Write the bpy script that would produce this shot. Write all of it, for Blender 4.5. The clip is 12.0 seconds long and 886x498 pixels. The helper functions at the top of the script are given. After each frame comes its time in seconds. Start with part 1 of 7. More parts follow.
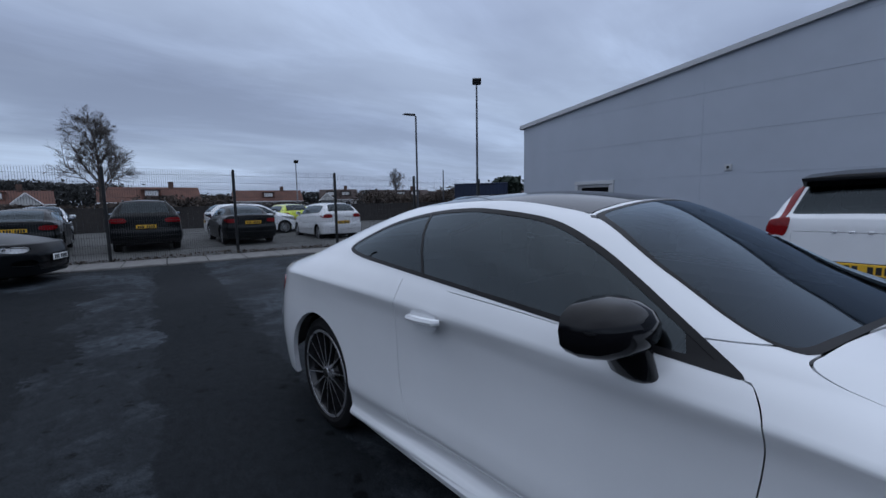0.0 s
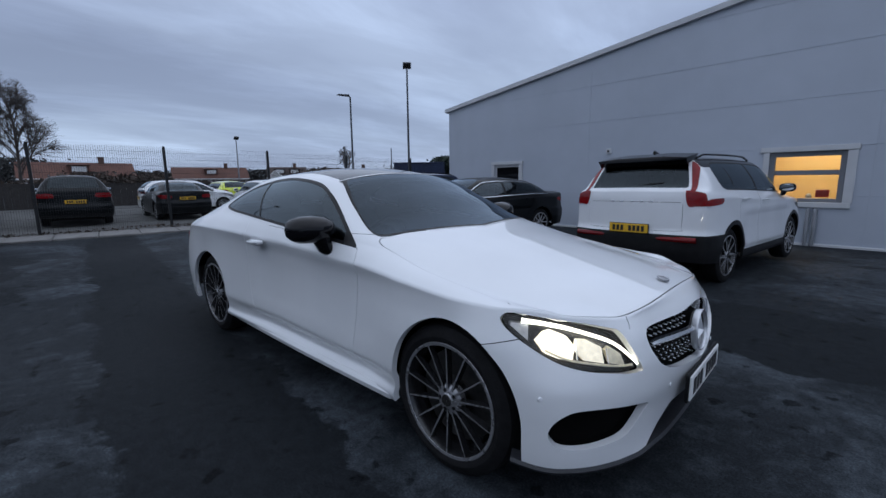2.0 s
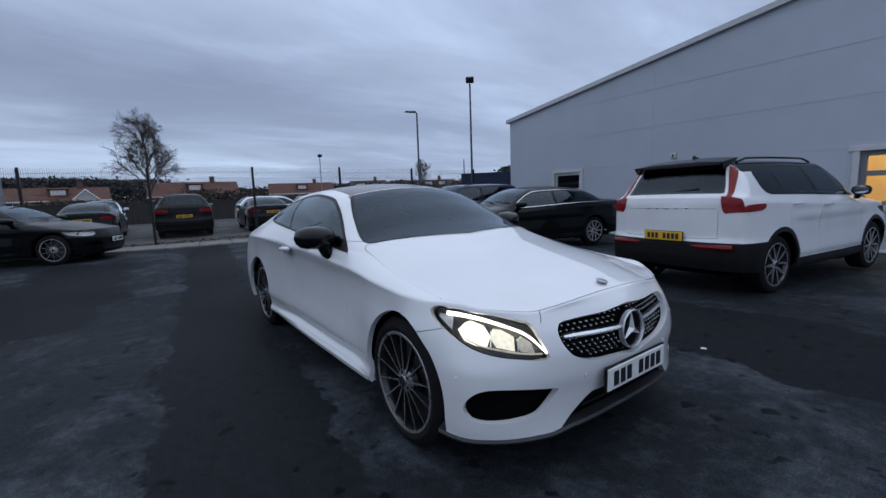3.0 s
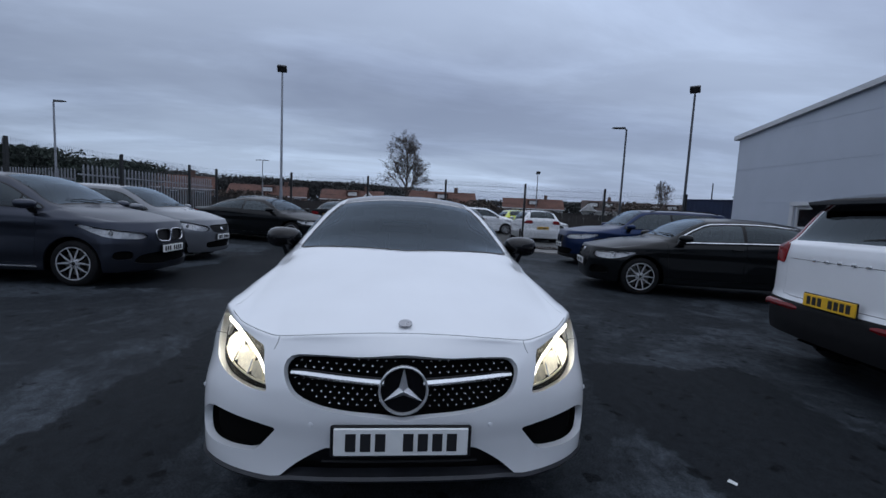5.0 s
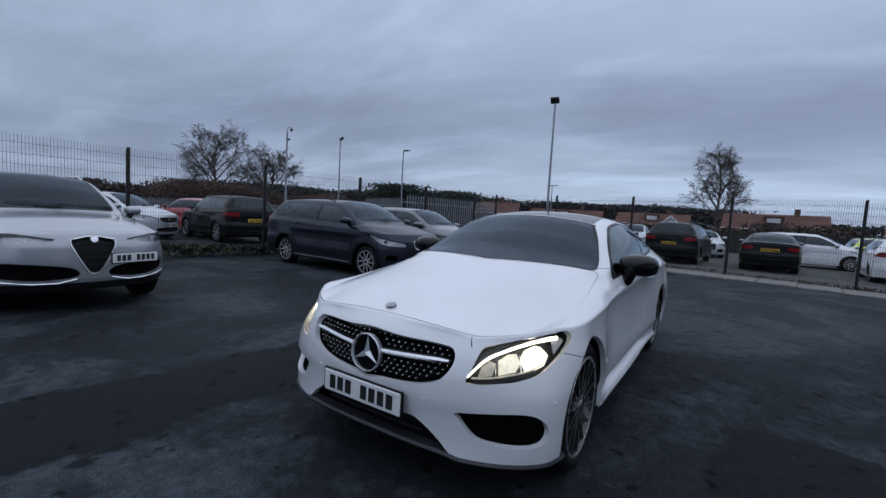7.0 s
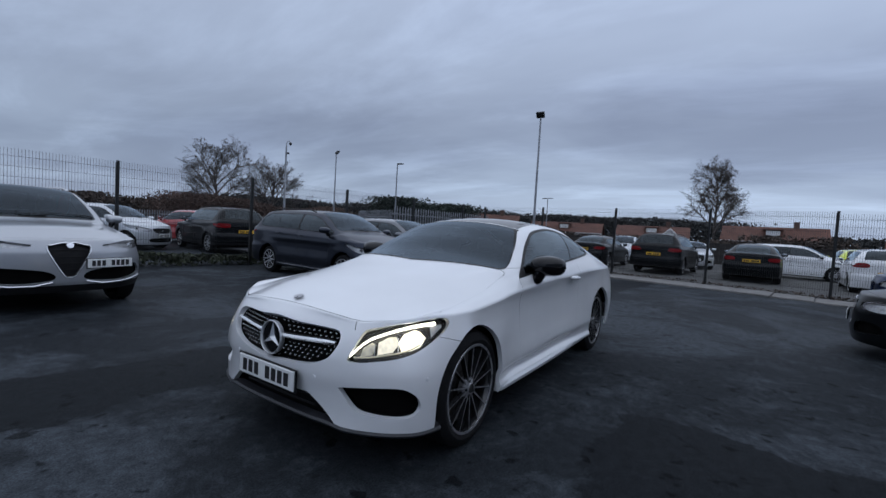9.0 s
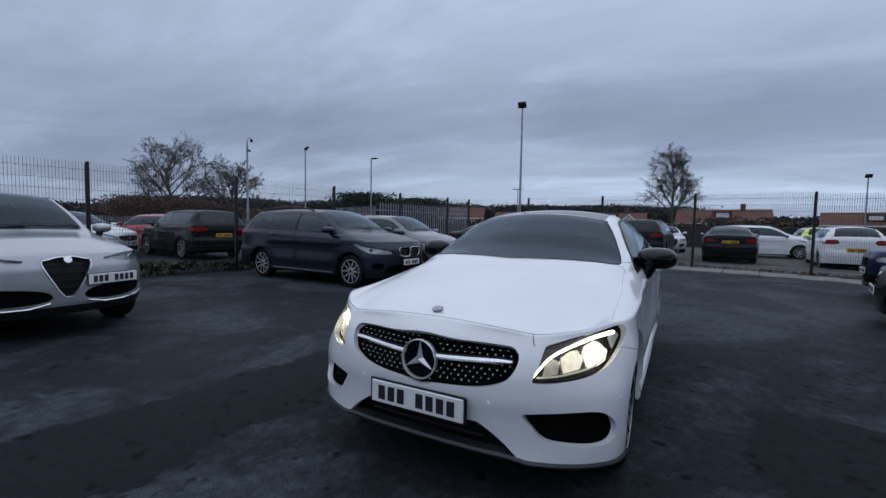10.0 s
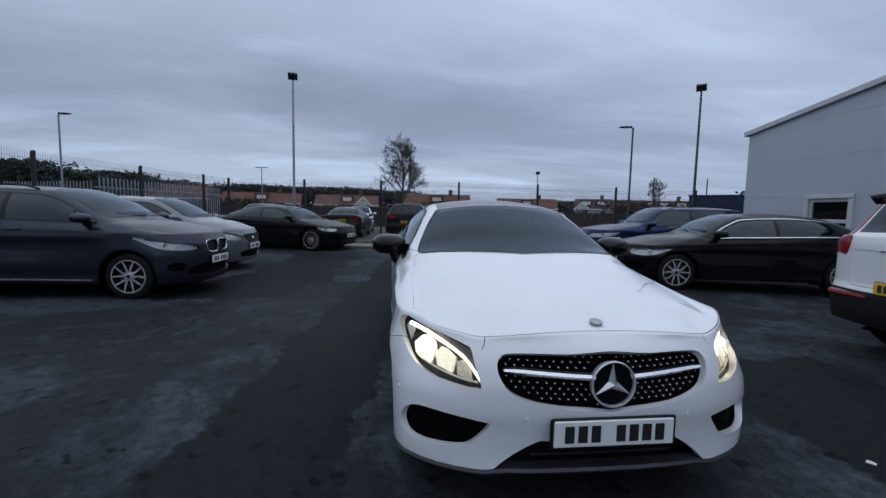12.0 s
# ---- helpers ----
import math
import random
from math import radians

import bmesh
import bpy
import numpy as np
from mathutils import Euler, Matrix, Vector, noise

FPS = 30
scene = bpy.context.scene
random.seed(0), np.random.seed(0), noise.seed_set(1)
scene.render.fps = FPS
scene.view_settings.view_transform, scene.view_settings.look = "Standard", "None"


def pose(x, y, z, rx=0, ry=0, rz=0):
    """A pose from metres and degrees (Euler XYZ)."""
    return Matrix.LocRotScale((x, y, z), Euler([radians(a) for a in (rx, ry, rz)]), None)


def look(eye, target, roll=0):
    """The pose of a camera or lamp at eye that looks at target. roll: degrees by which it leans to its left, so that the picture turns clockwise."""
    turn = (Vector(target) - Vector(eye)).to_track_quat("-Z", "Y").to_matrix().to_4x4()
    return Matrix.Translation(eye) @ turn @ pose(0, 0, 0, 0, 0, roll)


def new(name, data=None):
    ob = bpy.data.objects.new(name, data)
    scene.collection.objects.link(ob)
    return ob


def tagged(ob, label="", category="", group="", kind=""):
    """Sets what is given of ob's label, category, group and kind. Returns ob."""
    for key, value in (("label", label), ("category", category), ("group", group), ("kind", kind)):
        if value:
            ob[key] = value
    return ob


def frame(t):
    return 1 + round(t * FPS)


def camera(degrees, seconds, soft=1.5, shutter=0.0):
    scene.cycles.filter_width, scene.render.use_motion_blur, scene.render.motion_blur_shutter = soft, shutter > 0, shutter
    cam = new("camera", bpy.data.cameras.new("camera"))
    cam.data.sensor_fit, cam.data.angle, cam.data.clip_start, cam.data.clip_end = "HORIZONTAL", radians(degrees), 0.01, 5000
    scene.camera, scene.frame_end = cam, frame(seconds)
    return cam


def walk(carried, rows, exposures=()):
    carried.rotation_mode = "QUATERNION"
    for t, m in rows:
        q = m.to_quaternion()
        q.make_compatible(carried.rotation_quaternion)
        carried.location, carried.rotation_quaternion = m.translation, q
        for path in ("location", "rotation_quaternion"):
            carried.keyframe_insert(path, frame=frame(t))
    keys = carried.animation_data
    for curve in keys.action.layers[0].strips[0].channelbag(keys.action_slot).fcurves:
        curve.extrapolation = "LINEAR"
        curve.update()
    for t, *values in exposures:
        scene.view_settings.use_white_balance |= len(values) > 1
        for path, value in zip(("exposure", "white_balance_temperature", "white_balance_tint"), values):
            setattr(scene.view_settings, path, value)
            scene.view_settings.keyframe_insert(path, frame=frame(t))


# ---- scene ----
cam = camera(92.5, 12.0)
PATH = [
    (0, (0.992, -1.945, 1.393), (-0.516, -0.650, 1.173), -1.0),
    (0.5, (1.484, -2.022, 1.388), (-0.032, -0.729, 1.218), 2.0),
    (1, (1.882, -2.126, 1.347), (0.466, -0.730, 1.136), -0.8),
    (1.5, (2.226, -2.206, 1.36), (0.851, -0.790, 1.032), -1.0),
    (2, (2.650, -2.153, 1.331), (1.293, -0.720, 1.013), -0.6),
    (2.5, (3.002, -2.102, 1.33), (1.487, -0.827, 1.049), -1.5),
    (2.7, (3.133, -2.062, 1.338), (1.569, -0.846, 1.066), -1.8),
    (4.3, (3.845, -0.699, 1.354), (2.023, 0.106, 1.17), -0.2),
    (4.5, (3.881, -0.487, 1.365), (1.975, 0.086, 1.176), 0.2),
    (5, (3.782, -0.029, 1.344), (1.801, 0.166, 1.152), 2.8),
    (5.4, (3.680, 0.303, 1.344), (1.697, 0.169, 1.13), 2.7),
    (5.5, (3.648, 0.388, 1.343), (1.693, 0.028, 1.116), 2.3),
    (6, (3.564, 0.720, 1.306), (1.863, -0.302, 1.056), -0.1),
    (6.5, (3.692, 1.042, 1.331), (2.050, -0.085, 1.156), 3.0),
    (7, (3.742, 1.416, 1.337), (2.077, 0.319, 1.182), 3.3),
    (8.8, (3.612, 2.183, 1.291), (1.956, 1.064, 1.21), 2.9),
    (9, (3.659, 2.084, 1.307), (2.001, 0.971, 1.212), 3.3),
    (9.5, (3.825, 1.645, 1.31), (2.126, 0.595, 1.211), 0.9),
    (10, (3.906, 1.041, 1.286), (2.156, 0.080, 1.169), 1.0),
    (10.5, (3.999, 0.531, 1.317), (2.117, -0.130, 1.175), 1.5),
    (11, (3.972, 0.024, 1.326), (2.007, -0.308, 1.159), 0.5),
    (11.5, (3.884, -0.448, 1.341), (1.892, -0.509, 1.164), 0.8),
    (12, (3.794, -0.887, 1.332), (1.816, -0.657, 1.152), 1.2),
]
walk(cam, [(t, look(eye, target, roll)) for t, eye, target, roll in PATH], [(0.0, 0.0, 6050, 10), (1.2, 0.0, 6050, 10), (2.5, 0.14, 6050, 10), (4.5, 0.04, 6150, 10), (7.0, 0.06, 6150, 10), (9.0, 0.08, 6200, 10), (12.0, 0.10, 6260, 10)])

# ---- light and sky ----
world = bpy.data.worlds.new("overcast_sky")
scene.world = world
world.use_nodes = True
wn, wl = world.node_tree.nodes, world.node_tree.links
wn.clear()


def wnode(kind, **kw):
    n = wn.new(kind)
    for k, v in kw.items():
        if k == "operation":
            n.operation = v
        elif k == "blend_type":
            n.data_type, n.blend_type = "RGBA", v
    return n


def build_sky():
    out = wn.new("ShaderNodeOutputWorld")
    bg = wn.new("ShaderNodeBackground")
    bg.inputs["Strength"].default_value = SKY_STRENGTH
    sky = wn.new("ShaderNodeTexSky")
    sky.sky_type, sky.sun_disc = "NISHITA", False
    sky.sun_elevation, sky.sun_rotation = radians(63), radians(337)
    sky.air_density, sky.dust_density, sky.ozone_density = 1.0, 1.5, 2.0
    coord = wn.new("ShaderNodeTexCoord")
    sep = wn.new("ShaderNodeSeparateXYZ")
    wl.new(coord.outputs["Generated"], sep.inputs[0])
    up = wnode("ShaderNodeMath", operation="MAXIMUM")
    wl.new(sep.outputs["Z"], up.inputs[0])
    up.inputs[1].default_value = 0.0
    lift = wnode("ShaderNodeMath", operation="ADD")
    wl.new(up.outputs[0], lift.inputs[0])
    lift.inputs[1].default_value = 0.10
    # the cloud layer lies on a plane overhead, so it crowds together at the horizon
    px, py = wnode("ShaderNodeMath", operation="DIVIDE"), wnode("ShaderNodeMath", operation="DIVIDE")
    for n, axis in ((px, "X"), (py, "Y")):
        wl.new(sep.outputs[axis], n.inputs[0])
        wl.new(lift.outputs[0], n.inputs[1])
    plane = wn.new("ShaderNodeCombineXYZ")
    wl.new(px.outputs[0], plane.inputs[0])
    wl.new(py.outputs[0], plane.inputs[1])

    def clouds(scale, detail, rough, lo, hi, stretch, turn):
        m = wn.new("ShaderNodeMapping")
        m.inputs["Scale"].default_value = stretch
        m.inputs["Rotation"].default_value = (0, 0, radians(turn))
        m.inputs["Location"].default_value = (3.1 * scale, 1.7, 0)
        wl.new(plane.outputs[0], m.inputs[0])
        t = wn.new("ShaderNodeTexNoise")
        t.inputs["Scale"].default_value, t.inputs["Detail"].default_value, t.inputs["Roughness"].default_value = scale, detail, rough
        t.inputs["Distortion"].default_value = 0.35
        wl.new(m.outputs[0], t.inputs["Vector"])
        r = wn.new("ShaderNodeMapRange")
        r.interpolation_type = "SMOOTHSTEP"
        r.inputs["From Min"].default_value, r.inputs["From Max"].default_value = lo, hi
        wl.new(t.outputs["Fac"], r.inputs["Value"])
        return r.outputs[0]

    big = clouds(0.42, 5, 0.5, 0.36, 0.64, (1.0, 0.55, 1), 25)
    fine = clouds(1.3, 7, 0.6, 0.42, 0.72, (1.0, 0.45, 1), 12)
    ramp = wn.new("ShaderNodeValToRGB")
    wl.new(up.outputs[0], ramp.inputs[0])
    e = ramp.color_ramp.elements
    e[0].position, e[0].color = 0.0, (*SKY_LOW, 1)
    e[1].position, e[1].color = 1.0, (*SKY_TOP, 1)
    for p, c in ((0.10, SKY_LOW2), (0.24, SKY_MID), (0.48, SKY_HIGH)):
        n = ramp.color_ramp.elements.new(p)
        n.color = (*c, 1)
    dark = wnode("ShaderNodeMix", blend_type="MULTIPLY")
    wl.new(big, dark.inputs[0])
    wl.new(ramp.outputs[0], dark.inputs[6])
    dark.inputs[7].default_value = (*CLOUD_DARK, 1)
    pale = wnode("ShaderNodeMix", blend_type="MULTIPLY")
    wl.new(fine, pale.inputs[0])
    wl.new(dark.outputs[2], pale.inputs[6])
    pale.inputs[7].default_value = (*CLOUD_PALE, 1)
    add = wnode("ShaderNodeMix", blend_type="ADD")
    add.inputs[0].default_value = 0.006
    # the cloud is thinner, so brighter, over the building's side of the sky
    side = wnode("ShaderNodeMath", operation="MULTIPLY_ADD")
    wl.new(sep.outputs["Y"], side.inputs[0])
    side.inputs[1].default_value, side.inputs[2].default_value = 0.16, 1.0
    tilt = wn.new("ShaderNodeVectorMath")
    tilt.operation = "SCALE"
    wl.new(pale.outputs[2], tilt.inputs[0])
    wl.new(side.outputs[0], tilt.inputs["Scale"])
    wl.new(tilt.outputs[0], add.inputs[6])
    wl.new(sky.outputs[0], add.inputs[7])
    wl.new(add.outputs[2], bg.inputs[0])
    wl.new(bg.outputs[0], out.inputs[0])


SKY_STRENGTH = 1.0
SKY_LOW, SKY_LOW2, SKY_MID, SKY_HIGH, SKY_TOP = (0.42, 0.495, 0.63), (0.40, 0.475, 0.60), (0.335, 0.392, 0.505), (0.45, 0.52, 0.66), (0.76, 0.84, 0.98)
CLOUD_DARK, CLOUD_PALE = (0.66, 0.66, 0.70), (1.26, 1.27, 1.27)
build_sky()
sun = bpy.data.lights.new("sun", "SUN")
sun.energy, sun.angle, sun.color = 0.6, radians(150), (1.0, 0.99, 0.98)
sun_ob = new("sun", sun)
sun_ob.matrix_world = look((0, 0, 30), (3, 2, 0))


# ---- materials ----
def material(name, color, rough=0.5, metal=0.0, coat=0.0, vary=0.0, scale=8.0, bump=0.0, bump_scale=60.0, emit=None, strength=0.0, spec=0.5, coat_rough=0.05, vary2=0.0, scale2=1.2, wear=None, rough_vary=0.0):
    """Principled surface whose colour wanders at two scales, with a fine relief."""
    m = bpy.data.materials.new(name)
    m.use_nodes = True
    nt = m.node_tree
    b = nt.nodes["Principled BSDF"]
    b.inputs["Base Color"].default_value = (*color, 1)
    b.inputs["Roughness"].default_value, b.inputs["Metallic"].default_value = rough, metal
    b.inputs["Coat Weight"].default_value, b.inputs["Coat Roughness"].default_value = coat, coat_rough
    b.inputs["Specular IOR Level"].default_value = spec
    coord = nt.nodes.new("ShaderNodeTexCoord")

    def noise_tex(s, detail=4.0):
        t = nt.nodes.new("ShaderNodeTexNoise")
        t.inputs["Scale"].default_value, t.inputs["Detail"].default_value = s, detail
        nt.links.new(coord.outputs["Object"], t.inputs["Vector"])
        return t.outputs["Fac"]

    if vary or vary2:
        src = None
        for amount, s in ((vary, scale), (vary2, scale2)):
            if not amount:
                continue
            r = nt.nodes.new("ShaderNodeMapRange")
            r.inputs["From Min"].default_value, r.inputs["From Max"].default_value = 0.3, 0.7
            r.inputs["To Min"].default_value, r.inputs["To Max"].default_value = 1 - amount, 1 + amount
            nt.links.new(noise_tex(s), r.inputs["Value"])
            mix = nt.nodes.new("ShaderNodeVectorMath")
            mix.operation = "SCALE"
            if src is None:
                mix.inputs[0].default_value = color
            else:
                nt.links.new(src, mix.inputs[0])
            nt.links.new(r.outputs[0], mix.inputs["Scale"])
            src = mix.outputs[0]
        nt.links.new(src, b.inputs["Base Color"])
    if rough_vary:
        r = nt.nodes.new("ShaderNodeMapRange")
        r.inputs["From Min"].default_value, r.inputs["From Max"].default_value = 0.3, 0.7
        r.inputs["To Min"].default_value, r.inputs["To Max"].default_value = max(0.02, rough - rough_vary), rough + rough_vary
        nt.links.new(noise_tex(scale * 0.7), r.inputs["Value"])
        nt.links.new(r.outputs[0], b.inputs["Roughness"])
    if bump:
        n = nt.nodes.new("ShaderNodeBump")
        n.inputs["Strength"].default_value, n.inputs["Distance"].default_value = bump, 0.01
        nt.links.new(noise_tex(bump_scale, 6.0), n.inputs["Height"])
        nt.links.new(n.outputs[0], b.inputs["Normal"])
    if emit:
        b.inputs["Emission Color"].default_value, b.inputs["Emission Strength"].default_value = (*emit, 1), strength
    return m


def glass(name, tint, sheen=(0.80, 0.92, 1.0), rough=0.0, ior=1.72):
    """Thin tinted glass: what lies behind shows through the tint, with a mirror's share by Fresnel."""
    m = bpy.data.materials.new(name)
    m.use_nodes = True
    nt = m.node_tree
    nt.nodes.clear()
    out = nt.nodes.new("ShaderNodeOutputMaterial")
    clear, shine, mix, fr = (nt.nodes.new(k) for k in ("ShaderNodeBsdfTransparent", "ShaderNodeBsdfGlossy", "ShaderNodeMixShader", "ShaderNodeFresnel"))
    clear.inputs[0].default_value = (*tint, 1)
    shine.inputs["Color"].default_value, shine.inputs["Roughness"].default_value = (*sheen, 1), rough
    fr.inputs["IOR"].default_value = ior
    nt.links.new(fr.outputs[0], mix.inputs[0])
    nt.links.new(clear.outputs[0], mix.inputs[1])
    nt.links.new(shine.outputs[0], mix.inputs[2])
    nt.links.new(mix.outputs[0], out.inputs[0])
    return m


def paint(name, color, metal=0.0, rough=0.32):
    return material(name, color, rough, metal, coat=1.0 if max(color) > 0.1 else 0.35, coat_rough=0.03, spec=0.5 if max(color) > 0.2 else 0.04, vary=0.025, scale=3.0, vary2=0.03, scale2=0.9, bump=0.012, bump_scale=220)


M = dict(
    white=paint("white_car_paint", (0.705, 0.715, 0.73), rough=0.28),
    white2=paint("ice_white_paint", (0.74, 0.75, 0.77), rough=0.3),
    black_gloss=material("gloss_black_plastic", (0.004, 0.004, 0.005), 0.08, spec=0.32, vary=0.1, scale=6),
    black=material("satin_black_plastic", (0.008, 0.008, 0.009), 0.5, spec=0.2, vary=0.2, scale=14, bump=0.1, bump_scale=240),
    void=material("dark_cavity", (0.003, 0.003, 0.003), 0.9, spec=0.05, vary=0.2),
    trim=material("black_rubber_trim", (0.007, 0.007, 0.008), 0.42, spec=0.2, vary=0.2, scale=20),
    tyre=material("tyre_rubber", (0.010, 0.010, 0.011), 0.75, spec=0.15, vary=0.25, scale=25, bump=0.3, bump_scale=90),
    alloy=material("machined_alloy", (0.34, 0.34, 0.355), 0.30, 0.65, vary=0.08, scale=30, rough_vary=0.06),
    badge=material("badge_silver", (0.58, 0.59, 0.61), 0.25, 0.6, vary=0.05, scale=20),
    bright_alloy=material("bright_silver_alloy", (0.46, 0.47, 0.49), 0.34, 0.35, vary=0.08, scale=30, rough_vary=0.06),
    alloy_dark=material("black_painted_alloy", (0.018, 0.018, 0.020), 0.25, 0.3, coat=0.5, vary=0.2, scale=20),
    chrome=material("chrome", (0.62, 0.62, 0.64), 0.12, 1.0, vary=0.03, scale=12),
    silver_bar=material("satin_silver_trim", (0.72, 0.73, 0.75), 0.22, 0.9, vary=0.05, scale=12),
    disc=material("brake_disc_steel", (0.10, 0.098, 0.095), 0.42, 1.0, vary=0.15, scale=40),
    glass=glass("windscreen_glass", (0.15, 0.165, 0.175), (0.74, 0.87, 1.0), ior=1.44),
    privacy=glass("privacy_glass", (0.08, 0.085, 0.095), ior=1.5),
    side_glass=glass("side_window_glass", (0.13, 0.14, 0.15), ior=1.6),
    lens=glass("clear_lamp_lens", (0.93, 0.93, 0.92), (0.5, 0.5, 0.5), ior=1.45),
    roof_glass=material("black_glass_roof", (0.006, 0.006, 0.008), 0.06, spec=0.4, vary=0.1, scale=5),
    seat=material("black_leather", (0.020, 0.019, 0.018), 0.55, vary=0.2, scale=18, bump=0.15, bump_scale=80),
    red_lens=material("red_lamp_lens", (0.19, 0.005, 0.007), 0.10, spec=0.35, vary=0.2, scale=25),
    red_dark=material("red_reflector", (0.14, 0.004, 0.006), 0.2, spec=0.3, vary=0.15, scale=30),
    lamp_in=material("lamp_housing", (0.045, 0.044, 0.043), 0.25, 0.5, vary=0.2, scale=40),
    lamp_silver=material("lamp_silver_housing", (0.62, 0.63, 0.66), 0.25, 0.35, vary=0.25, scale=30),
    lamp_bright=material("lamp_reflector", (0.75, 0.76, 0.78), 0.12, 0.9, vary=0.1, scale=40),
    drl=material("daytime_light_strip", (1, 1, 1), 0.3, emit=(1.0, 0.93, 0.74), strength=4.0),
    beam=material("headlamp_beam", (1, 1, 1), 0.3, emit=(1.0, 0.92, 0.72), strength=16.0),
    # no sources: emission puts the bulb's light into the reflectors' colour
    lit=material("glowing_lamp_reflector", (0.9, 0.88, 0.82), 0.25, 0.3, emit=(1.0, 0.90, 0.68), strength=1.15, vary=0.1, scale=30),
    half_lit=material("side_glow_reflector", (0.8, 0.77, 0.68), 0.25, 0.4, emit=(1.0, 0.88, 0.64), strength=0.6, vary=0.25, scale=50),
    glow=material("dim_glow_reflector", (0.7, 0.66, 0.55), 0.3, 0.4, emit=(1.0, 0.86, 0.55), strength=0.06, vary=0.2, scale=40),
    plate_w=material("white_plate", (0.70, 0.71, 0.70), 0.4, vary=0.05, scale=20),
    plate_y=material("yellow_plate", (0.72, 0.42, 0.02), 0.4, vary=0.06, scale=20),
    ink=material("plate_ink", (0.012, 0.012, 0.014), 0.5, vary=0.1),
    lip=material("grey_black_lip", (0.020, 0.021, 0.025), 0.40, vary=0.3, scale=12, bump=0.1),
)


# ---- mesh kit ----
def mesh_of(name, verts, faces, mats, index=None, angle=32, normals=None):
    me = bpy.data.meshes.new(name)
    me.from_pydata([tuple(v) for v in verts], [], [tuple(f) for f in faces])
    for m in mats if isinstance(mats, (list, tuple)) else [mats]:
        me.materials.append(m)
    if index is not None:
        me.polygons.foreach_set("material_index", index)
    if normals is None:
        me.validate()
    me.shade_smooth()
    me.set_sharp_from_angle(angle=radians(angle))
    me.update()
    if normals is not None and len(normals) == len(me.loops):
        me.normals_split_custom_set(normals)
    return me


def part(name, geo, mat, parent=None, label="", m=None, angle=32):
    """One mesh object from (verts, faces) under a thing or a part."""
    ob = new(name, mesh_of(name, geo[0], geo[1], mat, geo[2] if len(geo) > 2 else None, angle, geo[3] if len(geo) > 3 else None))
    if parent is not None:
        ob.parent = parent
    if m is not None:
        ob.matrix_basis = m
    if label:
        ob["label"] = label
    return ob


def thing(name, m, label, category, group="", kind=""):
    ob = new(name)
    ob.empty_display_size = 0.2
    ob.matrix_basis = m
    return tagged(ob, label, category, group, kind)


def join(*geos):
    v, f, k = [], [], []
    for g in geos:
        n = len(v)
        v += [tuple(p) for p in g[0]]
        f += [tuple(i + n for i in q) for q in g[1]]
        k += list(g[2]) if len(g) > 2 else [0] * len(g[1])
    return v, f, k


def moved(g, m):
    return ([tuple(m @ Vector(p)) for p in g[0]], g[1], *g[2:])


def flipped(g):
    return g[0], [tuple(reversed(f)) for f in g[1]]


def mirror_y(g):
    return ([(p[0], -p[1], p[2]) for p in g[0]], [tuple(reversed(f)) for f in g[1]], *g[2:])


def box(cx, cy, cz, sx, sy, sz, b=0.01):
    """A box with chamfered edges, by its centre and size."""
    hx, hy, hz = sx / 2, sy / 2, sz / 2
    b = min(b, hx * 0.9, hy * 0.9, hz * 0.9)
    if b <= 0:
        v = [(cx + i * hx, cy + j * hy, cz + k * hz) for i in (-1, 1) for j in (-1, 1) for k in (-1, 1)]
        return v, [(0, 1, 3, 2), (4, 6, 7, 5), (0, 4, 5, 1), (2, 3, 7, 6), (0, 2, 6, 4), (1, 5, 7, 3)]
    pts = []
    for i in (-1, 1):
        for j in (-1, 1):
            for k in (-1, 1):
                pts += [(cx + i * hx, cy + j * (hy - b), cz + k * (hz - b)), (cx + i * (hx - b), cy + j * hy, cz + k * (hz - b)), (cx + i * (hx - b), cy + j * (hy - b), cz + k * hz)]
    return hull(pts)


def hull(pts):
    bm = bmesh.new()
    vs = [bm.verts.new(p) for p in pts]
    bmesh.ops.convex_hull(bm, input=vs)
    bmesh.ops.dissolve_limit(bm, angle_limit=radians(1), verts=bm.verts[:], edges=bm.edges[:])
    bmesh.ops.recalc_face_normals(bm, faces=bm.faces[:])
    for v in [v for v in bm.verts if not v.link_faces]:
        bm.verts.remove(v)
    bm.verts.index_update()
    g = [tuple(v.co) for v in bm.verts], [tuple(v.index for v in f.verts) for f in bm.faces]
    bm.free()
    return g


def lathe(profile, n=32, axis="y", close=False):
    """Turn (radius, along) pairs about an axis."""
    v, f = [], []
    k = len(profile)
    for i in range(n):
        a = 2 * math.pi * i / n
        c, s = math.cos(a), math.sin(a)
        for r, h in profile:
            v.append((r * c, h, r * s) if axis == "y" else ((r * c, r * s, h) if axis == "z" else (h, r * c, r * s)))
    for i in range(n):
        j = (i + 1) % n
        for p in range(k if close else k - 1):
            q = (p + 1) % k
            f.append((i * k + p, i * k + q, j * k + q, j * k + p))
    return v, (f if axis != "z" else [tuple(reversed(x)) for x in f])


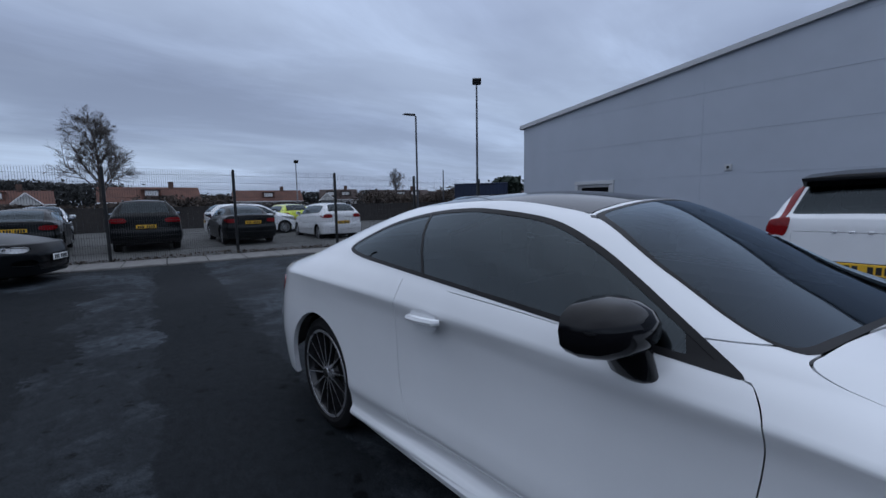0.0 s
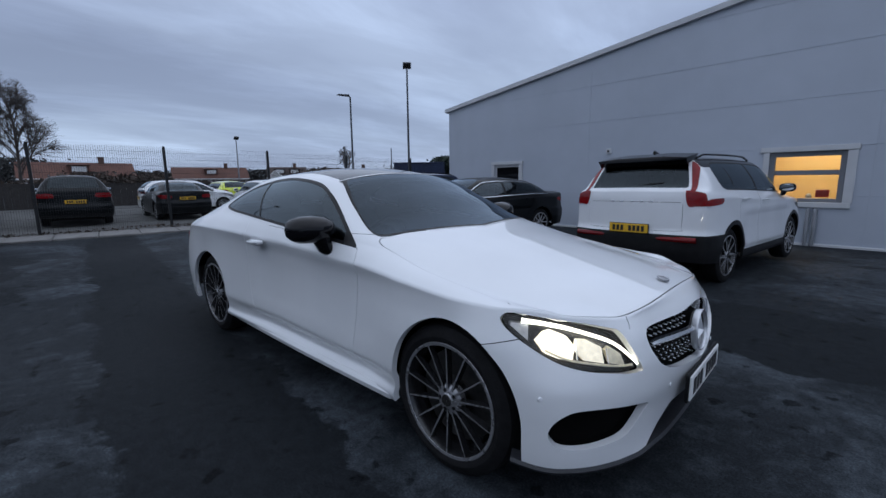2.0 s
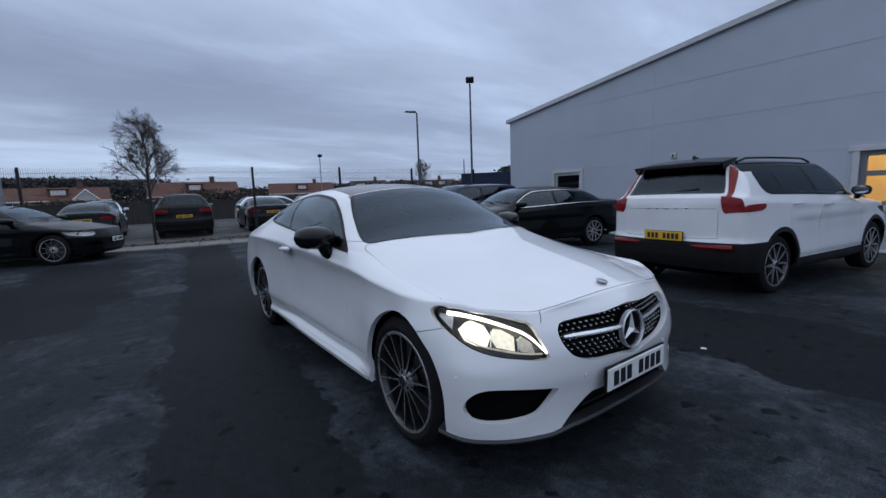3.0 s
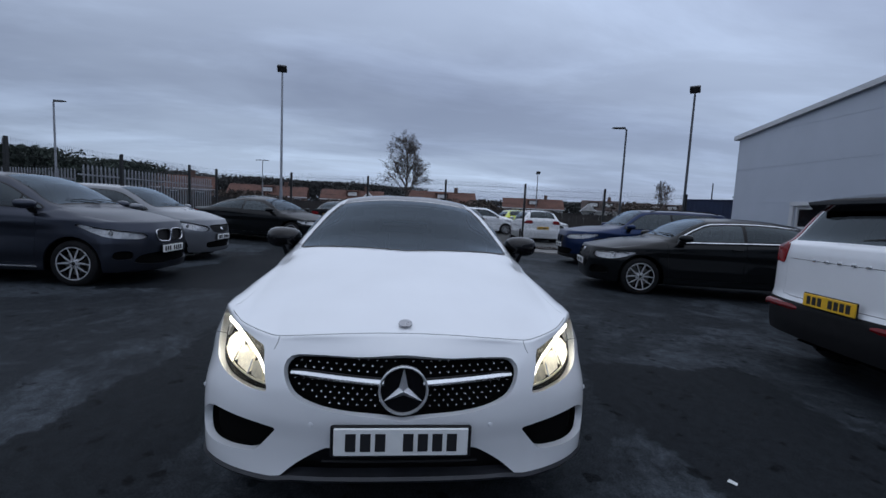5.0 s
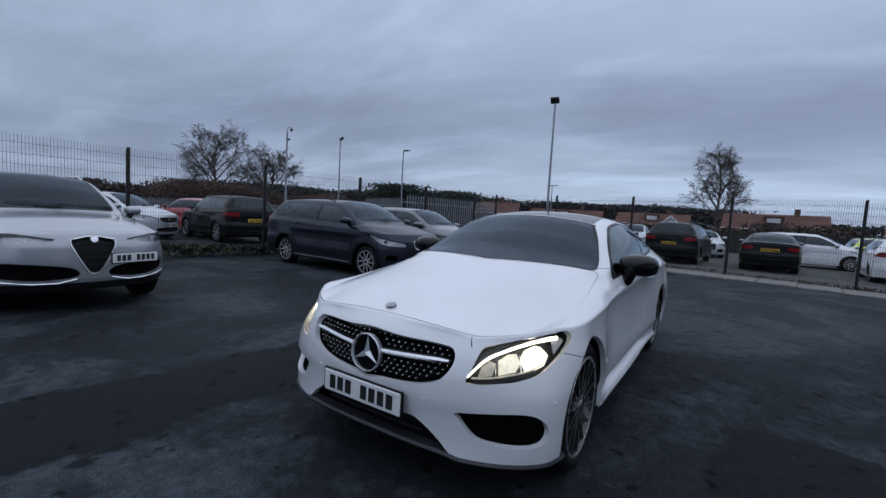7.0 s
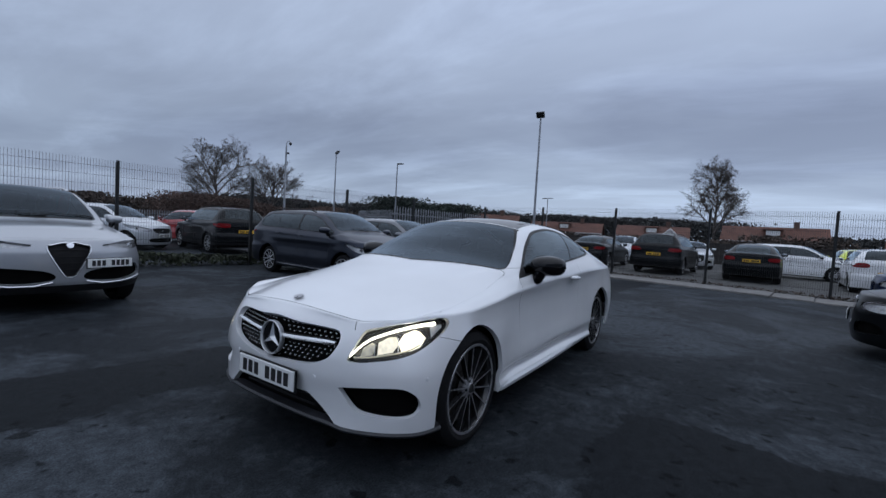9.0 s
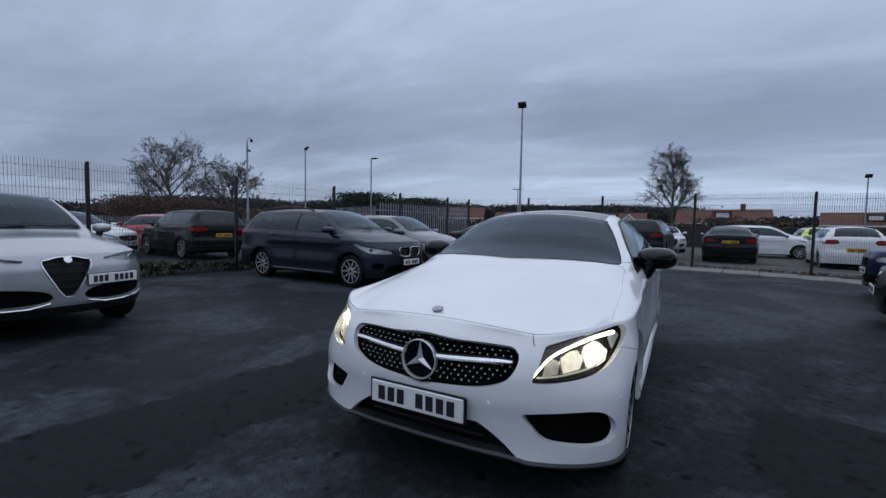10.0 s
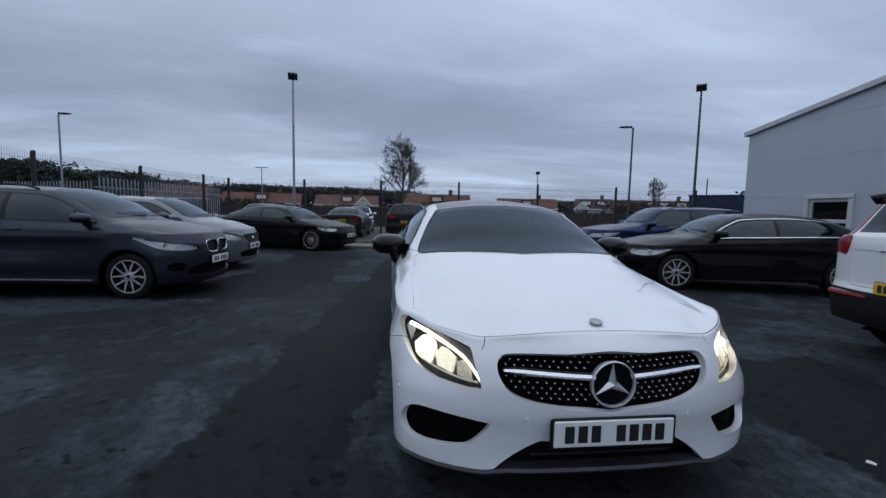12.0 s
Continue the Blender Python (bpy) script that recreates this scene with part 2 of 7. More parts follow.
def tube(path, radius, n=8, cap=True):
    """A round bar along a path; radius is one number or one for each point."""
    path = [Vector(p) for p in path]
    radii = radius if isinstance(radius, (list, tuple)) else [radius] * len(path)
    v, f = [], []
    ref = None
    for i, p in enumerate(path):
        d = (path[min(i + 1, len(path) - 1)] - path[max(i - 1, 0)]).normalized()
        if ref is None:
            ref = Vector((0, 0, 1)) if abs(d.z) < 0.9 else Vector((1, 0, 0))
        a = d.cross(ref).normalized()
        b = a.cross(d).normalized()
        ref = b
        for j in range(n):
            t = 2 * math.pi * j / n
            v.append(tuple(p + radii[i] * (math.cos(t) * a + math.sin(t) * b)))
    for i in range(len(path) - 1):
        for j in range(n):
            k = (j + 1) % n
            f.append((i * n + j, (i + 1) * n + j, (i + 1) * n + k, i * n + k))
    if cap:
        f += [tuple(range(n)), tuple(reversed(range((len(path) - 1) * n, len(path) * n)))]
    return v, [tuple(reversed(x)) for x in f]


def prism(poly, depth, axis="y", at=0.0):
    """A flat outline pushed out by depth; the outline lies across the axis, (x, z) for y, (y, z) for x, (x, y) for z."""
    n = len(poly)
    lay = {"y": lambda p, d: (p[0], d, p[1]), "x": lambda p, d: (d, p[0], p[1]), "z": lambda p, d: (p[0], p[1], d)}[axis]
    v = [lay(p, at) for p in poly] + [lay(p, at + depth) for p in poly]
    f = [tuple(range(n)), tuple(reversed(range(n, 2 * n)))] + [(i, i + n, (i + 1) % n + n, (i + 1) % n) for i in range(n)]
    area = sum(poly[i][0] * poly[(i + 1) % n][1] - poly[(i + 1) % n][0] * poly[i][1] for i in range(n))
    turn = (area > 0) == (depth > 0)
    if axis == "y":
        turn = not turn
    return v, ([tuple(reversed(x)) for x in f] if turn else f)


def pchip(xs, ys):
    """A smooth curve through points that does not overshoot."""
    xs, ys = np.array(xs, float), np.array(ys, float)
    if xs[0] > xs[-1]:
        xs, ys = xs[::-1], ys[::-1]
    h = np.diff(xs)
    d = np.diff(ys) / h
    g = np.zeros(len(xs))
    for i in range(1, len(xs) - 1):
        if d[i - 1] * d[i] > 0:
            w1, w2 = 2 * h[i] + h[i - 1], h[i] + 2 * h[i - 1]
            g[i] = (w1 + w2) / (w1 / d[i - 1] + w2 / d[i])
    g[0], g[-1] = d[0], d[-1]

    def at(x):
        x = np.clip(np.asarray(x, float), xs[0], xs[-1])
        i = np.clip(np.searchsorted(xs, x) - 1, 0, len(xs) - 2)
        t = (x - xs[i]) / h[i]
        return ys[i] * (1 + 2 * t) * (1 - t) ** 2 + g[i] * h[i] * t * (1 - t) ** 2 + ys[i + 1] * t * t * (3 - 2 * t) + g[i + 1] * h[i] * t * t * (t - 1)
    return at


def rounded(pts, per=6):
    """A closed smooth outline through a few points; a point given twice stays a corner."""
    out, n = [], len(pts)
    P = [np.array(p, float) for p in pts]
    for i in range(n):
        p0, p1, p2, p3 = P[i - 1], P[i], P[(i + 1) % n], P[(i + 2) % n]
        if np.allclose(p1, p2):
            continue
        m1 = np.zeros(2) if np.allclose(p0, p1) else (p2 - p0) / 2
        m2 = np.zeros(2) if np.allclose(p2, p3) else (p3 - p1) / 2
        for k in range(per):
            t = k / per
            out.append((2 * t**3 - 3 * t * t + 1) * p1 + (t**3 - 2 * t * t + t) * m1 + (3 * t * t - 2 * t**3) * p2 + (t**3 - t * t) * m2)
    return np.array(out)


def inside(a, b, poly):
    """Signed distance to an outline, negative within."""
    poly = np.asarray(poly, float)
    q = np.roll(poly, -1, axis=0)
    best = np.full(len(a), 1e9)
    odd = np.zeros(len(a), bool)
    for (x1, y1), (x2, y2) in zip(poly, q):
        dx, dy = x2 - x1, y2 - y1
        t = np.clip(((a - x1) * dx + (b - y1) * dy) / max(dx * dx + dy * dy, 1e-12), 0, 1)
        best = np.minimum(best, (a - x1 - t * dx) ** 2 + (b - y1 - t * dy) ** 2)
        if y1 != y2:
            odd ^= ((y1 > b) != (y2 > b)) & (a < (x2 - x1) * (b - y1) / (y2 - y1) + x1)
    return np.where(odd, -1, 1) * np.sqrt(best)


class Sheet:
    """Half of a car's skin (y >= 0). Each vertex holds x, y, z, s (length round the ring from the nose), tau (0 shoulder, 1 belt, 2 rail, 3 middle) and its station."""

    def __init__(self):
        self.v, self.f = [], []

    def grid(self, rows, kind):
        rows = [[(self.v.append(list(p)), len(self.v) - 1)[1] if not isinstance(p, int) else p for p in r] for r in rows]
        for r, q in zip(rows, rows[1:]):
            for i in range(len(r) - 1):
                self.f.append(((r[i], r[i + 1], q[i + 1], q[i]), "body", kind))
        return rows

    def smooth_normals(self):
        """Gives each vertex the normal of the whole skin, kept through all cuts."""
        V = np.array([p[:3] for p in self.v])
        n = np.zeros_like(V)
        q = np.array([f[0] for f in self.f])
        c = np.cross(V[q[:, 2]] - V[q[:, 0]], V[q[:, 3]] - V[q[:, 1]])
        for k in range(4):
            np.add.at(n, q[:, k], c)
        n[np.abs(V[:, 1]) < 1e-6, 1] = 0.0
        n /= np.linalg.norm(n, axis=1)[:, None] + 1e-12
        for p, m in zip(self.v, n):
            p += [float(m[0]), float(m[1]), float(m[2])]

    def cut(self, fn, name, on=("body",), kind=None):
        """Splits the faces along fn = 0; those where it is negative take the new name."""
        a = np.array(self.v)
        vals = fn(a[:, 0], a[:, 1], a[:, 2], a[:, 3], a[:, 4], a[:, 5]).copy()
        vals[np.abs(vals) < 2e-4] = 0.0
        made, out = {}, []
        for f, lab, kd in self.f:
            if lab not in on or (kind and kd != kind):
                out.append((f, lab, kd))
                continue
            w = [vals[i] for i in f]
            if max(w) <= 0:
                out.append((f, name, kd))
            elif min(w) >= 0:
                out.append((f, lab, kd))
            else:
                neg, pos = [], []
                for i in range(len(f)):
                    p, q = f[i], f[(i + 1) % len(f)]
                    u, t = w[i], w[(i + 1) % len(f)]
                    if u <= 0:
                        neg.append(p)
                    if u >= 0:
                        pos.append(p)
                    if u * t < 0:
                        key = (min(p, q), max(p, q))
                        if key not in made:
                            k = u / (u - t)
                            self.v.append([x + k * (y - x) for x, y in zip(self.v[p], self.v[q])])
                            made[key] = len(self.v) - 1
                        neg.append(made[key])
                        pos.append(made[key])
                if len(neg) > 2:
                    out.append((tuple(neg), name, kd))
                if len(pos) > 2:
                    out.append((tuple(pos), lab, kd))
        self.f = out

    def band(self, fn, name, width=0.0022, on=("body",), kind=None):
        """A panel of its own, parted from the rest by a gap."""
        self.cut(lambda *a: fn(*a) - width, "gap", on, kind)
        self.cut(lambda *a: fn(*a) + width, name, ("gap",), kind)

    def joint(self, fn, where, width, kind):
        """A thin shut line along fn = 0, as far as where() holds."""
        self.cut(lambda *a: np.where(where(*a), fn(*a) - width, 1.0), "near_joint", kind=kind)
        self.cut(lambda *a: fn(*a) + width, "body", ("near_joint",))
        self.f = [(f, "gap" if lab == "near_joint" else lab, k) for f, lab, k in self.f]

    def take(self, names, sides=(1, -1), skirt=0.0, sink=0.0):
        names = (names,) if isinstance(names, str) else names
        picked = [f for f, lab, _ in self.f if lab in names]
        if not picked:
            return None
        key, verts, faces, norms = {}, [], [], []
        for side in sides:
            for f in picked:
                ids = []
                for i in f:
                    p = self.v[i]
                    k = (i, side if p[1] > 1e-6 else 0)
                    if k not in key:
                        key[k] = len(verts)
                        verts.append((p[0], side * p[1] if p[1] > 1e-6 else 0.0, p[2]))
                        norms.append((p[6], side * p[7], p[8]))
                    ids.append(key[k])
                faces.append(tuple(ids if side > 0 else reversed(ids)))
        V = np.array(verts)
        nrm = np.array(norms)
        nrm /= np.linalg.norm(nrm, axis=1)[:, None] + 1e-12
        loops = [tuple(nrm[i]) for f in faces for i in f]
        if sink:
            V = V - nrm * sink
        if skirt:
            count = {}
            for f in faces:
                for i in range(len(f)):
                    e = (f[i], f[(i + 1) % len(f)])
                    count.setdefault((min(e), max(e)), []).append(e)
            low, extra = {}, []
            for es in count.values():
                if len(es) != 1:
                    continue
                p, q = es[0]
                for i in (p, q):
                    if i not in low:
                        low[i] = len(V) + len(extra)
                        extra.append(V[i] - nrm[i] * skirt)
                quad = (q, p, low[p], low[q])
                A, B, C = V[q], V[p], extra[low[p] - len(V)]
                m = np.cross(B - A, C - B)
                m = tuple(m / (np.linalg.norm(m) + 1e-12))
                faces.append(quad)
                loops += [m] * 4
            if extra:
                V = np.vstack([V, np.array(extra)])
        return [tuple(p) for p in V], faces, None, loops


# ---- cars ----
def skin(st, bow_front, bow_rear, zbot, profiles, fine=1.0):
    """The half skin of a car. st: stations from nose to tail (x, shoulder y z, belt y z, rail y z, middle z). bow: how far the middle of nose
    and tail stands out, and its power. zbot: height of the lower edge along x. profiles: (place along the ring, [(height, out)...])."""
    xs = [r[0] for r in st]
    ye, ze, yb, zb, yr, zr, zc = (pchip(xs, [r[k] for r in st]) for k in range(1, 8))
    bf, pf, fade = bow_front
    br, pr, rade = bow_rear
    # stations evenly along the roof line
    gx = np.linspace(xs[0], xs[-1], 900)
    step = np.sqrt(np.diff(gx) ** 2 + np.diff(zc(gx)) ** 2 + np.diff(zr(gx)) ** 2)
    L = np.concatenate([[0], np.cumsum(step)])
    n_st = int(120 * fine)
    ex = np.interp(np.linspace(0, L[-1], n_st), L, gx)
    n1, n2, n3 = int(6 * fine) + 1, int(16 * fine) + 1, int(22 * fine) + 1
    S = Sheet()
    caps = []
    for x in ex:
        E, B, R, C = (float(ye(x)), float(ze(x))), (float(yb(x)), float(zb(x))), (float(yr(x)), float(zr(x))), float(zc(x))
        pts = []
        for i in range(n1):
            t = i / n1
            pts.append((E[0] + (B[0] - E[0]) * t, E[1] + (B[1] - E[1]) * t + 0.012 * math.sin(math.pi * t), t))
        for i in range(n2):
            t = i / n2
            bulge = 0.035 * math.sin(math.pi * t) * min(1.0, abs(R[1] - B[1]) / 0.3)
            pts.append((B[0] + (R[0] - B[0]) * t + bulge, B[1] + (R[1] - B[1]) * t + bulge * 0.4, 1 + t))
        for i in range(n3 + 1):
            t = i / n3
            y = R[0] * (1 - t)
            pts.append((y, R[1] + (C - R[1]) * (1 - (1 - t) ** 2.2), 2 + t))
        a = np.array(pts)
        for _ in range(int(3 * fine) + 1):
            a[1:-1, :2] = 0.25 * a[:-2, :2] + 0.5 * a[1:-1, :2] + 0.25 * a[2:, :2]
        a[-1, 0] = 0.0
        wf, wr = max(0.0, 1 - (xs[0] - x) / fade) ** 1.6, max(0.0, 1 - (x - xs[-1]) / rade) ** 1.6
        X = x + bf * wf * (1 - (a[:, 0] / E[0]) ** pf) - br * wr * (1 - (a[:, 0] / E[0]) ** pr)
        caps.append([[X[i], a[i, 0], a[i, 1], 0.0, a[i, 2], x] for i in range(len(a))])
    rows = S.grid([list(reversed(c)) for c in caps], "cap")
    # ring of the shoulder: along the nose, the side, the tail
    ring = list(rows[0][:-1]) + [r[-1] for r in rows] + list(reversed(rows[-1][:-1]))
    P = np.array([S.v[i] for i in ring])
    seg = np.sqrt(np.diff(P[:, 0]) ** 2 + np.diff(P[:, 1]) ** 2)
    s = np.concatenate([[0], np.cumsum(seg)])
    for i, k in zip(ring, range(len(ring))):
        S.v[i][3] = s[k]
    side = range(len(rows[0]) - 1, len(rows[0]) - 1 + len(rows))
    for k, r in zip(side, rows):
        for i in r[:-1]:
            if i not in ring:
                S.v[i][3] = s[k]
    T = np.gradient(P[:, :2], s, axis=0)
    N = np.stack([-T[:, 1], T[:, 0]], axis=1) * -1
    N /= np.linalg.norm(N, axis=1)[:, None]
    for _ in range(int(14 * fine)):
        N[1:-1] = 0.25 * N[:-2] + 0.5 * N[1:-1] + 0.25 * N[2:]
        N[0], N[-1] = (1, 0), (-1, 0)
    N /= np.linalg.norm(N, axis=1)[:, None]
    s_x = lambda x: float(np.interp(-x, -np.array([P[k, 0] for k in side]), [s[k] for k in side]))
    s_y = lambda y: float(np.interp(y, P[: len(rows[0]), 1], s[: len(rows[0])]))
    s_back = lambda y: float(np.interp(-y, -P[side[-1]:, 1], s[side[-1]:]))
    place = {"x": s_x, "y": s_y, "b": s_back}
    keys = [(place[w](v), pchip([q[0] for q in pr_], [q[1] for q in pr_])) for (w, v), pr_ in profiles]
    ks = np.array([k[0] for k in keys])
    zlow = pchip([p[0] for p in zbot], [p[1] for p in zbot])
    cols = []
    n_row = int(40 * fine)
    for k, i in enumerate(ring):
        lo = float(zlow(P[k, 0]))
        col = [i]
        j = int(np.clip(np.searchsorted(ks, s[k]) - 1, 0, len(ks) - 2))
        t = float(np.clip((s[k] - ks[j]) / (ks[j + 1] - ks[j]), 0, 1))
        t = t * t * (3 - 2 * t)
        top = P[k, 2]
        base = (1 - t) * float(keys[j][1](top)) + t * float(keys[j + 1][1](top))
        zs = top + (lo - top) * np.arange(1, n_row + 1) / n_row
        os_ = (1 - t) * keys[j][1](zs) + t * keys[j + 1][1](zs) - base
        edge = k in (0, len(ring) - 1)
        for q in range(n_row):
            z, o = float(zs[q]), float(os_[q])
            col.append([P[k, 0] + N[k, 0] * o, 0.0 if edge else P[k, 1] + N[k, 1] * o, z, s[k], -(q + 1) / n_row, P[k, 0]])
        cols.append(col)
    S.grid(cols, "belt")
    S.smooth_normals()
    S.s_x, S.s_y, S.s_back = s_x, s_y, s_back
    S.lines = dict(ye=ye, ze=ze, yb=yb, zb=zb, yr=yr, zr=zr, zc=zc)
    return S


def wheel_mesh(radius, width, rim_r, spokes, style, fine=1.0):
    """Meshes of one wheel, its outer face towards +y at y = 0: hub, tyre, rim."""
    n = int(48 * fine)
    r, w, q = radius, width, rim_r
    tyre = lathe([(q, -w + 0.01), (q + 0.02, -w), (r - 0.03, -w), (r - 0.008, -w + 0.02), (r, -w + 0.05), (r, -0.05), (r - 0.008, -0.022), (r - 0.035, -0.004), (q + 0.03, 0.002), (q + 0.008, -0.004), (q, -0.012)], n)
    lip = lathe([(q, -w + 0.01), (q - 0.012, -w + 0.02), (q - 0.035, -0.10), (q - 0.022, -0.03), (q - 0.012, -0.008), (q, -0.004), (q + 0.006, -0.008)], n)
    face = []
    a0 = math.pi / 2
    for i in range(spokes):
        c = a0 + 2 * math.pi * i / spokes
        if style == "multi":
            bars = [(c, c, 0.017, 0.010)]
        elif style == "vee":
            d = math.pi / spokes
            bars = [(c - d * 0.30, c - d * 0.55, 0.042, 0.030), (c + d * 0.30, c + d * 0.55, 0.042, 0.030)]
        else:
            bars = [(c, c, 0.060, 0.045)]
        for c0, c1, wa, wb in bars:
            p = []
            for rad, ang, half, y0, y1 in ((0.055, c0, wa / 2, -0.042, -0.016), (0.6 * q, (c0 + c1) / 2, (wa + wb) / 4, -0.040, -0.012), (q - 0.010, c1, wb / 2, -0.040, -0.008)):
                for sg in (-1, 1):
                    for y, sh in ((y0, 1.0), (y1, 0.55)):
                        p.append((rad * math.cos(ang) - sg * half * sh * math.sin(ang), y, rad * math.sin(ang) + sg * half * sh * math.cos(ang)))
            face.append(hull(p))
    hub = lathe([(0.001, -0.010), (0.030, -0.010), (0.034, -0.014), (0.060, -0.020), (0.072, -0.030), (0.075, -0.06), (0.001, -0.06)], 24)
    disc = join(lathe([(0.09, -0.085), (q - 0.055, -0.085), (q - 0.055, -0.105), (0.09, -0.105)], n), lathe([(0.001, -0.075), (0.09, -0.075), (0.10, -0.11)], 24))
    return tyre, lip, face, hub, disc


def make_wheel(car, meshes, x, y, z, side):
    m = pose(x, y, z, 0, 0, 0 if side > 0 else 180)
    w = new("wheel", meshes["disc"])
    w.parent, w.matrix_basis = car, m
    for name in ("tyre", "rim", "rim_edge", "spokes", "hub_cap", "centre_cap"):
        if name in meshes:
            o = new(name, meshes[name])
            o.parent = w
    for k in range(5):
        o = new("wheel_bolt", meshes["bolt"])
        o.parent, o.matrix_basis = w, pose(0.046 * math.cos(k * 1.2566), 0, 0.046 * math.sin(k * 1.2566))
    return w


def wheel_set(car, xs, track, r, width, rim_r, spokes, style, mats, fine=1.0):
    tyre, lip, face, hub, disc = wheel_mesh(r, width, rim_r, spokes, style, fine)
    sp = join(*face)
    ms = dict(tyre=mesh_of("tyre", *tyre[:2], M["tyre"]), rim=mesh_of("rim", *lip[:2], mats[1]), disc=mesh_of("brake_disc", *disc[:2], M["disc"]), hub_cap=mesh_of("hub_cap", *hub[:2], mats[2] if len(mats) > 2 else mats[0]))
    # machined front, painted flanks
    idx = []
    for f in sp[1]:
        c = [Vector(sp[0][i]) for i in f]
        nn = (c[1] - c[0]).cross(c[2] - c[0]).normalized()
        idx.append(0 if nn.y > 0.55 else 1)
    ring = lathe([(rim_r - 0.011, -0.006), (rim_r - 0.010, -0.0035), (rim_r + 0.003, -0.0025), (rim_r + 0.005, -0.006)], int(48 * fine))
    ms["rim_edge"] = mesh_of("rim_edge", *ring[:2], mats[0])
    bolt = lathe([(0.001, -0.0135), (0.009, -0.0135), (0.010, -0.022)], 8)
    ms["bolt"] = mesh_of("wheel_bolt", *bolt[:2], M["black"])
    cap = lathe([(0.001, -0.004), (0.026, -0.005), (0.029, -0.012)], 20)
    ms["centre_cap"] = mesh_of("centre_cap", *cap[:2], M["lamp_in"])
    ms["spokes"] = mesh_of("spokes", sp[0], sp[1], [mats[0], mats[1]], idx)
    for x in xs:
        for side in (1, -1):
            make_wheel(car, ms, x, side * track, r, side)


def bar_places(w, groups):
    """Middles and width of the plain bars that stand for the letters, group by group across y."""
    n = sum(groups) + 0.9 * (len(groups) - 1)
    step = w / n
    out, y = [], w / 2
    for g in groups:
        for _ in range(g):
            out.append(y - step * 0.5)
            y -= step
        y -= step * 0.9
    return out, step * 0.70


def number_plate(car, x, y, z, yellow=False, back=False, w=0.52, h=0.111, tilt=0.0, surround=True, yaw=0.0):
    """A plate whose writing is plain bars; x is its outer face."""
    m = pose(x, y, z, 0, tilt, (180 if back else 0) + yaw)
    p = part("number_plate", box(-0.006, 0, 0, 0.012, w, h, 0.004), M["plate_y" if yellow else "plate_w"], car, ("yellow" if yellow else "white") + " number plate with dark bars", m)
    ys, bw = bar_places(w * 0.86, (4, 3))
    me = mesh_of("plate_mark", *box(0.0012, 0, 0, 0.002, bw, h * 0.64, 0)[:2], M["ink"])
    for yy in ys:
        o = new("plate_mark", me)
        o.parent, o.matrix_basis = p, pose(0, yy, 0)
    if surround:
        part("plate_surround", box(-0.014, 0, -0.001, 0.014, w + 0.016, h + 0.018, 0.005), M["black"], p)


def mirror_parts(car, x, y, z, shell, side, s=1.0):
    """A wing mirror: bulged shell, glass on its back, a foot down to the door. y is its middle."""
    pts = []
    for a in range(16):
        t = 2 * math.pi * a / 16
        c, d = math.copysign(abs(math.cos(t)) ** 0.75, math.cos(t)), math.copysign(abs(math.sin(t)) ** 0.75, math.sin(t))
        for dx, ry, rz, dy in ((-0.06, 0.112, 0.066, 0.0), (-0.02, 0.116, 0.070, 0.0), (0.03, 0.104, 0.062, -0.004), (0.065, 0.080, 0.046, -0.012), (0.085, 0.045, 0.026, -0.02)):
            pts.append((x + dx - 0.22 * (dy + ry * c) * (c > 0), y + side * (dy + ry * c) * s, z + rz * d * s - 0.004))
    h = part("wing_mirror", hull(pts), shell, car, angle=60)
    part("mirror_glass", hull([(x - 0.068 - 0.022 * (math.cos(t) > 0) * math.cos(t), y + side * (0.096 * math.cos(t) * s), z + 0.054 * math.sin(t) * s) for t in np.linspace(0, 6.283, 16)] + [(x - 0.058, y, z)]), M["chrome"], h)
    part("mirror_foot", hull([(x + 0.004 + 0.062 * s * math.cos(t), y - side * 0.040 + 0.046 * s * math.sin(t), z - 0.045 * s) for t in np.linspace(0, 6.283, 14)] + [(x + 0.022 + 0.058 * s * math.cos(t), y - side * 0.066 + 0.034 * s * math.sin(t), z - 0.118 * s) for t in np.linspace(0, 6.283, 14)] + [(x + 0.030 + 0.036 * s * math.cos(t), y - side * 0.074 + 0.02 * s * math.sin(t), z - 0.136 * s) for t in np.linspace(0, 6.283, 14)]), M["black_gloss"], h, angle=60)


